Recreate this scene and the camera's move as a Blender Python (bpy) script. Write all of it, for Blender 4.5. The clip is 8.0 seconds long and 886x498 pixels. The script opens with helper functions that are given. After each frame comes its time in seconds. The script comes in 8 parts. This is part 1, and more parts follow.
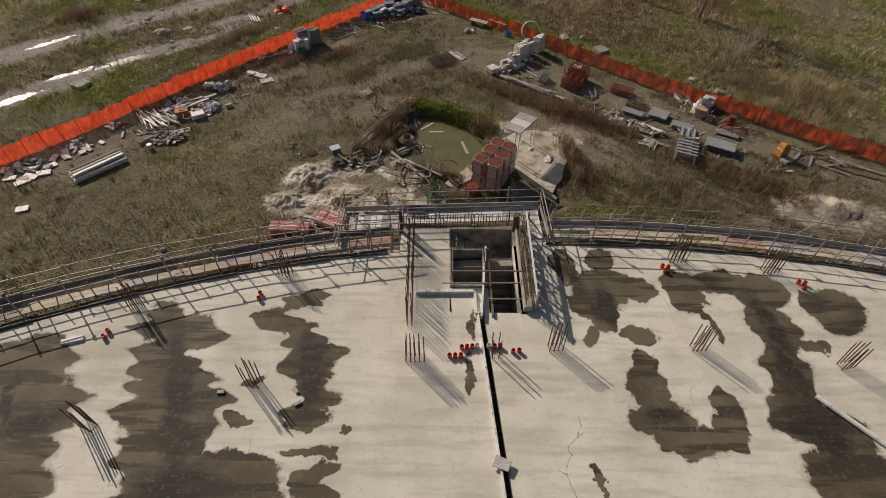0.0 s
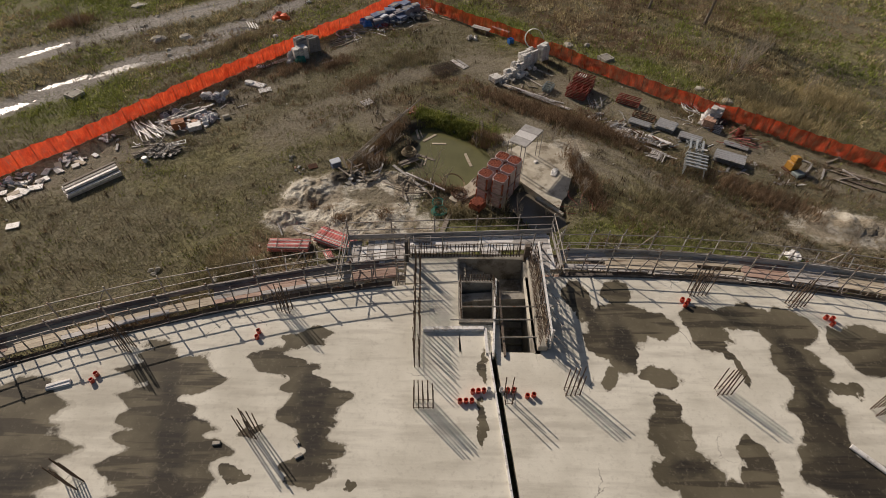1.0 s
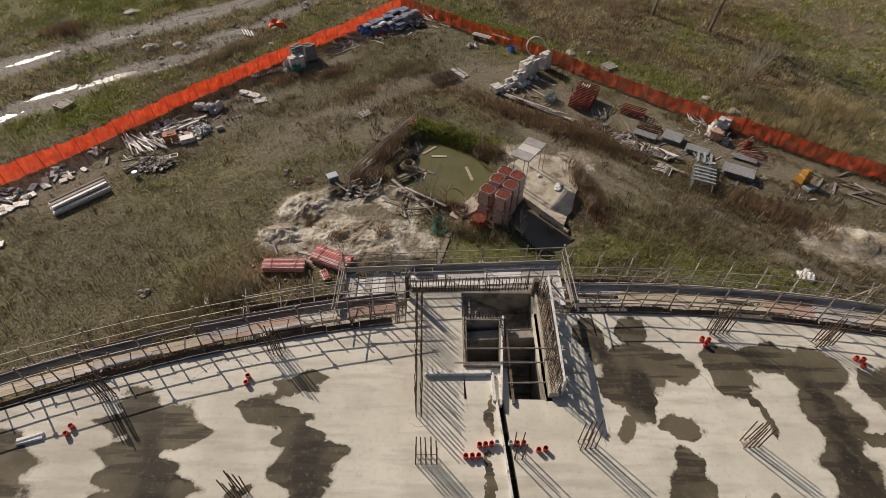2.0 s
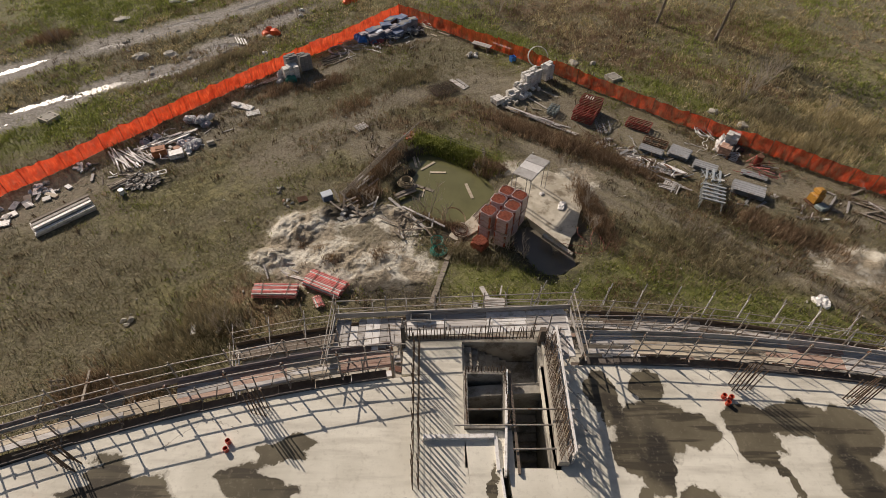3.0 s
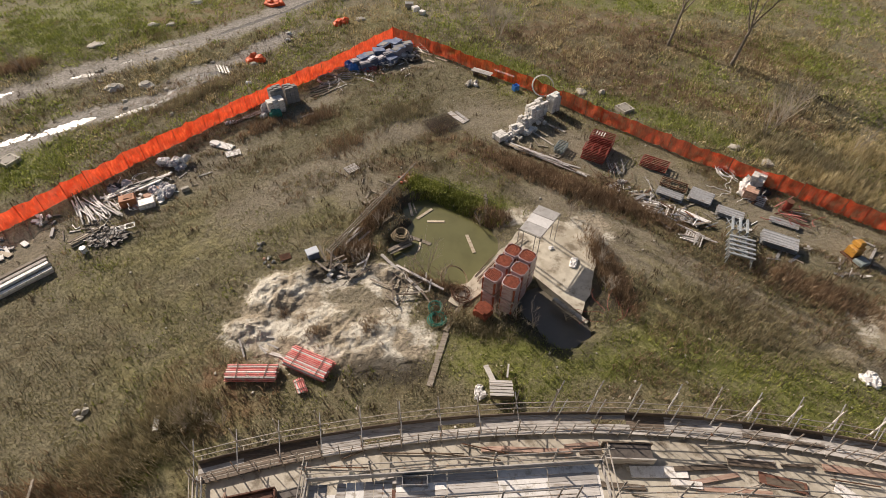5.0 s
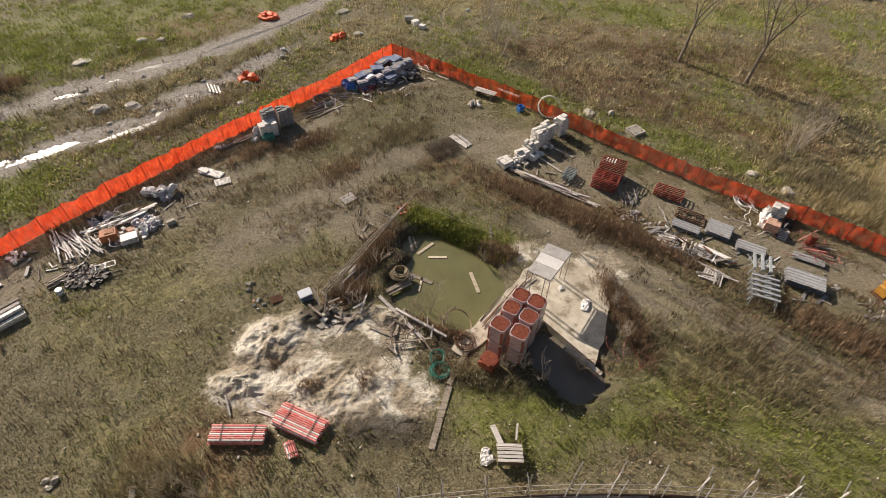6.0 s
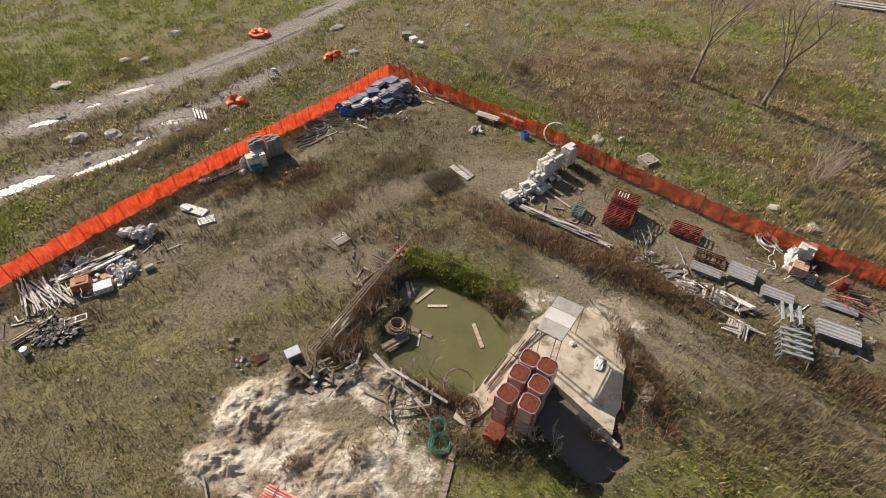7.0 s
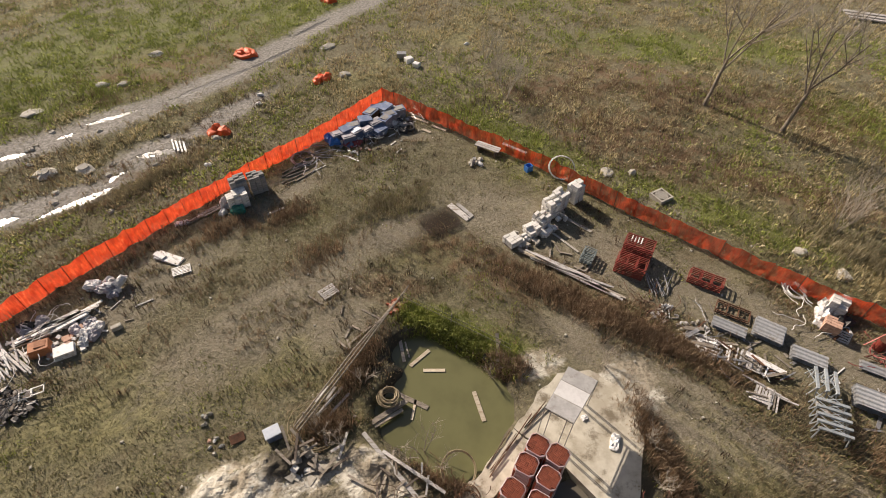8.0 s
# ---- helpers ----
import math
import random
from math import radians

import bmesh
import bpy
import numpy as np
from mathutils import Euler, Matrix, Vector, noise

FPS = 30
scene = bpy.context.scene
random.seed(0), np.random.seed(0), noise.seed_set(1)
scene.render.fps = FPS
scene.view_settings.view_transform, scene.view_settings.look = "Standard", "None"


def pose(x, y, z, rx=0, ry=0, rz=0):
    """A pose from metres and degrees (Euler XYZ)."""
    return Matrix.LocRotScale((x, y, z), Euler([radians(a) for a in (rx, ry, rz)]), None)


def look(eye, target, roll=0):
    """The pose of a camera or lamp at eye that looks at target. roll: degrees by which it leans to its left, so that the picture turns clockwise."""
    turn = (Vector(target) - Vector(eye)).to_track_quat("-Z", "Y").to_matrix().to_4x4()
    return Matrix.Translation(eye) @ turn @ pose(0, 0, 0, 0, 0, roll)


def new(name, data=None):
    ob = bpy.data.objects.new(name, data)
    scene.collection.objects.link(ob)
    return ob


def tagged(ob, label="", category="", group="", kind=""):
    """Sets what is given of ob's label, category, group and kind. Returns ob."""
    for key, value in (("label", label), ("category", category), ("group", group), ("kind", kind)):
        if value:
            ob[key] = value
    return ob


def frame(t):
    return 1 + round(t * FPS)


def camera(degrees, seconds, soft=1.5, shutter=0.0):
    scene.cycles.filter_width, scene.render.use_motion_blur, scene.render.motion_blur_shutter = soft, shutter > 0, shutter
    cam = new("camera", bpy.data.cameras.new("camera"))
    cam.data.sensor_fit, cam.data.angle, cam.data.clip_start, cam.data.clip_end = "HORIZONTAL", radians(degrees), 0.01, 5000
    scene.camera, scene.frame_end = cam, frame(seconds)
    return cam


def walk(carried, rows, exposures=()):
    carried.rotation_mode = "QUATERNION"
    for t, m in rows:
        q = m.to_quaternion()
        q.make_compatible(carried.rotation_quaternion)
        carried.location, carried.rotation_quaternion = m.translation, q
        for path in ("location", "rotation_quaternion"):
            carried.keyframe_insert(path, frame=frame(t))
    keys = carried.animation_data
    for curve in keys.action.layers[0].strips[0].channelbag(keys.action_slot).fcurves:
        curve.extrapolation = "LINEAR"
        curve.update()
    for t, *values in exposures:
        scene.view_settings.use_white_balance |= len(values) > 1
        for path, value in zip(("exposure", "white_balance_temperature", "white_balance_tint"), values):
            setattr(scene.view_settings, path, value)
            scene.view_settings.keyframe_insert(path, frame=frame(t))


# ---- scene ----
cam = camera(79.0, 8.0, soft=0.75)
PATH = [
    (0, (1.067, 2.297, 27.818), (1.073, 3.666, 26.36), 1.1),
    (0.5, (0.85, 3.119, 27.841), (0.86, 4.488, 26.383), 1.2),
    (1, (0.676, 4.02, 27.869), (0.687, 5.389, 26.411), 1.2),
    (1.5, (0.535, 4.961, 27.826), (0.551, 6.33, 26.369), 1.4),
    (1.7, (0.505, 5.322, 27.783), (0.522, 6.693, 26.328), 1.3),
    (3, (0.465, 8.225, 27.69), (0.487, 9.595, 26.234), 1.5),
    (3.5, (0.487, 9.578, 27.61), (0.511, 10.949, 26.154), 1.5),
    (4, (0.537, 11.011, 27.593), (0.56, 12.382, 26.137), 1.4),
    (4.5, (0.553, 12.506, 27.618), (0.575, 13.877, 26.163), 1.3),
    (4.7, (0.522, 13.147, 27.582), (0.548, 14.519, 26.128), 1.3),
    (6, (0.281, 17.727, 27.523), (0.31, 19.104, 26.072), 1.3),
    (6.5, (0.305, 19.817, 27.515), (0.333, 21.194, 26.065), 1.2),
    (7, (0.283, 22.08, 27.588), (0.312, 23.454, 26.136), 1.1),
    (7.5, (0.342, 24.453, 27.627), (0.372, 25.826, 26.172), 1.0),
    (8, (0.484, 26.936, 27.592), (0.515, 28.308, 26.137), 0.9),
]
walk(cam, [(t, look(eye, target, roll)) for t, eye, target, roll in PATH],
     [(0.0, -0.34, 6900, 15), (1.5, -0.26, 6900, 15), (3.5, 0.06, 6900, 15), (4.5, 0.3, 6950, 15), (6.0, 0.48, 7000, 15), (8.0, 0.48, 7000, 15)])

# ---- light ----
SUN_FROM = Vector((-0.676, 0.737, 0.58)).normalized()
world = bpy.data.worlds.new("sky")
scene.world = world
world.use_nodes = True
wn = world.node_tree
sky = wn.nodes.new("ShaderNodeTexSky")
sky.sky_type = "NISHITA"
sky.sun_disc = False
sky.sun_elevation = radians(30)
sky.dust_density = 2.0
sky.sun_rotation = math.atan2(SUN_FROM.x, SUN_FROM.y)
wn.nodes["Background"].inputs["Strength"].default_value = 0.052
wn.links.new(sky.outputs["Color"], wn.nodes["Background"].inputs["Color"])
sun = new("sun", bpy.data.lights.new("sun", "SUN"))
sun.data.energy = 4.6
sun.data.angle = radians(0.5)
sun.data.color = (1.0, 0.91, 0.79)
sun.matrix_world = look(SUN_FROM * 100, (0, 0, 0))

# ---- tools ----
rnd = random.Random(7)


class Shape:
    """Vertices and faces of one part, put together from simple solids."""

    def __init__(self):
        self.v, self.f = [], []

    def add(self, verts, faces):
        n = len(self.v)
        self.v += [tuple(p) for p in verts]
        self.f += [tuple(n + i for i in q) for q in faces]
        return self

    def box(self, sx, sy, sz, m=None, chamfer=0.0):
        """A box on its base centre, with its top edges chamfered if asked."""
        m = m or Matrix()
        x, y = sx / 2, sy / 2
        if chamfer:
            c = chamfer
            v = [(-x, -y, 0), (x, -y, 0), (x, y, 0), (-x, y, 0), (-x, -y, sz - c), (x, -y, sz - c), (x, y, sz - c), (-x, y, sz - c),
                 (-x + c, -y + c, sz), (x - c, -y + c, sz), (x - c, y - c, sz), (-x + c, y - c, sz)]
            f = [(3, 2, 1, 0), (0, 1, 5, 4), (1, 2, 6, 5), (2, 3, 7, 6), (3, 0, 4, 7), (4, 5, 9, 8), (5, 6, 10, 9), (6, 7, 11, 10), (7, 4, 8, 11), (8, 9, 10, 11)]
        else:
            v = [(-x, -y, 0), (x, -y, 0), (x, y, 0), (-x, y, 0), (-x, -y, sz), (x, -y, sz), (x, y, sz), (-x, y, sz)]
            f = [(3, 2, 1, 0), (0, 1, 5, 4), (1, 2, 6, 5), (2, 3, 7, 6), (3, 0, 4, 7), (4, 5, 6, 7)]
        return self.add([m @ Vector(p) for p in v], f)

    def beam(self, a, b, w, h, roll=0.0):
        """A squared bar from a to b."""
        a, b = Vector(a), Vector(b)
        d = b - a
        side = d.cross(Vector((0, 0, 1)))
        side = side.normalized() if side.length > 1e-4 else Vector((1, 0, 0))
        up = side.cross(d).normalized()
        if roll:
            q = Matrix.Rotation(roll, 3, d.normalized())
            side, up = q @ side, q @ up
        v = [p + side * (sx * w / 2) + up * (sz * h / 2) for p in (a, b) for sx, sz in ((-1, -1), (1, -1), (1, 1), (-1, 1))]
        return self.add(v, [(0, 1, 2, 3), (7, 6, 5, 4), (0, 4, 5, 1), (1, 5, 6, 2), (2, 6, 7, 3), (3, 7, 4, 0)])

    def tube(self, a, b, r, n=6, r2=None, cap=True):
        """A round bar from a to b."""
        a, b = Vector(a), Vector(b)
        d = b - a
        side = d.cross(Vector((0, 0, 1)))
        side = side.normalized() if side.length > 1e-4 else Vector((1, 0, 0))
        up = side.cross(d).normalized()
        r2 = r if r2 is None else r2
        v = [p + (side * math.cos(2 * math.pi * i / n) + up * math.sin(2 * math.pi * i / n)) * q for p, q in ((a, r), (b, r2)) for i in range(n)]
        f = [(i, (i + 1) % n, n + (i + 1) % n, n + i) for i in range(n)]
        if cap:
            f += [tuple(range(n))[::-1], tuple(range(n, 2 * n))]
        return self.add(v, f)

    def line(self, pts, r, n=5, r2=None):
        """A round bar along a chain of points, in one piece."""
        pts = [Vector(p) for p in pts]
        k = len(pts) - 1
        r2 = r if r2 is None else r2
        side, rings = Vector((0.31, 0.2, 0.93)), []
        for i, p in enumerate(pts):
            d = (pts[min(i + 1, k)] - pts[max(i - 1, 0)]).normalized()
            if abs(side.dot(d)) > 0.98:
                side = Vector((1, 0.1, 0))
            side = (side - d * side.dot(d)).normalized()
            up, q = d.cross(side), r + (r2 - r) * i / k
            rings += [p + (side * math.cos(2 * math.pi * a / n) + up * math.sin(2 * math.pi * a / n)) * q for a in range(n)]
        faces = [(b * n + a, b * n + (a + 1) % n, (b + 1) * n + (a + 1) % n, (b + 1) * n + a) for b in range(k) for a in range(n)]
        return self.add(rings, faces + [tuple(range(n))[::-1], tuple(range(k * n, k * n + n))])

    def ring(self, centre, radius, r, m=None, n=20, k=5, turns=1.0, rise=0.0):
        """A hoop or a coil round the local z axis."""
        m = m or Matrix()
        steps = int(n * turns)
        pts = [m @ (Vector(centre) + Vector((radius * math.cos(2 * math.pi * i / n), radius * math.sin(2 * math.pi * i / n), rise * i / n))) for i in range(steps + 1)]
        return self.line(pts, r, k)

    def lump(self, sx, sy, sz, m=None, rough=0.25, seed=0, n=7, flat=0.35):
        """An uneven closed lump (stone, sack, heap) on its base."""
        m = m or Matrix()
        v, f = [], []
        rows = 5
        for j in range(rows + 1):
            t = j / rows
            rad = math.sin(math.pi * (0.5 + 0.5 * t)) if t < 1 else 0.0
            rad = (1 - t ** 2.2) ** 0.6
            for i in range(n):
                a = 2 * math.pi * i / n
                p = Vector((math.cos(a) * rad, math.sin(a) * rad, t))
                k = 1 + rough * noise.noise(Vector((p.x * 1.7 + seed * 3.1, p.y * 1.7 - seed, p.z * 1.7)))
                v.append(m @ Vector((p.x * k * sx / 2, p.y * k * sy / 2, p.z * sz * k if j else 0)))
        for j in range(rows):
            for i in range(n):
                f.append((j * n + i, j * n + (i + 1) % n, (j + 1) * n + (i + 1) % n, (j + 1) * n + i))
        f.append(tuple(range(n))[::-1])
        return self.add(v, f)

    def mesh(self, name, material, smooth=False):
        me = bpy.data.meshes.new(name)
        me.from_pydata(self.v, [], self.f)
        me.materials.append(material)
        if smooth:
            me.shade_smooth()
        me.update()
        return me


def part(name, shape, material, parent=None, label="", smooth=False):
    """Links a shape, or a mesh made before, as one mesh object under a thing or a part."""
    ob = new(name, shape.mesh(name, material, smooth) if isinstance(shape, Shape) else shape)
    ob.parent = parent
    return tagged(ob, label)


def thing(name, label, category, group="", m=None, kind=""):
    """An empty at the thing's base, which parents its parts."""
    ob = new(name)
    ob.empty_display_size = 0.2
    if m:
        ob.matrix_basis = m
    return tagged(ob, label, category, group, kind)


def solid(name, shape, material, label, category="", group="", m=None, kind="", smooth=False):
    """A thing of one single mesh."""
    ob = part(name, shape, material, None, label, smooth)
    if m:
        ob.matrix_basis = m
    return tagged(ob, "", category, group, kind)


def turn(x, y, z=0.0, rz=0.0, rx=0.0, ry=0.0):
    return pose(x, y, z, rx, ry, rz)


# ---- materials ----
class Nodes:
    """Short ways to put a node material together."""

    def __init__(self, name):
        self.mat = bpy.data.materials.new(name)
        self.mat.use_nodes = True
        self.t = self.mat.node_tree
        self.b = self.t.nodes["Principled BSDF"]
        self.out = self.t.nodes["Material Output"]
        self.geo = None


    def put(self, a, socket):
        if isinstance(a, (int, float)):
            socket.default_value = a
        elif isinstance(a, (tuple, list)):
            socket.default_value = (*a, 1.0)[:len(socket.default_value)] if len(a) == 3 else a
        else:
            self.t.links.new(a, socket)

    def pos(self):
        if not self.geo:
            self.geo = self.t.nodes.new("ShaderNodeNewGeometry")
        return self.geo.outputs["Position"]

    def local(self):
        return self.t.nodes.new("ShaderNodeTexCoord").outputs["Object"]

    def math(self, op, a, b=0.0, clamp=False):
        n = self.t.nodes.new("ShaderNodeMath")
        n.operation = op
        n.use_clamp = clamp
        self.put(a, n.inputs[0])
        self.put(b, n.inputs[1])
        return n.outputs[0]

    def vmath(self, op, a, b=(0, 0, 0)):
        n = self.t.nodes.new("ShaderNodeVectorMath")
        n.operation = op
        self.put(a, n.inputs[0])
        self.put(b, n.inputs[1])
        return n.outputs["Value"] if op in ("LENGTH", "DISTANCE", "DOT_PRODUCT") else n.outputs[0]

    def mapping(self, vec, loc=(0, 0, 0), rot=0.0, scale=(1, 1, 1), inverse=False):
        n = self.t.nodes.new("ShaderNodeMapping")
        n.vector_type = "TEXTURE" if inverse else "POINT"
        self.t.links.new(vec, n.inputs["Vector"])
        n.inputs["Location"].default_value = loc
        n.inputs["Rotation"].default_value = (0, 0, rot)
        n.inputs["Scale"].default_value = scale
        return n.outputs[0]

    def noise(self, vec, scale, detail=4.0, rough=0.55, colour=False):
        n = self.t.nodes.new("ShaderNodeTexNoise")
        self.t.links.new(vec, n.inputs["Vector"])
        n.inputs["Scale"].default_value = scale
        n.inputs["Detail"].default_value = detail
        n.inputs["Roughness"].default_value = rough
        return n.outputs["Color" if colour else "Fac"]

    def ramp(self, fac, a, b, lo=0.0, hi=1.0):
        """Fades from lo to hi as fac goes from a to b."""
        n = self.t.nodes.new("ShaderNodeMapRange")
        n.interpolation_type = "SMOOTHSTEP"
        self.put(fac, n.inputs["Value"])
        for key, v in (("From Min", a), ("From Max", b), ("To Min", lo), ("To Max", hi)):
            n.inputs[key].default_value = v
        return n.outputs["Result"]

    def mix(self, fac, a, b, blend="MIX"):
        n = self.t.nodes.new("ShaderNodeMix")
        n.data_type = "RGBA"
        n.blend_type = blend
        self.put(fac, n.inputs["Factor"])
        self.put(a, n.inputs[6])
        self.put(b, n.inputs[7])
        return n.outputs[2]

    def far(self, vec, items):
        """Distance from the nearest of the ellipses (x, y, half length, half width, turn in degrees): 1 on a rim."""
        best = None
        for x, y, a, b, deg in items:
            d = self.vmath("LENGTH", self.mapping(vec, (x, y, 0), radians(deg), (a, b, 1000.0), True))
            best = d if best is None else self.math("MINIMUM", best, d)
        return best

    def blobs(self, vec, items, soft=0.12):
        return self.ramp(self.far(vec, items), 1.0 + soft, 1.0 - soft)

    def bump(self, height, strength, distance):
        n = self.t.nodes.new("ShaderNodeBump")
        n.inputs["Strength"].default_value = strength
        n.inputs["Distance"].default_value = distance
        self.put(height, n.inputs["Height"])
        self.t.links.new(n.outputs[0], self.b.inputs["Normal"])

    def done(self, colour, rough, metal=0.0):
        self.put(colour, self.b.inputs["Base Color"])
        self.put(rough, self.b.inputs["Roughness"])
        self.b.inputs["Metallic"].default_value = metal
        return self.mat


def plain(name, a, b, scale=3.0, rough=0.7, metal=0.0, spread=0.25, bump=0.0, stretch=(1, 1, 1), dirt=None):
    """Two close colours in a grain and a coarse cloud, varied from piece to piece."""
    k = Nodes(name)
    co = k.mapping(k.local(), (0, 0, 0), 0.0, stretch)
    info = k.t.nodes.new("ShaderNodeObjectInfo").outputs["Random"]
    fine = k.noise(co, scale * 4, 3.0)
    coarse = k.noise(co, scale * 0.7, 2.0)
    f = k.math("ADD", k.math("MULTIPLY", fine, 0.5), k.math("MULTIPLY", coarse, 0.5))
    c = k.mix(k.ramp(f, 0.35, 0.65), a, b)
    if dirt:
        c = k.mix(k.ramp(k.noise(co, scale * 1.3, 5.0, 0.7), 0.5, 0.68), c, dirt)
    v = k.math("ADD", k.math("MULTIPLY", info, spread), 1.0 - spread / 2)
    hsv = k.t.nodes.new("ShaderNodeHueSaturation")
    k.put(v, hsv.inputs["Value"])
    k.put(c, hsv.inputs["Color"])
    if bump:
        k.bump(fine, 0.6, bump)
    return k.done(hsv.outputs[0], k.math("ADD", k.math("MULTIPLY", coarse, 0.2), rough - 0.1, True), metal)


def ground_material():
    """Rough pasture: dry and green grass, bare soil, gravel, pale spoil, wet track. The zones come with the mesh."""
    k = Nodes("rough_ground")
    p = k.pos()
    n1 = k.noise(p, 0.09, 4.0)
    n2 = k.noise(p, 0.7, 5.0, 0.65)
    n3 = k.noise(p, 4.0, 4.0, 0.7)
    grain = k.noise(p, 14.0, 3.0, 0.7)
    edge = k.math("MULTIPLY", k.math("SUBTRACT", k.noise(p, 1.6, 5.0, 0.65), 0.5), 1.5)

    def zone(name, width=0.3):
        a = k.t.nodes.new("ShaderNodeAttribute")
        a.attribute_name = name
        return k.ramp(k.math("ADD", a.outputs["Fac"], edge), 0.5 - width, 0.5 + width)

    col = k.mix(k.ramp(n3, 0.32, 0.68), (0.092, 0.083, 0.045), (0.225, 0.203, 0.12))
    speck = k.noise(p, 26.0, 2.0, 0.6)
    col = k.mix(k.math("MULTIPLY", k.ramp(speck, 0.53, 0.66), 0.4), col, (0.46, 0.40, 0.29))
    col = k.mix(k.math("MULTIPLY", k.ramp(speck, 0.45, 0.33), 0.3), col, (0.05, 0.041, 0.026))
    tuft = k.noise(p, 1.9, 5.0, 0.72)
    col = k.mix(k.math("MULTIPLY", k.ramp(tuft, 0.54, 0.64), 0.45), col, (0.33, 0.295, 0.19))
    col = k.mix(k.math("MULTIPLY", k.ramp(tuft, 0.46, 0.37), 0.55), col, (0.07, 0.058, 0.034))
    col = k.mix(k.math("MULTIPLY", k.ramp(n2, 0.45, 0.7), 0.6), col, (0.15, 0.115, 0.065))
    col = k.mix(k.math("MULTIPLY", k.ramp(n1, 0.5, 0.64), 0.6), col, k.mix(k.ramp(tuft, 0.4, 0.6), (0.11, 0.108, 0.038), (0.30, 0.275, 0.115)))
    col = k.mix(k.math("MULTIPLY", zone("green", 0.5), k.ramp(n2, 0.32, 0.62, 0.2, 0.9)), col, (0.15, 0.17, 0.035))
    col = k.mix(k.math("MULTIPLY", zone("rusty", 0.5), k.ramp(n2, 0.4, 0.6, 0.1, 0.75)), col, (0.17, 0.095, 0.05))
    streak = k.noise(k.mapping(p, (0, 0, 0), radians(-40), (7.0, 0.6, 1), True), 1.0, 4.0, 0.6)
    col = k.mix(k.math("MULTIPLY", k.math("MULTIPLY", zone("ruts", 0.5), k.ramp(streak, 0.47, 0.6)), 0.75), col, (0.055, 0.045, 0.026))
    gravel = k.mix(k.ramp(grain, 0.35, 0.65), (0.16, 0.135, 0.098), (0.37, 0.325, 0.255))
    col = k.mix(k.math("MULTIPLY", zone("bare", 0.45), k.ramp(n3, 0.3, 0.6, 0.2, 0.7)), col, gravel)
    col = k.mix(k.math("MULTIPLY", zone("road", 0.4), 0.85), col, k.mix(k.ramp(n3, 0.35, 0.65), (0.17, 0.155, 0.14), (0.40, 0.375, 0.345)))
    soil = k.mix(k.ramp(n3, 0.3, 0.62), (0.47, 0.425, 0.345), (0.72, 0.69, 0.60))
    crust = k.noise(p, 0.5, 7.0, 0.68)
    soil = k.mix(k.math("MULTIPLY", k.ramp(crust, 0.46, 0.53), 0.85), soil, k.mix(k.ramp(n3, 0.35, 0.6), (0.17, 0.135, 0.09), (0.38, 0.32, 0.23)))
    soil = k.mix(k.math("MULTIPLY", k.ramp(n2, 0.52, 0.62), 0.4), soil, (0.30, 0.25, 0.175))
    soil = k.mix(k.math("MULTIPLY", k.ramp(tuft, 0.45, 0.36), 0.7), soil, (0.2, 0.162, 0.112))
    col = k.mix(k.math("MULTIPLY", zone("pale", 0.22), k.ramp(n2, 0.24, 0.42, 0.6, 1.0)), col, soil)
    # dark mud, and the canopy's shade painted in the same colour
    col = k.mix(k.math("MULTIPLY", zone("mud_shade", 0.4), 0.85), col, (0.05, 0.042, 0.03))
    wet = k.math("MULTIPLY", zone("wet", 0.13), k.ramp(n3, 0.36, 0.46))
    col = k.mix(wet, col, (0.06, 0.055, 0.05))
    k.bump(k.math("MULTIPLY", k.math("ADD", n3, k.math("MULTIPLY", grain, 0.5)), k.math("SUBTRACT", 1.0, wet)), 0.9, 0.14)
    return k.done(col, k.math("SUBTRACT", k.math("SUBTRACT", 0.95, k.math("MULTIPLY", zone("road", 0.4), 0.1)), k.math("MULTIPLY", wet, 0.5)))


GREEN = [(-15, 24.7, 1.6, 1.0, 0), (17.5, 31.2, 5.5, 1.5, -18), (10.5, 31.2, 3.5, 1.3, -8), (23, 28, 6, 2.6, -20), (3.4, 45.6, 4.2, 1.1, -30), (-34, 82, 22, 9, 38), (-41, 77, 12, 5, 40), (-16, 92, 9, 4, 40),
         (22, 56.5, 7, 1.8, -35), (40, 69, 5, 3.5, -30), (30, 84, 14, 4, 0), (8, 66.5, 6, 1.5, -35), (-34, 48, 5, 3, 40), (5, 31, 4, 2, -10)]
RUSTY = [(18, 66, 8, 4, -30), (28, 60, 6, 2.5, -30), (12, 74, 5, 3, 0), (-28, 78, 7, 4, 38), (22, 76, 9, 4, -20), (34, 70, 9, 4, -20), (3, 52, 5, 2, -40), (14, 46.5, 8, 1.6, -38), (-2.5, 49.5, 2, 1.2, 0), (-24, 60, 6, 2, 45), (-12, 29, 3, 2.5, 0)]
RUTS = [(9, 47.5, 8, 2.8, -38), (20, 37, 13, 5.5, -38), (33, 29, 12, 6, -38), (1, 53, 6, 2.2, -20)]
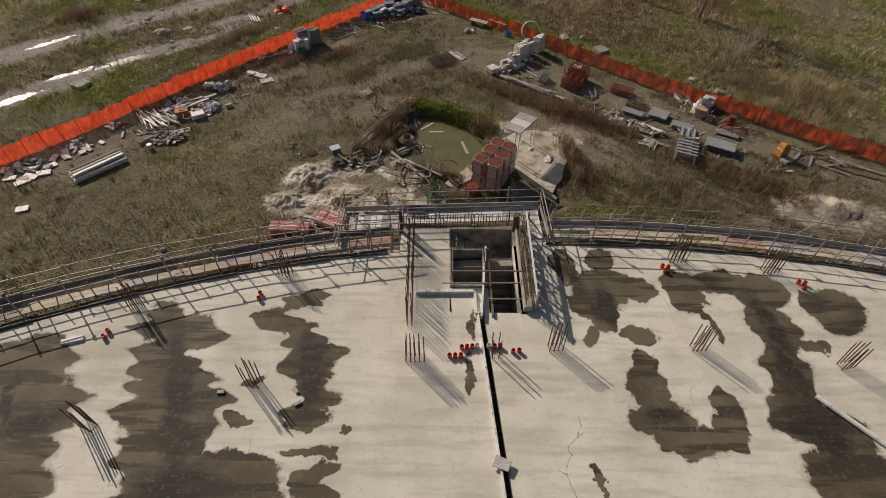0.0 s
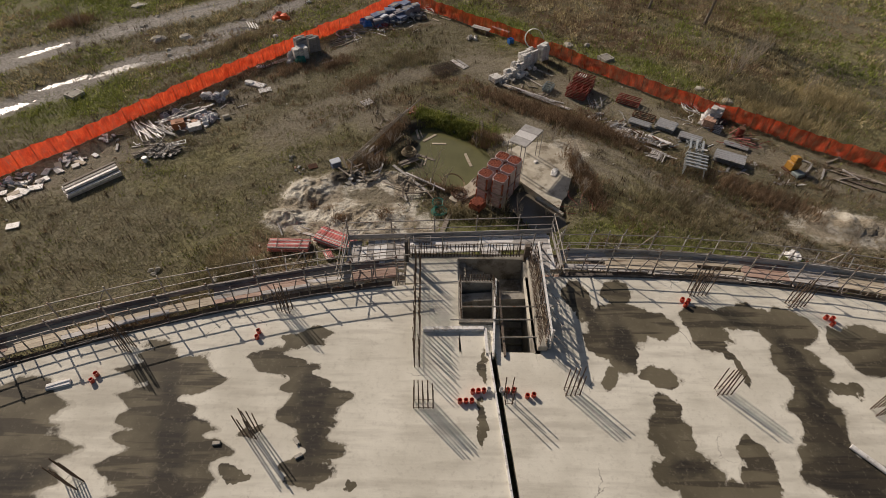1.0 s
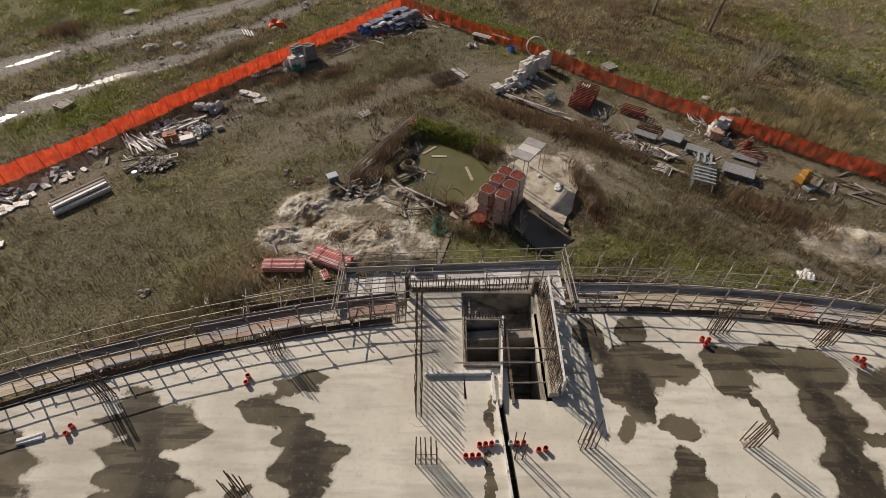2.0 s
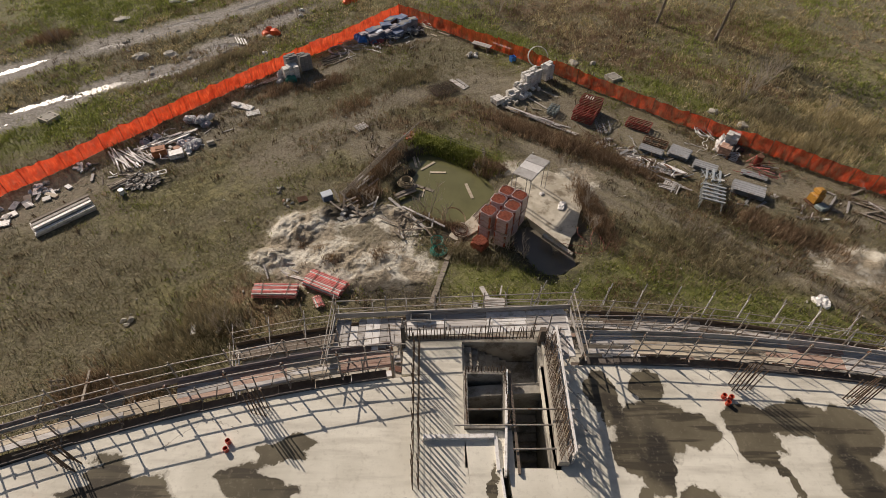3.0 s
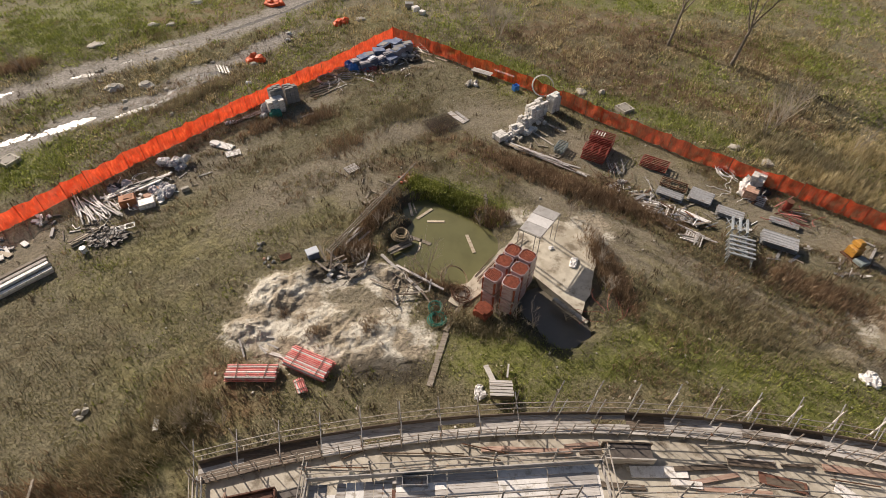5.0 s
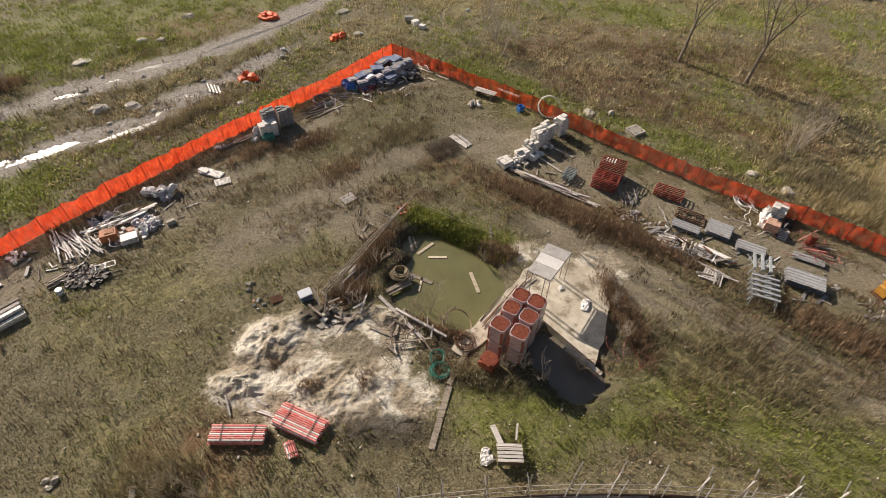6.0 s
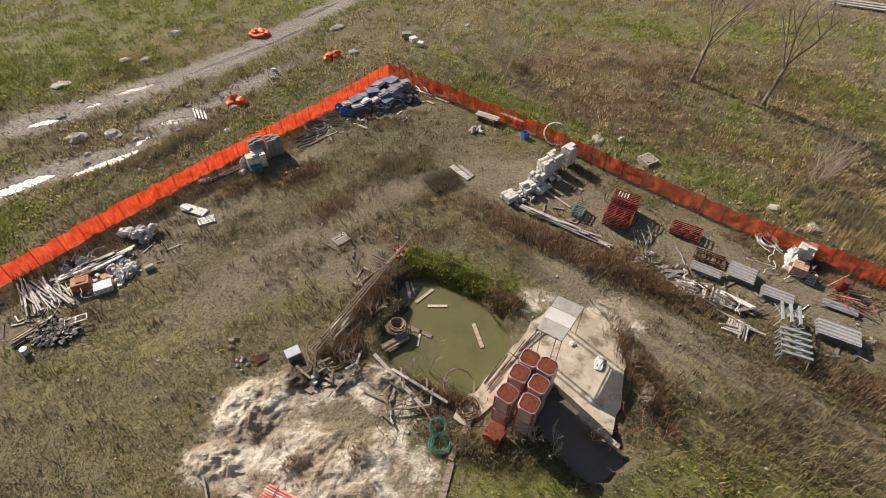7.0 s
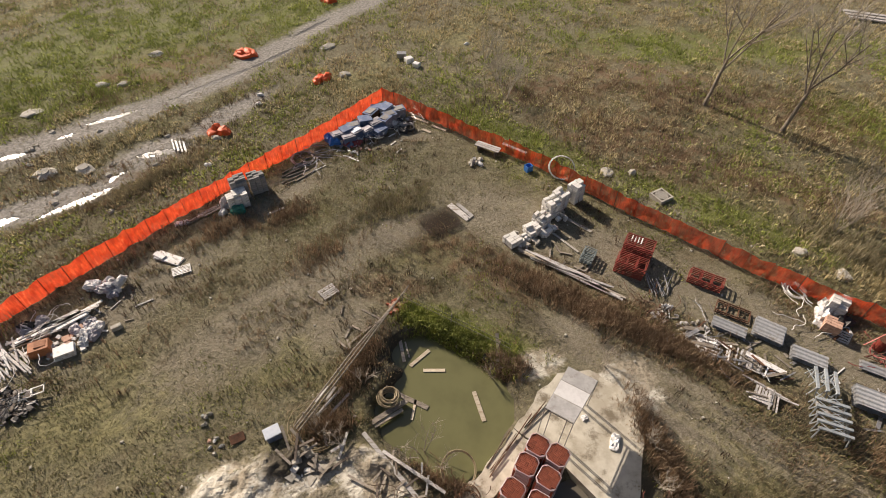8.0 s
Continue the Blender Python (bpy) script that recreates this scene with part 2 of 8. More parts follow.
BARE = [(-4.6, 35.4, 3.2, 1.5, 0), (-9.5, 47.5, 8, 2.4, 42), (-3.6, 53.6, 5, 1.6, 40), (6, 56, 5, 2.8, -30), (13, 52, 5, 2.4, -38), (19.5, 48, 5, 2.6, -36), (25, 44, 6, 2.8, -36), (32, 39.5, 6, 2.4, -35), (13, 44, 6, 0.8, -42), (20, 37, 7, 1.0, -40), (27, 31, 6, 1.2, -38), (14, 40, 3.5, 1.2, -50), (-19, 49, 6, 2.2, 48),
        (-23.5, 44.5, 4, 2.2, 45), (-29, 39, 5, 2.4, 45), (-12.5, 58, 5, 1.8, 45), (-4, 67, 4, 2, 0), (-5.3, 46.5, 2.4, 2.2, 0), (10, 45, 3, 1.6, -40), (18, 57.5, 2, 1, -35)]
PALE = [(-5.6, 32.2, 5.6, 1.7, -4), (-9.4, 35.6, 2.2, 2.2, 20), (-2.6, 37.2, 2.2, 1.2, -30), (-10.0, 33.2, 2.4, 1.5, 0), (-6.6, 37.4, 2.0, 1.1, 0), (-8.0, 34.4, 2.4, 1.2, 0), (-2.0, 32.2, 2.4, 1.7, 0), (-3.2, 34.0, 2.2, 0.7, 20), (31.2, 32.8, 4.4, 1.9, -12),
        (11.4, 41.6, 1.6, 2.4, -20), (6.4, 43.6, 1.7, 0.9, 20)]
# wet banks; the ellipse at (11.6, 36.0) paints in the canopy roof's shadow
MUD_SHADE = [(1.2, 41.3, 4.0, 3.9, 49), (0.9, 55.7, 1.5, 1.2, 30), (7.8, 34.0, 3.0, 1.9, -54), (-2.2, 30.4, 2.6, 0.9, 0), (-1.6, 43.6, 1.6, 3.2, 30), (4.0, 43.6, 1.6, 0.8, -30), (11.6, 36.0, 1.5, 1.3, 0), (-6.6, 37.9, 1.5, 0.9, 0), (1.6, 35.6, 1.6, 0.8, 40)]
ROAD = [(-34.5, 64.2, 5, 1.9, 38), (-28.5, 69, 6, 1.9, 40), (-22.5, 74.5, 6, 1.8, 44), (-17, 82, 6, 1.6, 55), (-12.5, 89, 6, 1.5, 55), (-7, 96, 7, 1.5, 55), (-44, 56, 9, 2.0, 42),
        (-29, 57.5, 6, 1.4, 30), (-23.5, 63.8, 4, 1.6, 45), (-18.5, 70, 5, 1.2, 55), (-37, 50, 7, 1.6, 45)]
PUDDLES = [(-34.6, 63.4, 1.3, 0.35, 30), (-28.6, 69.4, 2.6, 0.3, 33), (-21.2, 75.6, 4.6, 0.3, 45), (-32.4, 54.6, 2.8, 0.6, 38), (-27.0, 57.6, 2.8, 0.3, 42), (-25.6, 58.6, 1.8, 0.25, 48), (-22.8, 64.0, 1.9, 0.45, 20),
           (-25.0, 60.9, 1.3, 0.2, 60), (-39.8, 46.5, 2.8, 0.6, 45), (-41.8, 58.5, 2.8, 0.4, 45), (-16.7, 80.5, 3.0, 0.25, 52), (-36.5, 52, 2.6, 0.4, 40), (-31.5, 66.4, 0.8, 0.3, 35), (-13.5, 88, 3, 0.25, 55)]


def slab_material():
    """Trowelled pale concrete with drying rainwater, cracks and the marks of the screed."""
    k = Nodes("wet_concrete")
    p = k.pos()
    fingers = k.noise(k.mapping(p, (0, 0, 0), 0.0, (0.14, 1.0, 1)), 1.7, 0.4, 0.5)
    shift = k.vmath("SCALE", k.vmath("SUBTRACT", k.noise(p, 0.9, 5.0, 0.62, True), (0.5, 0.5, 0.5)))
    shift.node.inputs["Scale"].default_value = 1.35
    q = k.vmath("ADD", p, shift)
    push = k.t.nodes.new("ShaderNodeCombineXYZ")
    k.put(k.math("MULTIPLY", k.math("SUBTRACT", fingers, 0.5), 2.2), push.inputs["X"])
    ql = k.vmath("ADD", q, push.outputs[0])
    cloud = k.noise(p, 0.5, 4.0, 0.55)
    fine = k.noise(p, 7.0, 4.0, 0.65)
    sweep = k.noise(k.mapping(p, (0, 0, 0), radians(12), (0.35, 2.4, 1)), 1.2, 3.0)
    col = k.mix(k.ramp(cloud, 0.3, 0.7), (0.60, 0.575, 0.49), (0.76, 0.735, 0.64))
    col = k.mix(k.math("MULTIPLY", k.ramp(sweep, 0.45, 0.7), 0.35), col, (0.33, 0.30, 0.245))
    col = k.mix(k.math("MULTIPLY", k.ramp(fine, 0.5, 0.75), 0.25), col, (0.30, 0.27, 0.22))
    shore = k.math("MINIMUM", k.far(ql, STAINS_A), k.far(q, STAINS_B))
    damp = k.ramp(shore, 1.05, 0.95)
    rim = k.ramp(shore, 1.11, 0.89)
    ribs = k.noise(k.mapping(p, (0, 0, 0), radians(8), (0.22, 2.2, 1)), 1.0, 3.0, 0.6)
    dampcol = k.mix(k.ramp(cloud, 0.35, 0.65), (0.08, 0.068, 0.042), (0.145, 0.125, 0.082))
    deep = k.math("MULTIPLY", k.blobs(q, DEEP, 0.5), k.ramp(ribs, 0.38, 0.54, 0.65, 1.0))
    dampcol = k.mix(deep, dampcol, (0.016, 0.013, 0.01))
    dampcol = k.mix(k.math("MULTIPLY", k.ramp(ribs, 0.5, 0.58), 0.85), dampcol, (0.042, 0.034, 0.022))
    dampcol = k.mix(k.math("MULTIPLY", k.ramp(fine, 0.55, 0.7), 0.35), dampcol, (0.22, 0.19, 0.14))
    tide = k.math("MULTIPLY", k.ramp(rim, 0.02, 0.12), k.ramp(rim, 0.45, 0.2))
    col = k.mix(k.math("MULTIPLY", rim, 0.15), col, (0.2, 0.17, 0.12))
    col = k.mix(k.math("MULTIPLY", tide, 0.22), col, (0.2, 0.165, 0.11))
    col = k.mix(damp, col, dampcol)
    crack = k.t.nodes.new("ShaderNodeTexVoronoi")
    crack.feature = "DISTANCE_TO_EDGE"
    crack.inputs["Scale"].default_value = 0.22
    k.t.links.new(k.vmath("ADD", p, k.vmath("MULTIPLY", k.noise(p, 2.5, 4.0, 0.6, True), (0.5, 0.5, 0.5))), crack.inputs["Vector"])
    lines = k.math("MULTIPLY", k.ramp(crack.outputs["Distance"], 0.0045, 0.001), k.ramp(cloud, 0.55, 0.62))
    col = k.mix(k.math("MULTIPLY", lines, 0.7), col, (0.12, 0.10, 0.08))
    rough = k.math("SUBTRACT", 0.86, k.math("MULTIPLY", damp, 0.06))
    k.bump(k.math("ADD", fine, k.math("MULTIPLY", sweep, 1.5)), 0.3, 0.02)
    return k.done(col, rough)


# drying water on the roof slab: x, y, half length, half width, turn
STAINS_A = [(-9.2, 14.0, 0.85, 0.8, 0), (-8.3, 13.3, 1.2, 1.1, 0), (-8.6, 12.3, 1.2, 1.1, 0), (-8.0, 10.9, 1.5, 1.3, 0), (-7.6, 9.2, 1.3, 1.6, 0), (-7.0, 7.2, 1.5, 1.7, 0), (-5.2, 8.4, 1.7, 0.7, 0), (-4.4, 8.2, 0.9, 0.8, 0),
            (-5.8, 10.2, 0.5, 0.2, 0), (-5.6, 11.5, 0.4, 0.2, 0), (-4.2, 15.1, 0.8, 0.4, 20), (-5.0, 14.1, 0.85, 0.65, 0), (-3.9, 13.4, 0.75, 0.6, 0), (-3.5, 12.3, 1.2, 0.85, 0), (-3.1, 11.2, 0.75, 0.7, 0), (-3.2, 10.3, 0.8, 0.6, 0),
            (-2.9, 9.05, 0.7, 0.2, 0), (-2.7, 8.4, 0.6, 0.4, 0), (-2.7, 7.9, 0.75, 0.33, 0), (-13.6, 12.0, 1.9, 1.2, 0), (-13.0, 10.0, 2.2, 1.8, 0), (-12.6, 8.0, 2.1, 1.6, 0)]
STAINS_B = [(6.15, 17.0, 0.5, 1.05, 10), (7.65, 17.4, 0.6, 0.75, 0), (7.6, 15.9, 1.25, 1.0, 0), (8.9, 15.9, 0.75, 0.7, -5), (6.7, 15.0, 0.7, 0.6, 0), (7.35, 14.7, 0.5, 1.0, -10), (6.7, 13.6, 0.3, 0.5, -15), (8.45, 13.75, 0.75, 0.4, 0),
            (8.35, 12.6, 0.45, 0.5, 0), (8.25, 11.5, 0.65, 0.9, 0), (8.4, 10.4, 1.2, 0.7, 0), (9.2, 9.6, 1.2, 0.6, 0), (10.75, 10.9, 0.45, 0.75, 0), (10.6, 10.0, 0.55, 0.6, 0),
            (10.7, 16.2, 0.8, 0.65, 0), (10.75, 15.5, 0.7, 0.7, -20), (12.5, 16.3, 1.5, 0.55, 0), (13.8, 15.8, 1.05, 1.0, 0), (13.6, 14.2, 0.85, 1.2, 12), (13.9, 8.6, 1.6, 1.1, 0), (11.3, 14.3, 0.17, 0.95, 18),
            (13.4, 12.6, 0.85, 1.2, 5), (13.3, 11.4, 0.75, 1.0, -10), (13.0, 10.5, 0.95, 0.9, 0), (14.0, 9.9, 1.2, 0.8, 0), (14.7, 13.3, 0.65, 0.27, -10), (15.8, 15.2, 0.7, 0.6, 0), (16.5, 14.9, 1.1, 1.15, 0),
            (5.9, 8.3, 0.12, 0.5, 20), (2.32, 14.0, 0.2, 0.7, 0), (2.1, 11.9, 0.17, 0.9, 0), (-1.85, 9.84, 0.17, 0.2, 0)]
DEEP = [(-7.6, 10.7, 0.5, 3.4, 17.6), (-3.4, 12.0, 0.5, 1.8, 8), (13.5, 10.2, 1.0, 1.2, 0), (-6.8, 8.0, 1.5, 0.7, 0), (-7.3, 9.6, 0.8, 0.25, 5), (-7.0, 11.9, 0.9, 0.2, 5), (-12.0, 9.9, 1.0, 0.4, 10), (-13.3, 10.8, 0.14, 1.3, 15), (6.4, 16.5, 0.3, 0.9, 20), (7.5, 15.0, 0.5, 1.2, 10), (13.6, 14.2, 0.35, 1.6, 12), (13.5, 12.0, 0.3, 1.5, 10),
        (8.5, 10.5, 0.6, 0.35, 0), (12.9, 10.2, 0.8, 0.5, 0)]

mat_ground = ground_material()
mat_slab = slab_material()
mat_concrete = plain("grey_concrete", (0.24, 0.225, 0.195), (0.36, 0.34, 0.30), 1.6, 0.85, bump=0.01, dirt=(0.16, 0.145, 0.12))
mat_pale_concrete = plain("pale_concrete", (0.34, 0.31, 0.255), (0.47, 0.44, 0.375), 0.8, 0.85, bump=0.01, dirt=(0.17, 0.145, 0.11))
mat_plank = plain("weathered_planks", (0.40, 0.382, 0.365), (0.55, 0.53, 0.51), 2.2, 0.8, spread=0.45, bump=0.004, stretch=(0.4, 3, 3), dirt=(0.22, 0.18, 0.14))
mat_warm_plank = plain("yellow_boards", (0.45, 0.385, 0.285), (0.58, 0.505, 0.395), 2.2, 0.75, spread=0.4, bump=0.004, stretch=(0.4, 3, 3), dirt=(0.27, 0.20, 0.14))
mat_dark_plank = plain("dark_wet_shaded_boards", (0.085, 0.065, 0.05), (0.17, 0.135, 0.105), 2.2, 0.75, spread=0.5, bump=0.004, stretch=(0.4, 3, 3))
mat_pink_plank = plain("reddish_boards", (0.36, 0.24, 0.185), (0.46, 0.33, 0.27), 2.2, 0.8, spread=0.4, bump=0.004, stretch=(0.4, 3, 3), dirt=(0.24, 0.13, 0.10))
mat_rust_plank = plain("red_brown_boards", (0.10, 0.045, 0.032), (0.17, 0.08, 0.055), 2.2, 0.8, spread=0.4, stretch=(0.4, 3, 3))
mat_film_ply = plain("film_faced_plywood", (0.085, 0.073, 0.066), (0.15, 0.132, 0.12), 1.5, 0.6, spread=0.4, dirt=(0.16, 0.14, 0.12))
mat_rot = plain("rotten_wood", (0.22, 0.185, 0.145), (0.36, 0.32, 0.27), 2.4, 0.9, spread=0.5, bump=0.006, stretch=(0.5, 3, 3), dirt=(0.12, 0.10, 0.08))
mat_galv = plain("galvanised_steel", (0.28, 0.285, 0.29), (0.42, 0.425, 0.43), 6.0, 0.5, metal=0.6, spread=0.3, dirt=(0.23, 0.15, 0.10))
mat_scaffold = plain("scaffold_tube", (0.30, 0.28, 0.25), (0.40, 0.375, 0.34), 5.0, 0.6, metal=0.3, spread=0.4, dirt=(0.26, 0.15, 0.085))
mat_rust = plain("rusty_steel", (0.085, 0.045, 0.028), (0.17, 0.08, 0.045), 9.0, 0.85, metal=0.2, spread=0.35)
mat_bar = plain("reinforcing_bar", (0.09, 0.065, 0.048), (0.17, 0.115, 0.075), 12.0, 0.8, metal=0.3, spread=0.3)
mat_red = plain("red_painted_steel", (0.19, 0.03, 0.022), (0.27, 0.05, 0.034), 3.0, 0.55, spread=0.25, dirt=(0.13, 0.05, 0.03))
mat_pink = plain("faded_red_props", (0.66, 0.16, 0.15), (0.82, 0.34, 0.31), 3.0, 0.55, spread=0.4, dirt=(0.55, 0.42, 0.35))
mat_white = plain("dusty_white", (0.72, 0.71, 0.69), (0.84, 0.83, 0.81), 2.5, 0.6, spread=0.2, dirt=(0.42, 0.39, 0.34))
mat_white_block = plain("white_blocks", (0.66, 0.64, 0.60), (0.80, 0.78, 0.74), 3.0, 0.85, spread=0.25, bump=0.006, dirt=(0.36, 0.33, 0.28))
mat_grey_block = plain("grey_blocks", (0.22, 0.215, 0.205), (0.33, 0.32, 0.31), 4.0, 0.9, spread=0.25, bump=0.006)
mat_brick = plain("terracotta", (0.25, 0.062, 0.036), (0.40, 0.12, 0.066), 6.0, 0.85, spread=0.35, bump=0.004)
mat_cap = plain("red_plastic", (0.48, 0.06, 0.03), (0.6, 0.09, 0.05), 5.0, 0.4, spread=0.2)
mat_blue = plain("blue_plastic", (0.03, 0.16, 0.5), (0.05, 0.22, 0.6), 3.0, 0.45, spread=0.2)
mat_navy = plain("slate_blue_boxes", (0.10, 0.14, 0.24), (0.16, 0.21, 0.33), 2.0, 0.6, spread=0.5, dirt=(0.26, 0.27, 0.30))
mat_green = plain("green_plastic", (0.02, 0.16, 0.12), (0.03, 0.25, 0.19), 3.0, 0.5, spread=0.2)
mat_yellow = plain("yellow_paint", (0.42, 0.2, 0.03), (0.55, 0.29, 0.05), 3.0, 0.5, spread=0.2, dirt=(0.25, 0.12, 0.05))
mat_black = plain("black_plastic", (0.015, 0.015, 0.016), (0.035, 0.034, 0.033), 4.0, 0.5, spread=0.3)
mat_rubber = plain("buff_hose", (0.28, 0.22, 0.13), (0.38, 0.31, 0.2), 5.0, 0.7, spread=0.2)
mat_stone = plain("limestone_rubble", (0.34, 0.315, 0.27), (0.52, 0.49, 0.43), 2.0, 0.9, spread=0.4, bump=0.01)
mat_sheet = plain("corrugated_steel", (0.36, 0.365, 0.37), (0.50, 0.505, 0.51), 1.5, 0.5, metal=0.25, spread=0.3, dirt=(0.30, 0.27, 0.23))
mat_twig = plain("bare_twigs", (0.36, 0.31, 0.25), (0.5, 0.45, 0.38), 4.0, 0.9, spread=0.3)
mat_bark = plain("grey_bark", (0.19, 0.155, 0.12), (0.34, 0.29, 0.23), 5.0, 0.9, bump=0.01, dirt=(0.18, 0.15, 0.12))
mat_rag = plain("pale_plastic_sheet", (0.64, 0.63, 0.62), (0.80, 0.79, 0.78), 3.0, 0.5, spread=0.3, dirt=(0.35, 0.31, 0.27))

mat_soil = plain("dug_soil", (0.44, 0.395, 0.315), (0.64, 0.605, 0.52), 2.0, 0.95)
mat_pad = plain("muddy_pad_concrete", (0.44, 0.395, 0.31), (0.64, 0.60, 0.50), 0.5, 0.85, bump=0.02, dirt=(0.20, 0.165, 0.115))
mat_film = plain("dusty_plastic_film", (0.36, 0.24, 0.25), (0.60, 0.51, 0.53), 4.0, 0.3, spread=0.2, stretch=(1, 1, 3), dirt=(0.45, 0.22, 0.17))
mat_canopy = plain("grey_roof_board", (0.36, 0.35, 0.34), (0.46, 0.45, 0.44), 1.2, 0.7, spread=0.15, dirt=(0.28, 0.26, 0.24))
mat_canopy_light = plain("pale_roof_board", (0.55, 0.54, 0.53), (0.66, 0.65, 0.64), 1.2, 0.7, spread=0.1)
mat_green_wood = plain("mossy_wood", (0.10, 0.11, 0.05), (0.2, 0.2, 0.11), 3.0, 0.9)
mat_lid = plain("pale_blue_lid", (0.6, 0.66, 0.75), (0.72, 0.77, 0.84), 2.0, 0.45, spread=0.15)
mat_pinkbrick = plain("pale_red_brick", (0.42, 0.24, 0.17), (0.56, 0.38, 0.29), 5.0, 0.9, spread=0.4)
mat_grey_green = plain("grey_green_paint", (0.16, 0.2, 0.2), (0.26, 0.3, 0.3), 4.0, 0.6, spread=0.3)
mat_pale_steel = plain("pale_grey_steel", (0.30, 0.34, 0.36), (0.46, 0.5, 0.52), 4.0, 0.5, metal=0.2, spread=0.25, dirt=(0.32, 0.28, 0.24))
mat_redcloth = plain("dull_red_cloth", (0.25, 0.05, 0.05), (0.36, 0.1, 0.09), 3.0, 0.9, spread=0.3)
mat_lilac = plain("grey_lilac_plastic", (0.26, 0.24, 0.27), (0.42, 0.4, 0.42), 3.0, 0.55, spread=0.4)
mat_orange_box = plain("orange_brown_box", (0.36, 0.13, 0.05), (0.48, 0.2, 0.09), 3.0, 0.7, spread=0.3)
mat_net_solid = plain("orange_plastic", (0.72, 0.09, 0.02), (0.85, 0.15, 0.03), 4.0, 0.6, spread=0.2)


def water_material(name, colour, rough):
    k = Nodes(name)
    p = k.pos()
    n = k.noise(p, 0.5, 4.0)
    k.bump(k.noise(p, 5.0, 2.0), 0.05, 0.02)
    return k.done(k.mix(k.ramp(n, 0.35, 0.65), colour, tuple(c * 1.25 for c in colour)), rough)


mat_pond = water_material("murky_pond_water", (0.12, 0.118, 0.055), 0.12)
mat_sump = water_material("dark_sump_water", (0.13, 0.118, 0.095), 0.3)


def net_material():
    """Orange plastic safety net: a fine open mesh, denser where it is folded."""
    k = Nodes("orange_net")
    p = k.pos()
    n = k.noise(p, 1.6, 4.0, 0.6)
    fold = k.noise(k.mapping(p, (0, 0, 0), 0.0, (3.0, 3.0, 0.5)), 2.0, 3.0)
    col = k.mix(k.ramp(n, 0.35, 0.65), (0.60, 0.045, 0.014), (0.80, 0.085, 0.028))
    col = k.mix(k.math("MULTIPLY", k.ramp(fold, 0.58, 0.72), 0.4), col, (0.85, 0.26, 0.12))
    k.done(col, 0.6)
    clear = k.t.nodes.new("ShaderNodeBsdfTransparent")
    lace = k.t.nodes.new("ShaderNodeBsdfTranslucent")
    k.put(col, lace.inputs["Color"])
    both = k.t.nodes.new("ShaderNodeMixShader")
    both.inputs[0].default_value = 0.6
    k.t.links.new(k.b.outputs[0], both.inputs[1])
    k.t.links.new(lace.outputs[0], both.inputs[2])
    mixer = k.t.nodes.new("ShaderNodeMixShader")
    k.put(k.ramp(fold, 0.3, 0.7, 0.42, 0.12), mixer.inputs[0])
    k.t.links.new(both.outputs[0], mixer.inputs[1])
    k.t.links.new(clear.outputs[0], mixer.inputs[2])
    k.t.links.new(mixer.outputs[0], k.out.inputs["Surface"])
    return k.mat


mat_net = net_material()


# ---- ground ----
def inside(x, y, cx, cy, a, b, deg):
    """0 at the middle of an ellipse, 1 on its rim."""
    c, s = math.cos(radians(deg)), math.sin(radians(deg))
    u, v = (x - cx) * c + (y - cy) * s, -(x - cx) * s + (y - cy) * c
    return math.hypot(u / a, v / b)


def smooth(a, b, t):
    t = min(1.0, max(0.0, (t - a) / (b - a)))
    return t * t * (3 - 2 * t)


def dug(x, y, cx, cy, a, b, deg):
    """Like inside(), for a dug pit with straight sides and round corners."""
    c, q = math.cos(radians(deg)), math.sin(radians(deg))
    u, v = abs((x - cx) * c + (y - cy) * q) / a, abs(-(x - cx) * q + (y - cy) * c) / b
    return (u ** 4 + v ** 4) ** 0.25


def pond_depth(x, y):
    w = 0.13 * noise.noise(Vector((x * 0.5, y * 0.5, 3.0))) + 0.07 * noise.noise(Vector((x * 1.4, y * 1.4, 8.0)))
    d = 1.25 * smooth(1.22, 0.88, dug(x, y, 1.25, 41.1, 3.25, 3.3, 49.5) + w)
    d = max(d, 1.25 * smooth(1.3, 0.85, inside(x, y, -0.5, 44.7, 1.5, 1.3, 0) + w))
    return max(d, 1.1 * smooth(1.25, 0.9, dug(x, y, 8.0, 34.8, 2.35, 1.4, -54) + w))


def ground_height(x, y):
    h = 0.10 * noise.noise(Vector((x * 0.13, y * 0.13, 0))) + 0.05 * noise.noise(Vector((x * 0.6, y * 0.6, 5)))
    if -15 < x < 40 and 25 < y < 50:
        for cx, cy, a, b, deg, top in SPOIL:
            k = inside(x, y, cx, cy, a, b, deg)
            if k < 1:
                h += top * (1 - k * k) * (1 + 0.8 * noise.noise(Vector((x * 1.3, y * 1.3, 9))) + 0.5 * noise.noise(Vector((x * 3.1, y * 3.1, 4))))
        h -= pond_depth(x, y)
    return h


SPOIL = [(-9.7, 36.0, 2.2, 1.9, 45, 0.42), (-7.4, 38.0, 1.9, 1.1, 10, 0.4), (-10.9, 33.2, 1.6, 1.1, 0, 0.4), (-5.2, 33.0, 4.5, 2.4, 0, 0.25), (-2.6, 37.9, 1.8, 0.8, -25, 0.3),
         (31.5, 33.0, 4.0, 1.6, -20, 0.6), (26, 31.2, 2, 1.2, 0, 0.2)]


def stretched(lo, hi, step, far):
    """Even steps from lo to hi, then ever longer ones out to far on both sides."""
    mid = list(np.arange(lo, hi + 1e-6, step))
    out, d, a, b = [], step, lo, hi
    left, right = [], []
    while b < far:
        d *= 1.35
        a, b = a - d, b + d
        left.append(a)
        right.append(b)
    return left[::-1] + mid + right


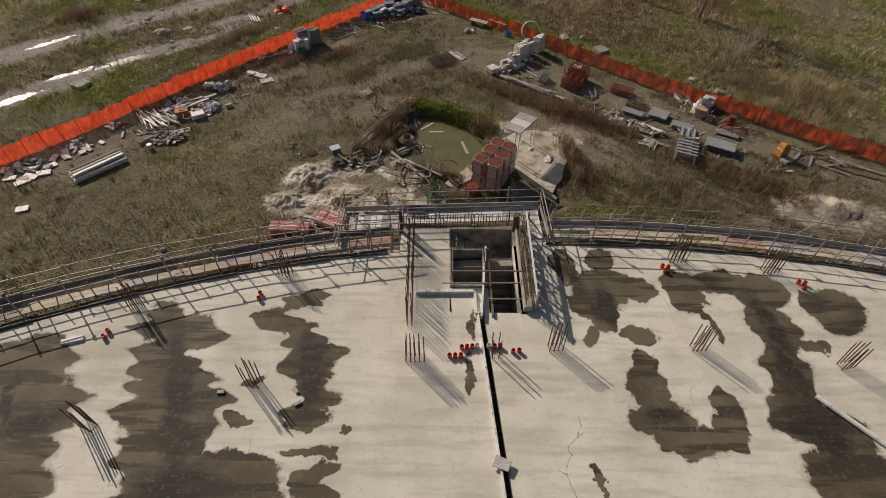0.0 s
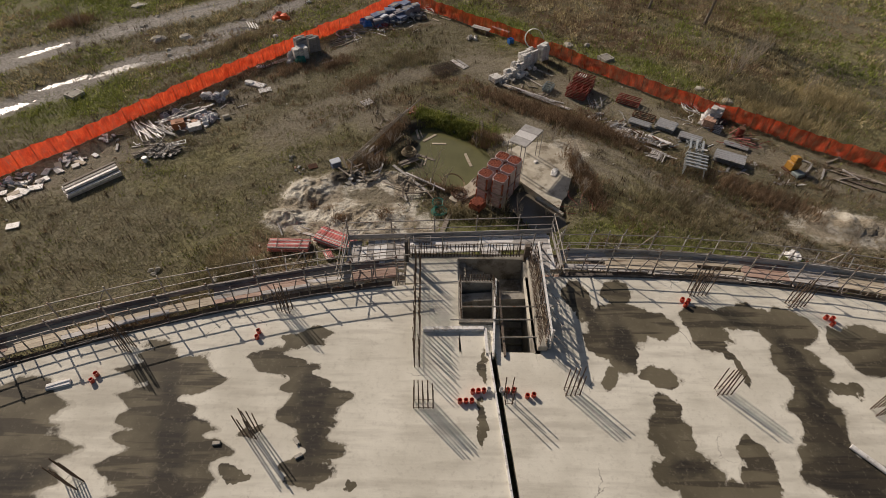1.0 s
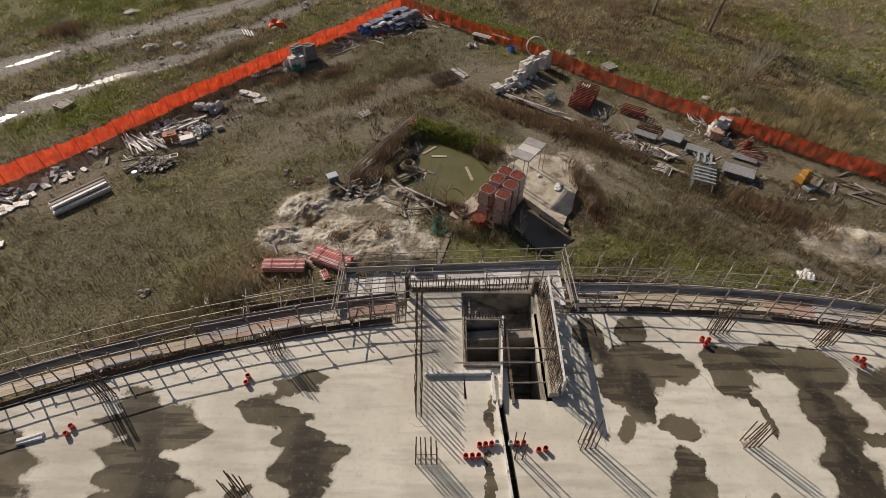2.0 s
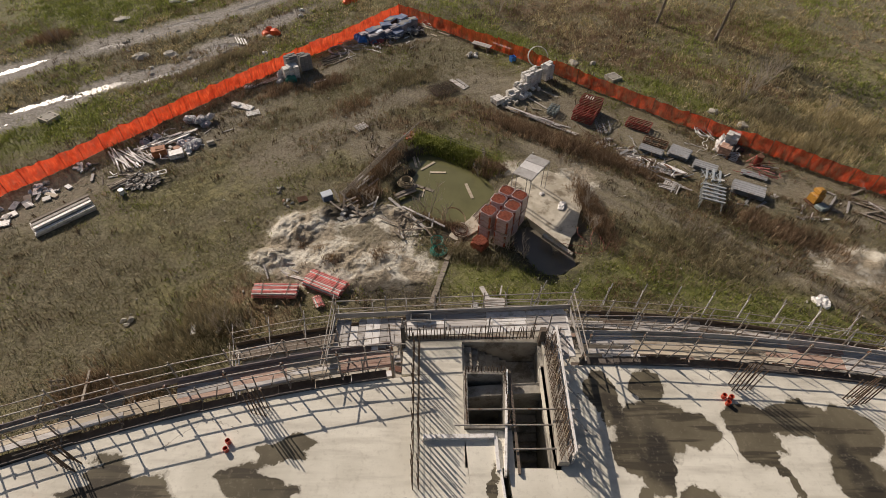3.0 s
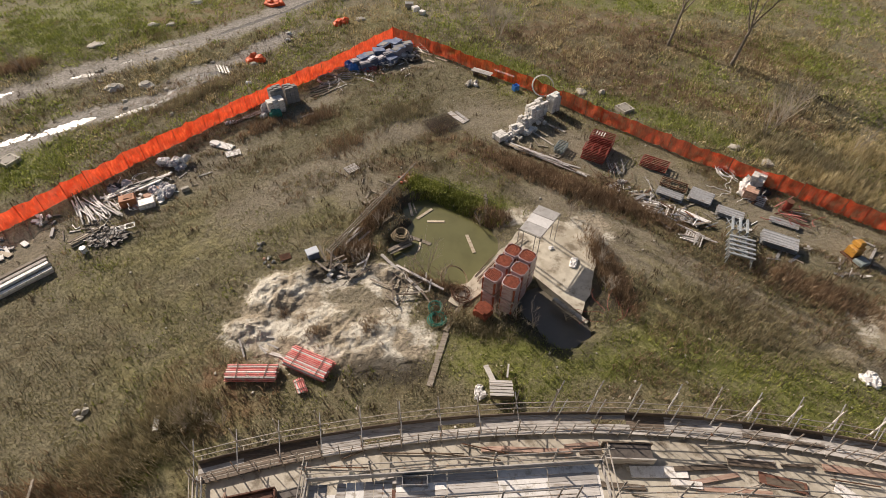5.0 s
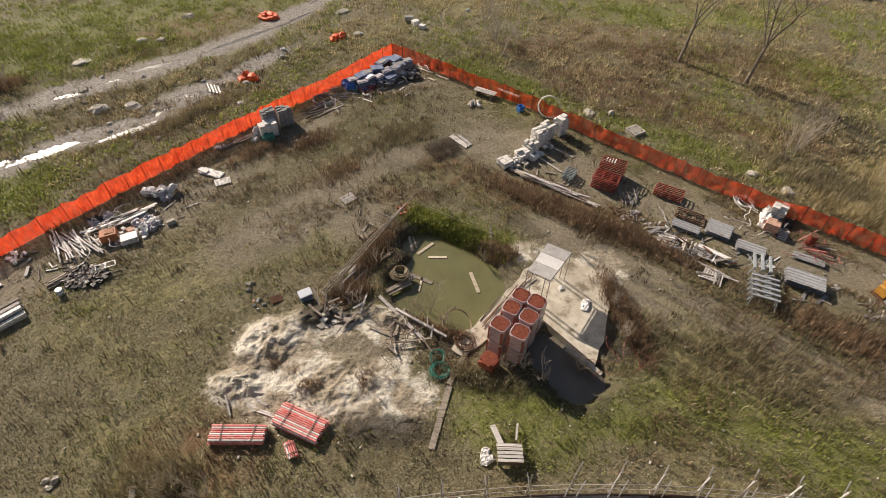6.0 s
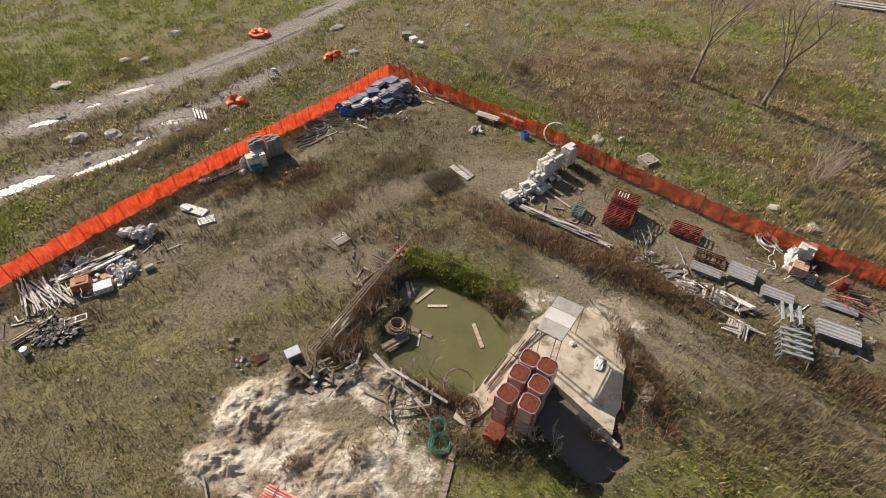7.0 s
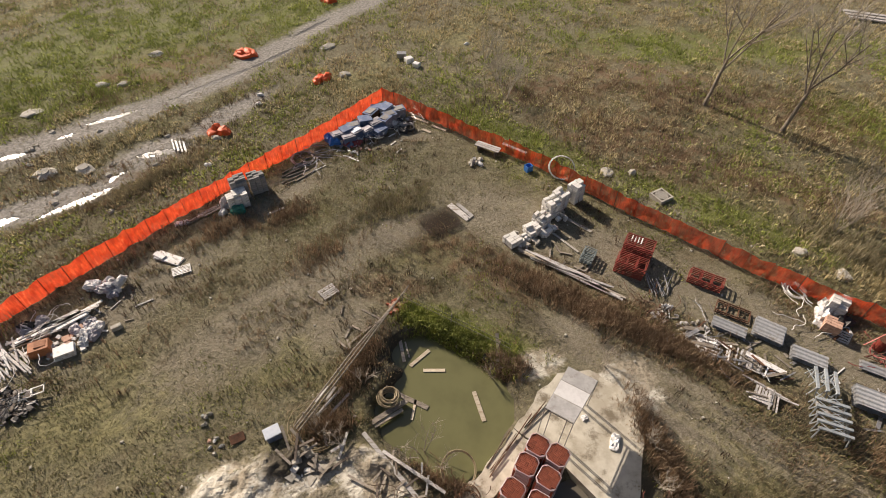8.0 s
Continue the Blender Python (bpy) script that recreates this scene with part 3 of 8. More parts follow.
xs, ys = stretched(-46, 46, 0.4, 2500), stretched(12, 100, 0.4, 2500)
nx = len(xs)
g = Shape()
g.v = [(x, y, ground_height(x, y)) for y in ys for x in xs]
g.f = [(j * nx + i, j * nx + i + 1, (j + 1) * nx + i + 1, (j + 1) * nx + i) for j in range(len(ys) - 1) for i in range(nx - 1)]
ground = solid("ground", g, mat_ground, "rough dry pasture with bare soil, puddles and weeds", "ground", kind="structure", smooth=True)


def zone(items, x, y):
    """1 deep inside any of the ellipses, 0.5 on a rim, 0 well outside."""
    best = np.full(x.shape, 9.0)
    for cx, cy, a, b, deg in items:
        c, q = math.cos(radians(deg)), math.sin(radians(deg))
        u, v = ((x - cx) * c + (y - cy) * q) / a, (-(x - cx) * q + (y - cy) * c) / b
        best = np.minimum(best, np.hypot(u, v))
    return np.clip(1.55 - best, 0, 1)


gx, gy = (np.array([v[i] for v in g.v]) for i in (0, 1))
for zone_name, items in (("green", GREEN), ("rusty", RUSTY), ("ruts", RUTS), ("bare", BARE), ("road", ROAD), ("pale", PALE), ("mud_shade", MUD_SHADE), ("wet", PUDDLES)):
    ground.data.attributes.new(zone_name, "FLOAT", "POINT").data.foreach_set("value", zone(items, gx, gy))


def spoil_height(x, y):
    """Broken crust, ridges and runnels on the dug soil; it dives under the ground at its rim."""
    edge = zone(PALE[:8] + BARE[:1], np.array([x]), np.array([y]))[0] + 0.35 * noise.noise(Vector((x * 0.9, y * 0.9, 6)))
    ridge = 1 - abs(noise.noise(Vector((x * 0.8, y * 0.8, 2))) * 2.2)
    lump = noise.noise(Vector((x * 2.0, y * 2.0, 7))) + 0.6 * noise.noise(Vector((x * 4.3, y * 4.3, 1))) + 0.5 * noise.noise(Vector((x * 8.5, y * 8.5, 3)))
    return ground_height(x, y) - 0.16 + smooth(0.25, 0.75, edge) * (0.22 + 0.035 * max(0.0, ridge) + 0.034 * lump)


sx, sy = list(np.arange(-13.4, 1.7, 0.125)), list(np.arange(29.8, 39.6, 0.125))
crust = Shape()
crust.v = [(x, y, spoil_height(x, y)) for y in sy for x in sx]
crust.f = [(j * len(sx) + i, j * len(sx) + i + 1, (j + 1) * len(sx) + i + 1, (j + 1) * len(sx) + i) for j in range(len(sy) - 1) for i in range(len(sx) - 1)]
spoil = solid("spoil_heap", crust, mat_ground, "pale broken crust of dug soil beside the pond", "soil", kind="structure")
cx_, cy_ = (np.array([v[i] for v in crust.v]) for i in (0, 1))
for zone_name, items in (("green", GREEN), ("rusty", RUSTY), ("ruts", RUTS), ("bare", BARE), ("road", ROAD), ("pale", PALE), ("mud_shade", MUD_SHADE), ("wet", PUDDLES)):
    spoil.data.attributes.new(zone_name, "FLOAT", "POINT").data.foreach_set("value", zone(items, cx_, cy_))


def pool(name, cx, cy, a, b, deg, z, material, label):
    s = Shape()
    c, q = math.cos(radians(deg)), math.sin(radians(deg))
    n = 40
    pts = [(cx + a * math.cos(t) * c - b * math.sin(t) * q, cy + a * math.cos(t) * q + b * math.sin(t) * c, z) for t in (2 * math.pi * i / n for i in range(n))]
    s.add(pts, [tuple(range(n))])
    return solid(name, s, material, label, "water", kind="structure")


pool("pond_water", 0.9, 41.8, 6.2, 5.2, 117, -0.62, mat_pond, "murky green water standing in a dug pit")
pool("sump_water", 7.9, 34.5, 3.4, 2.1, -54, -0.5, mat_sump, "dark shaded water in a sump beside the pad")


# ---- building: a round concrete shell under construction ----
CX, CY = 7.19, -35.81
EDGE = 54.05
ROOF = 11.2
TERRACE = 4.0


def at(r, deg, z):
    """A place in the plan of the round building: radius, degrees off north, height."""
    return Vector((CX + r * math.sin(radians(deg)), CY + r * math.cos(radians(deg)), z))


def rim(x, r=EDGE):
    return CY + math.sqrt(r * r - (x - CX) ** 2)


def slant(x, y):
    """The joint in the slab runs a little askew, and the pour with it."""
    return x - 0.0865 * (min(y, 15.5) - 15.5)


def roof_slab():
    s = Shape()
    cuts = sorted({*[round(-30 + 0.75 * i, 3) for i in range(106)], 1.42, 2.47, 2.66, 4.1})
    low = -14.0

    def strip(a, b, y0, y1, top=ROOF, bottom=ROOF - 0.3):
        (ya, yb) = y1 if isinstance(y1, tuple) else (y1, y1)
        steps = max(1, int((min(ya, yb) - y0) / 2.0)) if y0 < 15 else 1
        for i in range(steps):
            t0, t1 = i / steps, (i + 1) / steps
            qa0, qa1, qb0, qb1 = (y0 + (ya - y0) * t0, y0 + (ya - y0) * t1, y0 + (yb - y0) * t0, y0 + (yb - y0) * t1)
            pts = [(slant(a, qa0), qa0), (slant(b, qb0), qb0), (slant(b, qb1), qb1), (slant(a, qa1), qa1)]
            s.add([(*p, bottom) for p in pts] + [(*p, top) for p in pts], [(3, 2, 1, 0), (0, 1, 5, 4), (1, 2, 6, 5), (2, 3, 7, 6), (3, 0, 4, 7), (4, 5, 6, 7)])

    for a, b in zip(cuts, cuts[1:]):
        top = (rim(a), rim(b))
        if 2.47 <= a < 2.66:
            strip(a, b, low, 14.6, ROOF - 2.2, ROOF - 2.5)
        elif 1.42 <= a < 4.1:
            strip(a, b, low, 14.6)
        else:
            strip(a, b, low, top)
    return s


roof = solid("roof_slab", roof_slab(), mat_slab, "pale concrete roof slab with dark drying rainwater stains", "slab", kind="structure")


def curved(r0, r1, z0, z1, a0, a1, step=1.5):
    """A solid between two radii, two heights and two bearings."""
    s = Shape()
    n = max(1, int(round((a1 - a0) / step)))
    for i in range(n + 1):
        d = a0 + (a1 - a0) * i / n
        s.v += [tuple(at(r, d, z)) for r, z in ((r0, z0), (r1, z0), (r1, z1), (r0, z1))]
    for i in range(n):
        b = 4 * i
        s.f += [(b + 3, b + 7, b + 6, b + 2), (b + 2, b + 6, b + 5, b + 1), (b + 1, b + 5, b + 4, b), (b, b + 4, b + 7, b + 3)]
    s.f += [(0, 1, 2, 3), (4 * n + 3, 4 * n + 2, 4 * n + 1, 4 * n)]
    return s


solid("wall_facade", curved(53.2, 53.6, -0.3, ROOF - 0.3, -40, 40), mat_concrete, "curved bare concrete facade wall under the roof", "wall", kind="structure")
solid("terrace_slab", curved(53.6, 60.7, TERRACE - 0.3, TERRACE, -15.7, 40), mat_pale_concrete, "pale concrete terrace slab ringing the lower floor", "slab", kind="structure")
solid("wall_terrace", curved(59.6, 59.9, -0.3, TERRACE - 0.3, -16.0, 40), mat_concrete, "concrete wall that carries the terrace", "wall", kind="structure")


def edge_formwork(a0, a1):
    """Dark film-faced panels closing the gap between slab and scaffold."""
    t = thing("edge_formwork", "dark plywood edge formwork along the rim of the slab", "formwork")
    n = int((a1 - a0) / 1.3)
    for i in range(n):
        d = a0 + 1.3 * i
        part("ledge_panel", curved(54.07, 54.56 + 0.04 * (i % 3), ROOF - 0.34, ROOF - 0.3 + 0.01 * (i % 2), d, d + 1.28, 0.64), mat_film_ply, t)
        part("side_panel", curved(54.06, 54.085, ROOF - 0.29, ROOF + 0.05 + 0.03 * ((i * 7) % 3), d, d + 1.29, 0.645), mat_film_ply, t)
    return t


edge_formwork(-31.0, -8.9)
edge_formwork(-1.6, 21.5)


# ---- stair core in the roof ----
solid("core_floor", Shape().box(1.53, 1.2, 0.3, pose(2.185, 15.2, ROOF - 0.3)), mat_slab, "pale slab strip between lift shaft and joint", "slab", kind="structure")


def open_box(x0, x1, y0, y1, z0, z1, t):
    """Four walls of a shaft."""
    s = Shape()
    s.box(x1 - x0 + 2 * t, t, z1 - z0, pose((x0 + x1) / 2, y0 - t / 2, z0)).box(x1 - x0 + 2 * t, t, z1 - z0, pose((x0 + x1) / 2, y1 + t / 2, z0))
    s.box(t, y1 - y0, z1 - z0, pose(x0 - t / 2, (y0 + y1) / 2, z0)).box(t, y1 - y0, z1 - z0, pose(x1 + t / 2, (y0 + y1) / 2, z0))
    return s


solid("wall_lift_shaft", open_box(1.56, 2.78, 15.95, 17.75, 4.0, ROOF + 0.12, 0.13), mat_concrete, "raw concrete walls of the open lift shaft", "wall", kind="structure")
solid("floor_shaft", Shape().box(1.3, 1.9, 0.2, pose(2.17, 16.85, 3.8)), mat_concrete, "dark floor at the bottom of the lift shaft", "floor", kind="structure")
# paler than the other core walls, to stand in for light bounced onto it
solid("wall_core_back", Shape().box(5.4, 0.25, ROOF - 4.0, pose(1.85, 19.25, 4.0)), mat_pale_concrete, "raw concrete back wall of the stair core", "wall", kind="structure")
solid("wall_core_east", Shape().box(0.22, 4.7, ROOF - 4.0, pose(4.26, 16.9, 4.0)), mat_concrete, "raw concrete side wall of the stairwell", "wall", kind="structure")
solid("floor_stairwell", Shape().box(1.24, 5.0, 0.2, pose(3.54, 16.7, 5.2)), mat_concrete, "dark landing far down in the stairwell", "floor", kind="structure")

stairs = thing("concrete_stairs", "grey unfinished concrete stairs going down beside the lift shaft", "stairs")
# upper flight and landing: bounced light is put into the paler concrete
for i in range(7):
    part("step", Shape().box(0.29, 1.16, 0.6, pose(1.34 + 0.27 * i, 18.49, ROOF - 0.65 - 0.17 * i)), mat_pale_concrete, stairs)
part("landing", Shape().box(1.05, 1.2, 0.2, pose(3.62, 18.47, ROOF - 1.43)), mat_pale_concrete, stairs)
for i in range(10):
    part("step", Shape().box(1.0, 0.3, 0.5, pose(3.62, 17.65 - 0.28 * i, ROOF - 1.95 - 0.17 * i)), mat_concrete, stairs)


def bars(points, height, r=0.014, lean=0.05, z=ROOF):
    """Upright starter bars at the given places."""
    s = Shape()
    for x, y in points:
        h = height * rnd.uniform(0.93, 1.05)
        s.tube((x, y, z - 0.05), (x + rnd.uniform(-lean, lean), y + rnd.uniform(-lean, lean), z + h), r, 5)
    return s


def bar_row(name, p0, p1, step, height, label, rows=1, gap=0.18, lean=0.05, z=ROOF, r=0.017):
    """A row of starter bars, each its own part, with tie bars along it."""
    row = thing(name, label, "rebar", "wall starter bars")
    a, b = Vector(p0), Vector(p1)
    n = int((b - a).length / step)
    d = (b - a).normalized()
    side = Vector((-d.y, d.x))
    for k in range(rows):
        for i in range(n + 1):
            q = a + d * (i * step) + side * (k * gap)
            part("bar", bars([(q.x, q.y)], height, r, lean, z), mat_bar, row)
        for h in (0.12, 0.32):
            q0, q1 = a + side * (k * gap), b + side * (k * gap)
            part("tie_bar", Shape().tube((q0.x, q0.y, z + h), (q1.x, q1.y, z + h), 0.008, 4), mat_bar, row)
    return row


bar_row("wall_starter_bars", (0.02, 13.95), (-0.12, 18.9), 0.2, 1.25, "double row of dark steel starter bars of a wall to come", 2)
bar_row("wall_starter_bars", (-0.6, 19.22), (4.05, 19.3), 0.125, 0.75, "dense fringe of dark steel starter bars on the back wall", lean=0.07)
bar_row("wall_starter_bars", (1.5, 17.84), (2.85, 17.84), 0.11, 0.5, "short steel starter bars round the lift shaft", lean=0.03)
bar_row("wall_starter_bars", (1.5, 15.95), (1.48, 17.8), 0.13, 0.42, "short steel starter bars beside the lift shaft", lean=0.03)
bar_row("wall_starter_bars", (2.86, 15.95), (2.84, 17.8), 0.13, 0.42, "short steel starter bars along the stairwell wall", lean=0.03)

solid("core_floor", Shape().box(2.1, 1.35, 0.3, pose(0.36, 18.45, ROOF - 0.29)), mat_slab, "pale slab strip between back wall and stairs", "slab", kind="structure")
solid("wall_core_parapet", Shape().box(0.34, 4.45, 0.3, pose(4.42, 16.9, ROOF - 0.02), 0.02), mat_pale_concrete, "low pale concrete wall beside the stairwell", "wall", kind="structure")
cage = thing("reinforcement_cage", "dense steel cage of the unfinished stairwell wall", "rebar")
for row_x, top in ((4.32, 1.15), (4.54, 1.15)):
    for i in range(30):
        y = 14.75 + 0.148 * i
        part("bar", Shape().tube((row_x, y, ROOF + 0.2), (row_x + rnd.uniform(-0.05, 0.05), y + rnd.uniform(-0.09, 0.09), ROOF + top * rnd.uniform(0.93, 1.06)), 0.012, 4), mat_bar, cage)
    for i in range(5):
        part("tie_bar", Shape().tube((row_x, 14.7, ROOF + 0.4 + 0.16 * i), (row_x + 0.02, 19.05, ROOF + 0.4 + 0.16 * i), 0.009, 4), mat_bar, cage)
form = thing("wall_formwork", "pale timber boards held along the steel cage", "formwork")
part("capping", Shape().beam((4.62, 14.65, ROOF + 1.08), (4.66, 19.1, ROOF + 1.08), 0.05, 0.16), mat_white, form, "pale top board")
part("waling", Shape().beam((4.66, 14.7, ROOF + 0.45), (4.68, 19.1, ROOF + 0.45), 0.04, 0.12), mat_plank, form)
for i in range(5):
    y = 14.8 + 1.05 * i
    part("stud", Shape().box(0.07, 0.09, 1.15, pose(4.7, y, ROOF)), mat_plank, form)
    part("brace", Shape().beam((4.72, y, ROOF + 0.95), (5.35, y - 0.05, ROOF + 0.05), 0.05, 0.05), mat_plank, form)
for i in range(7):
    part("loose_panel", Shape().box(0.025, 0.3 + 0.1 * (i % 3), 0.5 + 0.15 * (i % 2), pose(4.6, 15.0 + 0.62 * i, ROOF + 0.02)), mat_warm_plank if i % 3 else mat_white, form)
solid("edge_board", Shape().beam((2.62, 14.3, ROOF + 0.1), (2.93, 17.9, ROOF + 0.12), 0.07, 0.2), mat_white, "white edge board along the stairwell opening", "board")
solid("edge_board", Shape().beam((3.06, 14.4, ROOF + 0.06), (3.02, 17.9, ROOF + 0.06), 0.08, 0.12), mat_dark_plank, "dark edge board along the stairwell opening", "board")
for y, z, x0, x1 in ((16.25, 0.5, 1.5, 5.05), (15.85, 0.22, 1.1, 4.9), (15.1, 0.2, 2.9, 5.0)):
    solid("scaffold_pole", Shape().tube((x0, y, ROOF + z), (x1, y + 0.05, ROOF + z + 0.02), 0.03, 8), mat_scaffold, "loose grey scaffold pole laid across the opening", "pole", "poles across the opening")

# the joint in the slab with its white battens
joint = thing("joint_edging", "white batten along the open joint of the roof slab", "edging")
for i in range(9):
    y1, y0 = 14.55 - 2.4 * i, 14.55 - 2.4 * (i + 1) + 0.02
    part("batten", Shape().beam((slant(2.41, y0), y0, ROOF + 0.05), (slant(2.41, y1), y1, ROOF + 0.04), 0.06, 0.1), mat_white, joint)
part("cross_batten", Shape().beam((0.1, 15.5, ROOF + 0.08), (2.35, 15.56, ROOF + 0.08), 0.13, 0.16), mat_white, joint)
part("batten", Shape().beam((2.4, 15.56, ROOF + 0.05), (2.43, 14.5, ROOF + 0.05), 0.1, 0.14), mat_white, joint)
solid("loose_board", Shape().box(0.52, 0.36, 0.05, pose(3.03, 8.8, ROOF + 0.12, 4, 0, -22), 0.01), mat_plank, "short grey board lying across the joint", "board")


def column_starters(x, y, cols, rows, gap, height, deg=0.0, label="rusty column starter bars standing out of the roof slab"):
    t = thing("column_starter_bars", label, "rebar", "column starter bars", pose(x, y, ROOF, 0, 0, deg))
    for i in range(cols):
        for j in range(rows):
            px, py = (i - (cols - 1) / 2) * gap, (j - (rows - 1) / 2) * gap * 1.6
            part("bar", bars([(px, py)], height, 0.02, 0.04, 0.0), mat_bar, t)
    s = Shape()
    w, d = (cols - 1) * gap / 2 + 0.02, (rows - 1) * gap * 0.8 + 0.02
    c = [(-w, -d, 0.09), (w, -d, 0.09), (w, d, 0.09), (-w, d, 0.09)]
    for a, b in zip(c, c[1:] + c[:1]):
        s.tube(a, b, 0.008, 4)
    part("stirrup", s, mat_bar, t)
    return t


for x, y, cols, rows, deg in ((0.2, 12.52, 5, 2, 0), (-5.25, 11.45, 4, 2, -18), (5.25, 13.05, 4, 2, 5), (10.45, 13.15, 4, 2, 5), (-10.15, 9.85, 4, 2, -22), (15.5, 12.5, 4, 2, 12),
                              (-10.45, 14.55, 4, 2, -18), (-5.2, 16.35, 4, 2, -14), (10.9, 17.45, 5, 2, 4), (14.6, 16.95, 5, 2, 8), (-15.6, 12.2, 4, 2, -25)):
    column_starters(x, y, cols, rows, 0.16, 1.3, deg)
column_starters(3.05, 12.75, 2, 2, 0.22, 1.15, 0, "four thin starter bars beside the slab joint")


def pipe_stub(x, y, material, label, group):
    s = Shape()
    n = 10
    r, q, h = 0.08, 0.064, 0.18
    ring = [(math.cos(2 * math.pi * i / n), math.sin(2 * math.pi * i / n)) for i in range(n)]
    s.v = [(c * k, d * k, z) for k, z in ((r, 0), (r, h), (q, h), (q, 0.02)) for c, d in ring]
    for lv in range(3):
        s.f += [(lv * n + i, lv * n + (i + 1) % n, (lv + 1) * n + (i + 1) % n, (lv + 1) * n + i) for i in range(n)]
    s.f.append(tuple(range(3 * n, 4 * n)))
    return solid("pipe_stub", s, material, label, "pipe stub", group, pose(x, y, ROOF))


for i in range(3):
    pipe_stub(1.42 + 0.2 * i, 12.62 + 0.01 * i, mat_cap, "short red plastic pipe stub standing out of the slab", "red pipe stubs")
    pipe_stub(1.86 + 0.19 * i, 12.98 + 0.02 * i, mat_cap, "short red plastic pipe stub standing out of the slab", "red pipe stubs")
for x, y in ((3.05, 13.04), (3.25, 13.06), (3.7, 12.84), (3.92, 12.88), (-5.95, 15.05), (-5.95, 15.3), (-11.12, 13.2), (-11.08, 13.45), (10.25, 16.8), (10.42, 17.0), (10.2, 17.05), (15.6, 16.0), (15.72, 16.25), (15.5, 16.3)):
    pipe_stub(x, y, mat_cap, "short red plastic pipe stub standing out of the slab", "red pipe stubs")
for x in (2.43, 2.86):
    pipe_stub(x - 0.02, 13.06, mat_white, "short white plastic pipe stub beside the slab joint", "white pipe stubs")
solid("drain_pipe", Shape().tube((13.85, 11.25, ROOF + 0.09), (17.2, 7.4, ROOF + 0.09), 0.085, 12), mat_white, "long white plastic drain pipe lying on the slab", "pipe", smooth=False)
solid("loose_board", Shape().box(0.75, 0.22, 0.09, pose(-12.2, 13.05, ROOF, 0, 0, 18), 0.01), mat_white, "short white board lying on the slab", "board")
for x, y, deg in ((-3.63, 10.73, 30), (-3.78, 11.2, -50), (-6.28, 11.1, 5)):
    solid("loose_brick", Shape().box(0.24, 0.12, 0.07, pose(x, y, ROOF, 0, 0, deg), 0.008), mat_stone, "pale broken brick lying on the slab", "brick", "bricks on the slab")


# ---- scaffolding round the building ----
def ring_scaffold(name, label, a0, a1, bay, r_in, r_out, deck, foot, tops, rails_in, rails_out, toe, plank_mats, seed, toe_mat):
    """Bays of standards, ledgers, boards and toe boards along an arc."""
    q = random.Random(seed)
    s = thing(name, label, "scaffold")
    n = int((a1 - a0) / bay)
    for i in range(n + 1):
        d = a0 + bay * i
        base = foot(d)
        jit = q.uniform(-0.08, 0.12)
        for r, top in ((r_in, tops[0]), (r_out, tops[1])):
            lean = q.uniform(-0.05, 0.05)
            part("standard", Shape().tube(at(r, d, base), at(r + lean, d + lean, top + jit), 0.027, 6), mat_scaffold, s)
        part("transom", Shape().tube(at(r_in - 0.15, d + 0.06, deck - 0.08), at(r_out + 0.25, d + 0.06, deck - 0.08), 0.025, 6), mat_scaffold, s)
        part("coupler", Shape().box(0.09, 0.09, 0.09, Matrix.Translation(at(r_in, d, rails_in[0] - 0.045))), mat_rust, s)
        if i == n:
            break
        e = d + bay
        for r, zs in ((r_in, rails_in), (r_out, rails_out)):
            for z in zs:
                w = 0.05
                part("ledger", Shape().tube(at(r - 0.04, d - w, z + q.uniform(-0.04, 0.04)), at(r - 0.04, e + w, z + q.uniform(-0.04, 0.04)), 0.022, 6), mat_scaffold, s)
        if i % 4 == 1:
            part("diagonal_brace", Shape().tube(at(r_out + 0.05, d, deck - 1.6), at(r_out + 0.05, e, rails_out[0]), 0.022, 6), mat_scaffold, s)
        part("guard_post", Shape().tube(at(r_in + 0.03, d + bay * 0.42, deck - 0.1), at(r_in - 0.02, d + bay * 0.44, rails_in[1] + 0.12), 0.024, 6), mat_scaffold, s)
        part("guard_brace", Shape().tube(at(r_in + 0.03, d + bay * 0.66, deck - 0.1), at(r_in - 0.02, d + bay * 0.8, rails_in[1] - 0.1), 0.02, 6), mat_scaffold, s)
        width = (r_out - r_in - 0.12) / 4
        m = q.choice(plank_mats)
        for k in range(4):
            if q.random() < 0.06:
                continue
            r = r_in + 0.06 + width * (k + 0.5)
            p0, p1 = at(r, d - 0.05, deck + q.uniform(0, 0.03)), at(r, e + q.uniform(-0.05, 0.12), deck + q.uniform(0, 0.03))
            part("plank", Shape().beam(p0, p1, width - 0.015, 0.045), q.choice((m, m, m, mat_plank)), s)
        if toe:
            h = toe * q.uniform(0.8, 1.15)
            part("toe_board", Shape().beam(at(r_out - 0.06, d, deck + h / 2), at(r_out - 0.06, e, deck + h / 2), 0.03, h), toe_mat, s)
    return s


mat_toe = plain("purple_grey_boards", (0.13, 0.105, 0.11), (0.23, 0.195, 0.2), 2.2, 0.7, spread=0.5, bump=0.004, stretch=(0.4, 3, 3), dirt=(0.3, 0.27, 0.26))
pale_mix = (mat_plank, mat_warm_plank, mat_plank, mat_pink_plank)
ring_scaffold("roof_scaffold", "steel tube scaffold with weathered plank deck round the roof edge", -31.0, -8.6, 1.86, 54.45, 55.42, ROOF + 0.0,
              lambda d: 0.0 if d < -15.7 else TERRACE, (12.6, 12.45), (12.45, 12.0), (12.3, 11.8), 0.3, (mat_warm_plank, mat_warm_plank, mat_plank, mat_pink_plank), 3, mat_toe)
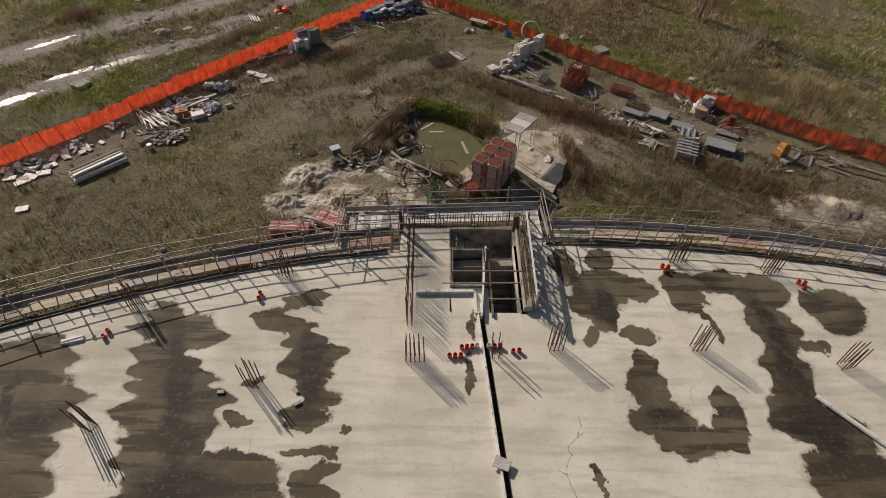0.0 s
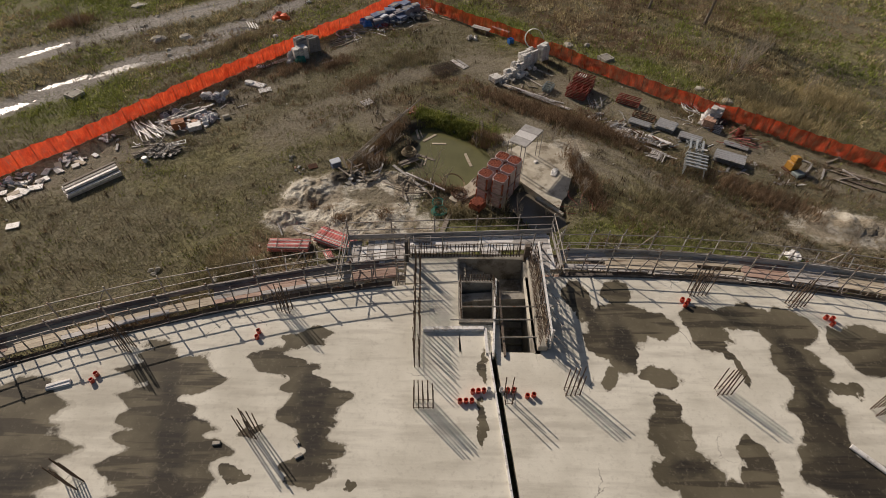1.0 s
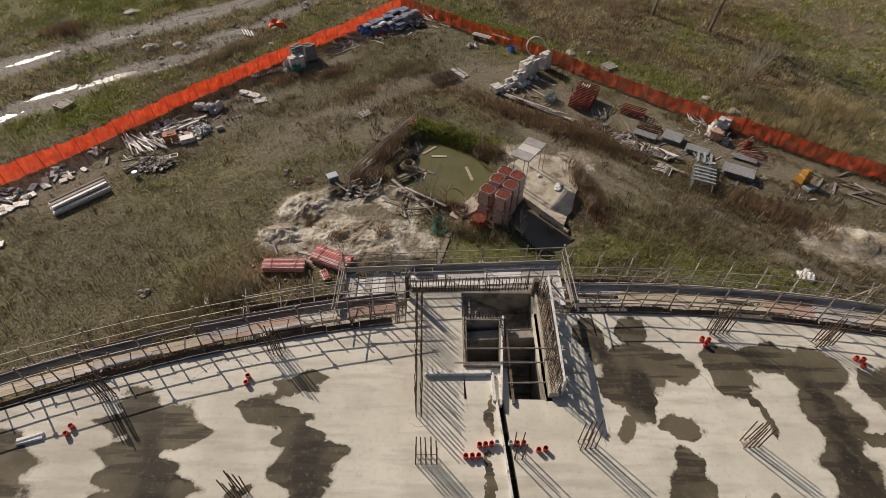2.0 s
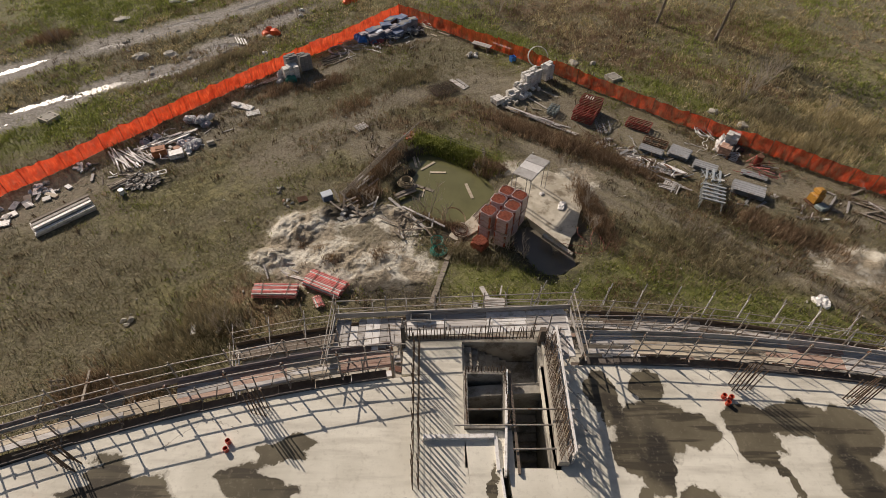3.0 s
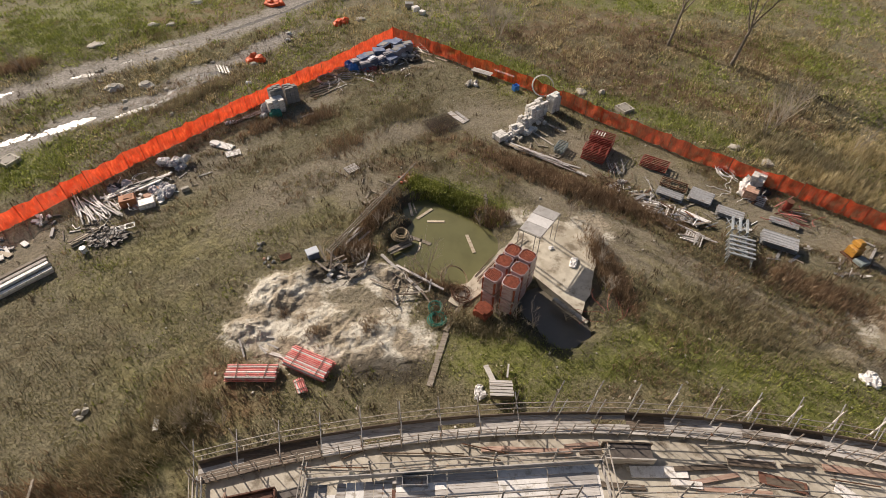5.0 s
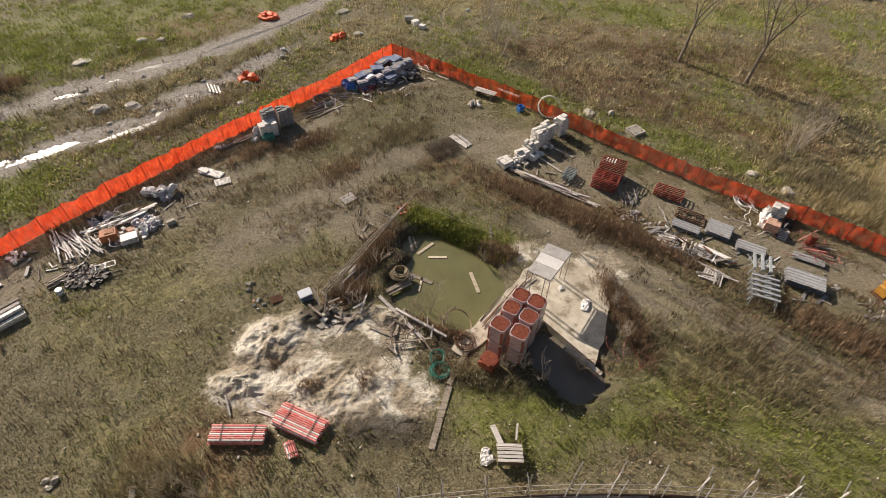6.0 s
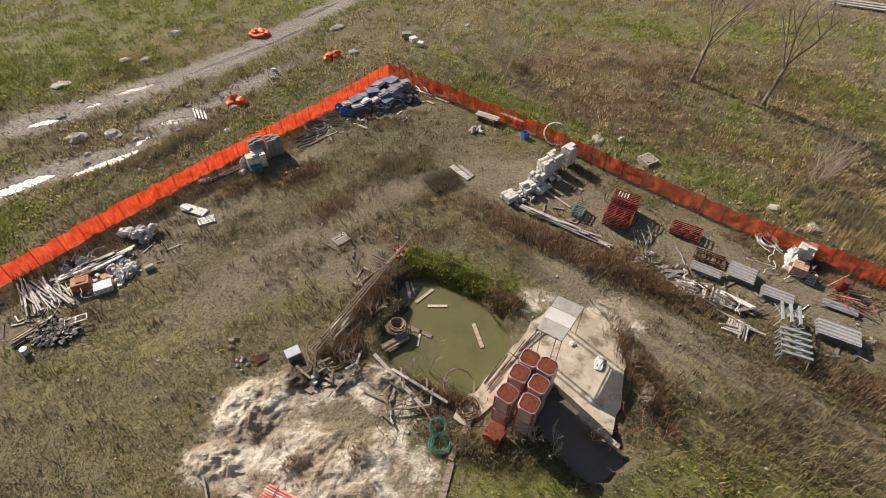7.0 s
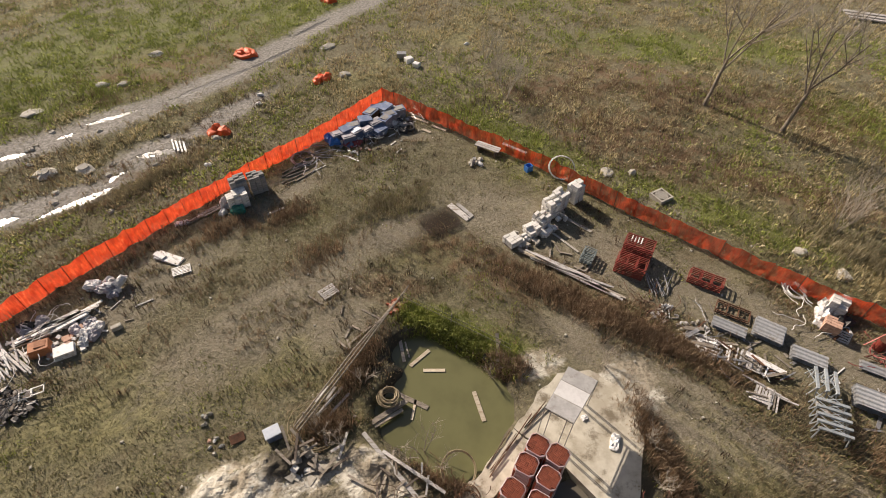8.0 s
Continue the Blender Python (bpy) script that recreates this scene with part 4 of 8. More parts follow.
ring_scaffold("roof_scaffold", "steel tube scaffold with weathered plank deck round the roof edge", -1.5, 22.0, 1.95, 54.45, 55.42, ROOF + 0.0,
              lambda d: TERRACE, (12.6, 12.45), (12.45, 12.0), (12.3, 11.8), 0.3, pale_mix, 5, mat_plank)
# the terrace toe boards' dark colour holds the shade on their near face
ring_scaffold("terrace_scaffold", "steel tube scaffold standing outside the terrace", -15.9, 22.0, 1.63, 60.55, 61.6, TERRACE + 0.12,
              lambda d: 0.0, (5.8, 6.4), (4.75, 5.1), (5.3, 4.8), 0.3, (mat_dark_plank, mat_plank, mat_plank, mat_dark_plank), 8, mat_dark_plank)
part_bays = thing("terrace_outriggers", "pale steel tubes bracing the terrace scaffold outwards", "scaffold")
for i in range(24):
    d = -15.9 + 1.63 * i
    if d < -2.5:
        part("outrigger", Shape().tube(at(60.4, d + 0.05, 5.0), at(62.15, d + 0.05, 5.25), 0.025, 6), mat_galv, part_bays)
        continue
    foot = at(61.6, d, 5.75)
    k = rnd.uniform(0.55, 0.7)
    part("outrigger", Shape().tube(foot - Vector((0.55, 0.75, 0.75)) * k, foot + Vector((0.55, 0.75, 0.75)) * k, 0.028, 6), mat_galv, part_bays)
    part("post_head", Shape().tube(at(61.58, d, 4.9), at(61.62, d, 6.2), 0.034, 6), mat_white, part_bays)
    low = at(61.45, d + 0.35, 4.75)
    part("outrigger", Shape().tube(low - Vector((0.25, 0.3, 0.3)), low + Vector((0.3, 0.36, 0.36)), 0.028, 6), mat_galv, part_bays)

# working platform round the stair core
deck_z = ROOF + 0.12
core_deck = thing("core_platform", "plank platform with toe boards and rails round the stair core", "scaffold")


def bump_y(x):
    return 20.3 + 0.066 * (x - 1.0)


for k in range(4):
    for i in range(4):
        x0, x1 = -0.65 + 1.5 * i, -0.65 + 1.5 * (i + 1) - 0.02
        off = -0.14 - 0.23 * k
        part("plank", Shape().beam((x0, bump_y(x0) + off, deck_z + rnd.uniform(0, 0.02)), (min(x1, 5.3), bump_y(x1) + off, deck_z + rnd.uniform(0, 0.02)), 0.215, 0.045), rnd.choice((mat_white, mat_plank, mat_plank)), core_deck)
for i in range(9):
    x = -3.05 + 0.27 * i
    m = (mat_plank, mat_plank, mat_white, mat_plank, mat_white, mat_white, mat_plank, mat_plank, mat_plank)[i]
    part("plank", Shape().beam((x, 18.75 + rnd.uniform(-0.12, 0.12), deck_z), (x, bump_y(x) - 0.12 - (0.3 if i == 2 else 0), deck_z), 0.25, 0.045), m, core_deck)
for i in range(4):
    x = 4.6 + 0.24 * i
    part("plank", Shape().beam((x, 18.2 + 0.1 * i, deck_z), (x - 0.05, bump_y(x) - 0.12, deck_z), 0.22, 0.045), mat_white if i % 2 else mat_plank, core_deck)
part("toe_board", Shape().beam((-3.25, bump_y(-3.25), deck_z + 0.14), (1.1, bump_y(1.1), deck_z + 0.14), 0.03, 0.27), mat_plank, core_deck)
part("toe_board", Shape().beam((1.1, bump_y(1.1), deck_z + 0.14), (5.5, bump_y(5.5), deck_z + 0.14), 0.03, 0.27), mat_plank, core_deck)
part("toe_board", Shape().beam((5.5, bump_y(5.5), deck_z + 0.12), (5.65, 18.5, deck_z + 0.12), 0.03, 0.22), mat_plank, core_deck)
part("toe_board", Shape().beam((-3.25, bump_y(-3.25), deck_z + 0.12), (-3.3, 18.0, deck_z + 0.12), 0.03, 0.22), mat_plank, core_deck)
for x in (-3.25, -1.4, 0.4, 2.2, 4.0, 5.5):
    part("standard", Shape().tube((x, bump_y(x) + 0.06, TERRACE), (x + 0.02, bump_y(x) + 0.06, ROOF + 1.25), 0.027, 6), mat_scaffold, core_deck)
for x in (-0.6, 0.75, 2.35, 4.0, 4.55):
    part("standard", Shape().tube((x, bump_y(x) - 0.98, TERRACE), (x + 0.02, bump_y(x) - 0.98, ROOF + 1.15), 0.027, 6), mat_scaffold, core_deck)
for h in (0.65, 1.1):
    part("ledger", Shape().tube((-3.4, bump_y(-3.4) + 0.02, ROOF + h), (5.7, bump_y(5.7) + 0.02, ROOF + h), 0.022, 6), mat_scaffold, core_deck)
    part("ledger", Shape().tube((-0.9, bump_y(-0.9) - 1.0, ROOF + h), (4.5, bump_y(4.5) - 1.0, ROOF + h - 0.03), 0.022, 6), mat_scaffold, core_deck)
    part("ledger", Shape().tube((-3.28, 17.4, ROOF + h), (-3.25, 20.4, ROOF + h), 0.022, 6), mat_scaffold, core_deck)
    part("ledger", Shape().tube((5.6, 18.0, ROOF + h), (5.52, 20.8, ROOF + h), 0.022, 6), mat_scaffold, core_deck)
    part("ledger", Shape().tube((-3.4, 18.1, ROOF + h), (-0.5, 18.3, ROOF + h), 0.022, 6), mat_scaffold, core_deck)
for x, y in ((-3.28, 18.0), (-1.9, 18.05), (-0.72, 18.2), (5.6, 18.4), (4.75, 18.9), (-0.72, 19.2)):
    part("standard", Shape().tube((x, y, TERRACE), (x, y, ROOF + 1.3), 0.027, 6), mat_scaffold, core_deck)
solid("formwork_post", Shape().box(0.13, 0.16, 1.25, pose(-0.68, 18.9, ROOF, 0, 0, 0), 0.01), mat_black, "dark timber formwork post at the core's corner", "formwork")
solid("formwork_post", Shape().box(0.2, 0.2, 0.9, pose(4.25, 19.1, ROOF, 0, 0, 0), 0.01), mat_dark_plank, "dark timber formwork post at the core's corner", "formwork")
tray = thing("tool_crate", "grey open metal crate on the platform planks", "crate", m=pose(-0.1, 20.0, deck_z + 0.03))
part("body", open_box(-0.35, 0.35, -0.12, 0.12, 0, 0.18, 0.02), mat_galv, tray)
part("base", Shape().box(0.72, 0.26, 0.02), mat_galv, tray)

# the lower floor's loose parts
pit = thing("terrace_formwork", "brown timber formwork box standing on the terrace", "formwork", m=pose(-7.1, 21.75, TERRACE, 0, 0, 12))
part("side", Shape().box(2.1, 0.06, 0.5, pose(0, 0.32, 0)), mat_rust_plank, pit)
part("side", Shape().box(2.1, 0.06, 0.5, pose(0, -0.32, 0)), mat_rust_plank, pit)
part("end", Shape().box(0.06, 0.6, 0.5, pose(1.02, 0, 0)), mat_rust_plank, pit)
part("end", Shape().box(0.06, 0.6, 0.5, pose(-1.02, 0, 0)), mat_rust_plank, pit)
part("lid_board", Shape().box(1.9, 0.25, 0.05, pose(0, 0.1, 0.35)), mat_rust_plank, pit)
for i in range(46):
    d = -14.5 + 0.78 * i + rnd.uniform(-0.4, 0.4)
    r = rnd.choice((60.3, 59.9, 59.3, 58.6, 57.6, 56.8)) + rnd.uniform(-0.3, 0.3)
    if d < -9 and r < 60.2:
        continue
    solid("loose_plank", Shape().beam(at(r, d, TERRACE + 0.03 + 0.03 * (i % 3)), at(r + rnd.uniform(-0.3, 0.3), d + rnd.uniform(1.0, 3.2), TERRACE + 0.03 + 0.03 * (i % 3)), rnd.choice((0.12, 0.22, 0.3)), 0.05), rnd.choice((mat_plank, mat_dark_plank, mat_dark_plank, mat_warm_plank, mat_pink_plank)), "loose weathered plank lying on the terrace", "plank", "planks on the terrace")
for i in range(20):
    d = -12 + 1.7 * i
    r = 57.0 + rnd.uniform(0, 3.6)
    if d < -8:
        r = 60.4
    solid("steel_pole", Shape().tube(at(r, d, TERRACE + 0.06), at(r + rnd.uniform(-0.8, 0.8), d + rnd.uniform(1.5, 3.5), TERRACE + 0.1), 0.03, 6), rnd.choice((mat_rust, mat_scaffold, mat_bar)), "scaffold pole lying on the terrace", "pole", "poles on the terrace")
wells = thing("terrace_wellhole", "timber framed box on the terrace, its dark top standing in for a shaded opening", "formwork", m=pose(9.0, 23.85, TERRACE, 0, 0, -2))
# closed dark top in place of a hole: the opening's shade as colour
part("cover", Shape().box(2.0, 0.62, 0.5), mat_film_ply, wells)
part("kerb_board", Shape().box(2.2, 0.06, 0.56, pose(0, -0.36, 0)), mat_plank, wells)
part("kerb_board", Shape().box(2.2, 0.06, 0.56, pose(0, 0.36, 0)), mat_dark_plank, wells)
end_frame = thing("end_scaffold", "pale guard boards and tubes closing the terrace's end", "scaffold")
for k in range(3):
    part("guard_board", Shape().beam(at(56.3, -15.8 - 0.12 * k, TERRACE + 0.25 + 0.1 * k), at(60.9, -15.8 - 0.12 * k, TERRACE + 0.25 + 0.1 * k), 0.03, 0.22), mat_white if k < 2 else mat_plank, end_frame)
for k in range(4):
    part("standard", Shape().tube(at(56.3 + 1.45 * k, -16.0, 0), at(56.3 + 1.45 * k, -16.0, TERRACE + 1.5), 0.026, 6), mat_scaffold, end_frame)
for h in (0.6, 1.1):
    part("ledger", Shape().tube(at(56.0, -16.0, TERRACE + h), at(61.0, -16.0, TERRACE + h), 0.023, 6), mat_scaffold, end_frame)
for k in range(9):
    solid("upright_board", Shape().beam(at(57.0 + 0.33 * k, -15.1, TERRACE + 0.05), at(57.0 + 0.33 * k, -14.7 + rnd.uniform(-0.1, 0.2), TERRACE + 0.9), 0.16, 0.04), rnd.choice((mat_rust_plank, mat_pink_plank, mat_plank)), "short board propped at the terrace's end", "board", "propped boards")

# loose planks, sheets and offcuts on the terrace and the walkways
for i in range(34):
    deg = rnd.uniform(-0.5, 21.0) if i < 18 else rnd.uniform(-15.0, -8.0)
    r = rnd.uniform(55.4, 60.0)
    a, n = rnd.gauss(0, 0.35), rnd.uniform(0.5, 2.6)
    p = at(r, deg, TERRACE + 0.03 + 0.05 * rnd.random())
    t = radians(90 - deg) - math.pi / 2 + a
    q = Vector((math.cos(t), math.sin(t), 0)) * n
    m = rnd.choice((mat_plank, mat_white, mat_pink_plank, mat_film_ply, mat_rust_plank, mat_plank, mat_rag, mat_warm_plank))
    solid("terrace_board", Shape().beam(Vector(p) - q / 2, Vector(p) + q / 2, rnd.choice((0.1, 0.2, 0.3, 0.5)), 0.045), m, "loose board or sheet lying on the terrace", "board", "terrace boards")


# ---- safety fence ----
def net_run(points, name_label):
    fence = thing("safety_fence", name_label, "fence")
    total = 0.0
    for (x0, y0), (x1, y1) in zip(points, points[1:]):
        n = max(1, round(math.hypot(x1 - x0, y1 - y0) / 1.5))
        for i in range(n):
            a = Vector((x0 + (x1 - x0) * i / n, y0 + (y1 - y0) * i / n, 0))
            b = Vector((x0 + (x1 - x0) * (i + 1) / n, y0 + (y1 - y0) * (i + 1) / n, 0))
            side = (b - a).cross(Vector((0, 0, 1))).normalized()
            s = Shape()
            k, rows = 8, 4
            ha, hb = 1.48 + rnd.uniform(-0.1, 0.08), 1.48 + rnd.uniform(-0.1, 0.08)
            sag = rnd.uniform(0.02, 0.14)
            for j in range(rows + 1):
                for u in range(k + 1):
                    t = u / k
                    p = a.lerp(b, t)
                    top = ha + (hb - ha) * t - sag * 4 * t * (1 - t)
                    w = 0.26 * noise.noise(Vector((p.x * 1.6, p.y * 1.6, j * 0.7)))
                    p = p + side * (w * (4 * t * (1 - t)) + 0.03)
                    s.v.append((p.x, p.y, ground_height(p.x, p.y) + 0.02 + top * j / rows))
            s.f = [(j * (k + 1) + u, j * (k + 1) + u + 1, (j + 1) * (k + 1) + u + 1, (j + 1) * (k + 1) + u) for j in range(rows) for u in range(k)]
            part("net_panel", s, mat_net, fence, smooth=True)
            lean = Vector((rnd.uniform(-0.06, 0.06), rnd.uniform(-0.06, 0.06), 0))
            h = ground_height(a.x, a.y)
            part("post", Shape().tube(a + Vector((0, 0, h - 0.1)), a + lean + Vector((0, 0, h + 1.75)), 0.026, 5), mat_bar, fence)
    return fence


net_run([(-47, 23.6), (-35.4, 36.3), (-28.7, 43.8), (-25.3, 47.8), (-20.8, 53.4), (-15.2, 59.8), (-9.0, 66.3), (-4.5, 72.4)], "orange plastic safety net on thin steel posts")
net_run([(-4.5, 72.4), (1.6, 67.9), (9.2, 62.1), (14.2, 57.4), (17.9, 54.3), (22.9, 50.2), (25.9, 48.0), (27.6, 46.9), (32.5, 43.3), (38, 39.6), (52, 29.5)], "sagging orange plastic safety net on thin steel posts")


# ---- things on the building site ----
def gz(x, y):
    return ground_height(x, y)


def on_ground(x, y, rz=0.0, dz=0.0, rx=0.0, ry=0.0):
    return pose(x, y, gz(x, y) + dz, rx, ry, rz)


# concrete pad beside the pond, in its own axes: u north-east, v south-east
PU, PV = Vector((0.65, 0.76, 0)), Vector((0.76, -0.65, 0))


def pad_at(u, v, z=0.0):
    p = Vector((0.75, 36.9, 0)) + PU * u + PV * v
    return Vector((p.x, p.y, z))


def pad_shape(outline, z0, z1):
    s = Shape()
    pts = []
    for (u0, v0), (u1, v1) in zip(outline, outline[1:] + outline[:1]):
        n = max(1, int(math.hypot(u1 - u0, v1 - v0) / 0.45))
        for i in range(n):
            u, v = u0 + (u1 - u0) * i / n, v0 + (v1 - v0) * i / n
            w = 0.0 if u < 4.9 and 2.9 < v else 0.2 * noise.noise(Vector((u * 0.9, v * 0.9, 4))) + 0.16 * noise.noise(Vector((u * 3.1, v * 3.1, 2)))
            pts.append((u + w, v - w))
    n = len(pts)
    s.v = [tuple(pad_at(u, v, z)) for z in (z0, z1) for u, v in pts]
    s.f = [tuple(range(n))[::-1], tuple(range(n, 2 * n))] + [(i, (i + 1) % n, n + (i + 1) % n, n + i) for i in range(n)]
    return s


pad_slab = pad_shape([(4.6, 1.3), (4.75, 3.9), (4.0, 8.4), (6.4, 7.7), (8.4, 6.95), (9.8, 6.2), (10.7, 4.4), (10.4, 2.6), (9.0, 1.3), (7.2, 1.1)][::-1], -0.9, 0.13)
solid("concrete_pad", pad_slab, mat_pad, "pale muddy concrete pad beside the pond", "slab", kind="structure")
solid("concrete_strip", pad_shape([(-0.6, 1.2), (-0.6, 2.2), (4.58, 3.1), (4.58, 1.3)][::-1], -0.9, 0.1), mat_pad, "narrow pale concrete strip along the pond edge", "slab", kind="structure")
solid("concrete_kerb", Shape().beam(pad_at(3.86, 6.4, 0.12), pad_at(3.6, 9.0, 0.12), 0.28, 0.25), mat_pale_concrete, "pale concrete kerb at the edge of the sump", "kerb", kind="structure")


# hollow bricks on wrapped pallets
def hollow_brick():
    """A hollow brick with six cells sunk into its top."""
    w, d, h, wall, deep = 0.187, 0.187, 0.19, 0.018, 0.05
    px = [v for i in range(3) for v in (-w / 2 + wall + i * (w - wall) / 3, -w / 2 + (i + 1) * (w - wall) / 3)]
    py = [v for i in range(2) for v in (-d / 2 + wall + i * (d - wall) / 2, -d / 2 + (i + 1) * (d - wall) / 2)]
    px, py = [-w / 2] + px + [w / 2], [-d / 2] + py + [d / 2]
    s, seen = Shape(), {}

    def key(i, j, z):
        if (i, j, z) not in seen:
            seen[i, j, z] = len(s.v)
            s.v.append((px[i], py[j], z))
        return seen[i, j, z]

    for i in range(len(px) - 1):
        for j in range(len(py) - 1):
            ring = ((i, j), (i + 1, j), (i + 1, j + 1), (i, j + 1))
            if i % 2 and j % 2:
                s.f.append(tuple(key(a, b, h - deep) for a, b in ring))
                s.f += [(key(*p, h - deep), key(*q, h - deep), key(*q, h), key(*p, h))[::-1] for p, q in zip(ring, ring[1:] + ring[:1])]
            else:
                s.f.append(tuple(key(a, b, h) for a, b in ring))
    edge = [(i, 0) for i in range(len(px) - 1)] + [(len(px) - 1, j) for j in range(len(py) - 1)] + [(i, len(py) - 1) for i in range(len(px) - 1, 0, -1)] + [(0, j) for j in range(len(py) - 1, 0, -1)]
    s.f += [(key(*p, 0.0), key(*q, 0.0), key(*q, h), key(*p, h)) for p, q in zip(edge, edge[1:] + edge[:1])]
    return s.mesh("brick", mat_brick)


brick_mesh = hollow_brick()


def wood_pallet_parts(parent, w=1.0, d=1.0, z=0.0, material=None):
    material = material or mat_rot
    for i in range(3):
        part("bearer", Shape().box(0.09, d, 0.09, pose((i - 1) * (w / 2 - 0.05), 0, z)), material, parent)
    for i in range(6):
        part("slat", Shape().box(w, d / 6 - 0.05, 0.022, pose(0, (i - 2.5) * d / 6, z + 0.09)), material, parent)


def wrap_shape(w, d, h, z):
    """Cling film round a load, with cut corners and a turned-in rim."""
    s = Shape()
    c = 0.17

    def octagon(k, zz, inset=0.0):
        x, y, q = w / 2 * k - inset, d / 2 * k - inset, c
        return [(x, -y + q, zz), (x, y - q, zz), (x - q, y, zz), (-x + q, y, zz), (-x, y - q, zz), (-x, -y + q, zz), (-x + q, -y, zz), (x - q, -y, zz)]

    rings = [octagon(1.0, z), octagon(1.03, z + h * 0.35), octagon(1.0, z + h * 0.7), octagon(1.02, z + h), octagon(1.0, z + h + 0.015, 0.03)]
    for r in rings:
        s.v += r
    for j in range(len(rings) - 1):
        s.f += [(j * 8 + i, j * 8 + (i + 1) % 8, (j + 1) * 8 + (i + 1) % 8, (j + 1) * 8 + i) for i in range(8)]
    return s


def brick_pallet(x, y, deg, z, height, top_bricks, label, wrapped=True):
    t = thing("brick_pallet", label, "bricks", "brick pallets", pose(x, y, z, 0, 0, deg))
    wood_pallet_parts(t, 0.94, 0.98)
    body = Shape().box(0.93, 0.93, height - 0.31, pose(0, 0, 0.112))
    part("brick_core", body, mat_brick, t)
    if top_bricks:
        for i in range(5):
            for j in range(5):
                if i in (0, 4) and j in (0, 4):
                    continue
                b = part("brick", brick_mesh, None, t)
                b.matrix_basis = pose((i - 2) * 0.191, (j - 2) * 0.191, height - 0.2, 0, 0, 90 * ((i + j) % 2) + rnd.uniform(-1.5, 1.5))
    if wrapped:
        part("plastic_wrap", wrap_shape(0.985, 0.985, height - 0.1, 0.1), mat_film, t, "dusty clear plastic wrap")
    return t


stack_l = ((5.41, 37.66), (4.73, 36.74), (4.0, 35.6))
stack_r = ((6.28, 37.16), (5.7, 36.14), (5.06, 35.04))
for x, y in stack_l + stack_r:
    deg = 56 + rnd.uniform(-4, 4)
    z = max(gz(x, y), 0.0) - 0.02
    brick_pallet(x, y, deg, z, 1.3, False, "pallet of hollow clay bricks in dusty plastic wrap")
    brick_pallet(x + rnd.uniform(-0.03, 0.03), y + rnd.uniform(-0.03, 0.03), deg + rnd.uniform(-3, 3), z + 1.31, 1.32, True, "wrapped pallet of red hollow clay bricks set on another")
brick_pallet(3.45, 34.4, 52, gz(3.45, 34.4), 0.85, True, "opened pallet of red hollow clay bricks without wrap", False)

# canopy of scaffold tube
canopy = thing("canopy", "small scaffold tube shelter with a grey board roof", "shelter")
corner = [Vector(p) for p in ((7.55, 41.8, 2.75), (8.92, 40.95, 2.75), (7.26, 38.66, 2.75), (5.98, 39.47, 2.75))]
for k, (a, b) in enumerate(((0, 3), (1, 2))):
    part("side_rail", Shape().tube(corner[a] + Vector((0, 0, -0.05)), corner[b] + Vector((0, 0, -0.05)), 0.028, 6), mat_galv, canopy)
for a, b in ((0, 1), (3, 2)):
    part("end_rail", Shape().tube(corner[a] + Vector((0, 0, -0.07)), corner[b] + Vector((0, 0, -0.07)), 0.028, 6), mat_galv, canopy)
for q in corner:
    for dx in (0.0, 0.34):
        top = q + (Vector((0.52, -0.36, 0)).normalized() * dx if q in corner[:1] + corner[3:] else Vector((-0.52, 0.36, 0)).normalized() * dx)
        part("leg", Shape().tube((top.x, top.y, 0.05), top + Vector((0, 0, 0.02)), 0.026, 6), mat_galv, canopy)
for i in range(3):
    a0, a1 = corner[3].lerp(corner[0], i / 3 + 0.004), corner[3].lerp(corner[0], (i + 1) / 3 - 0.004)
    b0, b1 = corner[2].lerp(corner[1], i / 3 + 0.004), corner[2].lerp(corner[1], (i + 1) / 3 - 0.004)
    s = Shape()
    s.add([p + Vector((0, 0, h + 0.012 * i)) for h in (0.0, 0.03) for p in (a0, b0, b1, a1)], [(3, 2, 1, 0), (4, 5, 6, 7), (0, 1, 5, 4), (1, 2, 6, 5), (2, 3, 7, 6), (3, 0, 4, 7)])
    part("roof_board", s, (mat_canopy, mat_canopy_light, mat_canopy)[i], canopy)


def sack(x, y, deg, w, d, h, material, label, z=None, category="sack", group=""):
    s = Shape()
    n, rows = 16, 6
    sd = rnd.random() * 20
    for j in range(rows + 1):
        t = j / rows
        k = (0.92, 1.0, 1.0, 0.95, 0.82, 0.58, 0.2)[j]
        for i in range(n):
            a = 2 * math.pi * i / n
            c, q = math.cos(a), math.sin(a)
            c, q = math.copysign(abs(c) ** 0.45, c), math.copysign(abs(q) ** 0.45, q)
            e = 1 + 0.28 * noise.noise(Vector((c * 1.5 + sd, q * 1.5, t * 2))) + 0.24 * noise.noise(Vector((c * 4.5 + sd, q * 4.5, t * 6)))
            up = 0.85 + 0.5 * noise.noise(Vector((c * k * 2.6 + sd, q * k * 2.6, 7))) + 0.3 * noise.noise(Vector((c * k * 6 + sd, q * k * 6, 2)))
            s.v.append((c * w / 2 * k * e, q * d / 2 * k * e, h * 0.85 * min(1.0, t * 1.25) * (up if j else 1)))
    for j in range(rows):
        s.f += [(j * n + i, j * n + (i + 1) % n, (j + 1) * n + (i + 1) % n, (j + 1) * n + i) for i in range(n)]
    s.f += [tuple(range(n))[::-1], tuple(range(rows * n, rows * n + n))]
    return solid("sack", s, material, label, category, group, pose(x, y, gz(x, y) if z is None else z, 0, 0, deg))


sack(9.95, 38.85, 68, 1.0, 0.5, 0.22, mat_white, "white plastic sack lying on the concrete pad", 0.13)
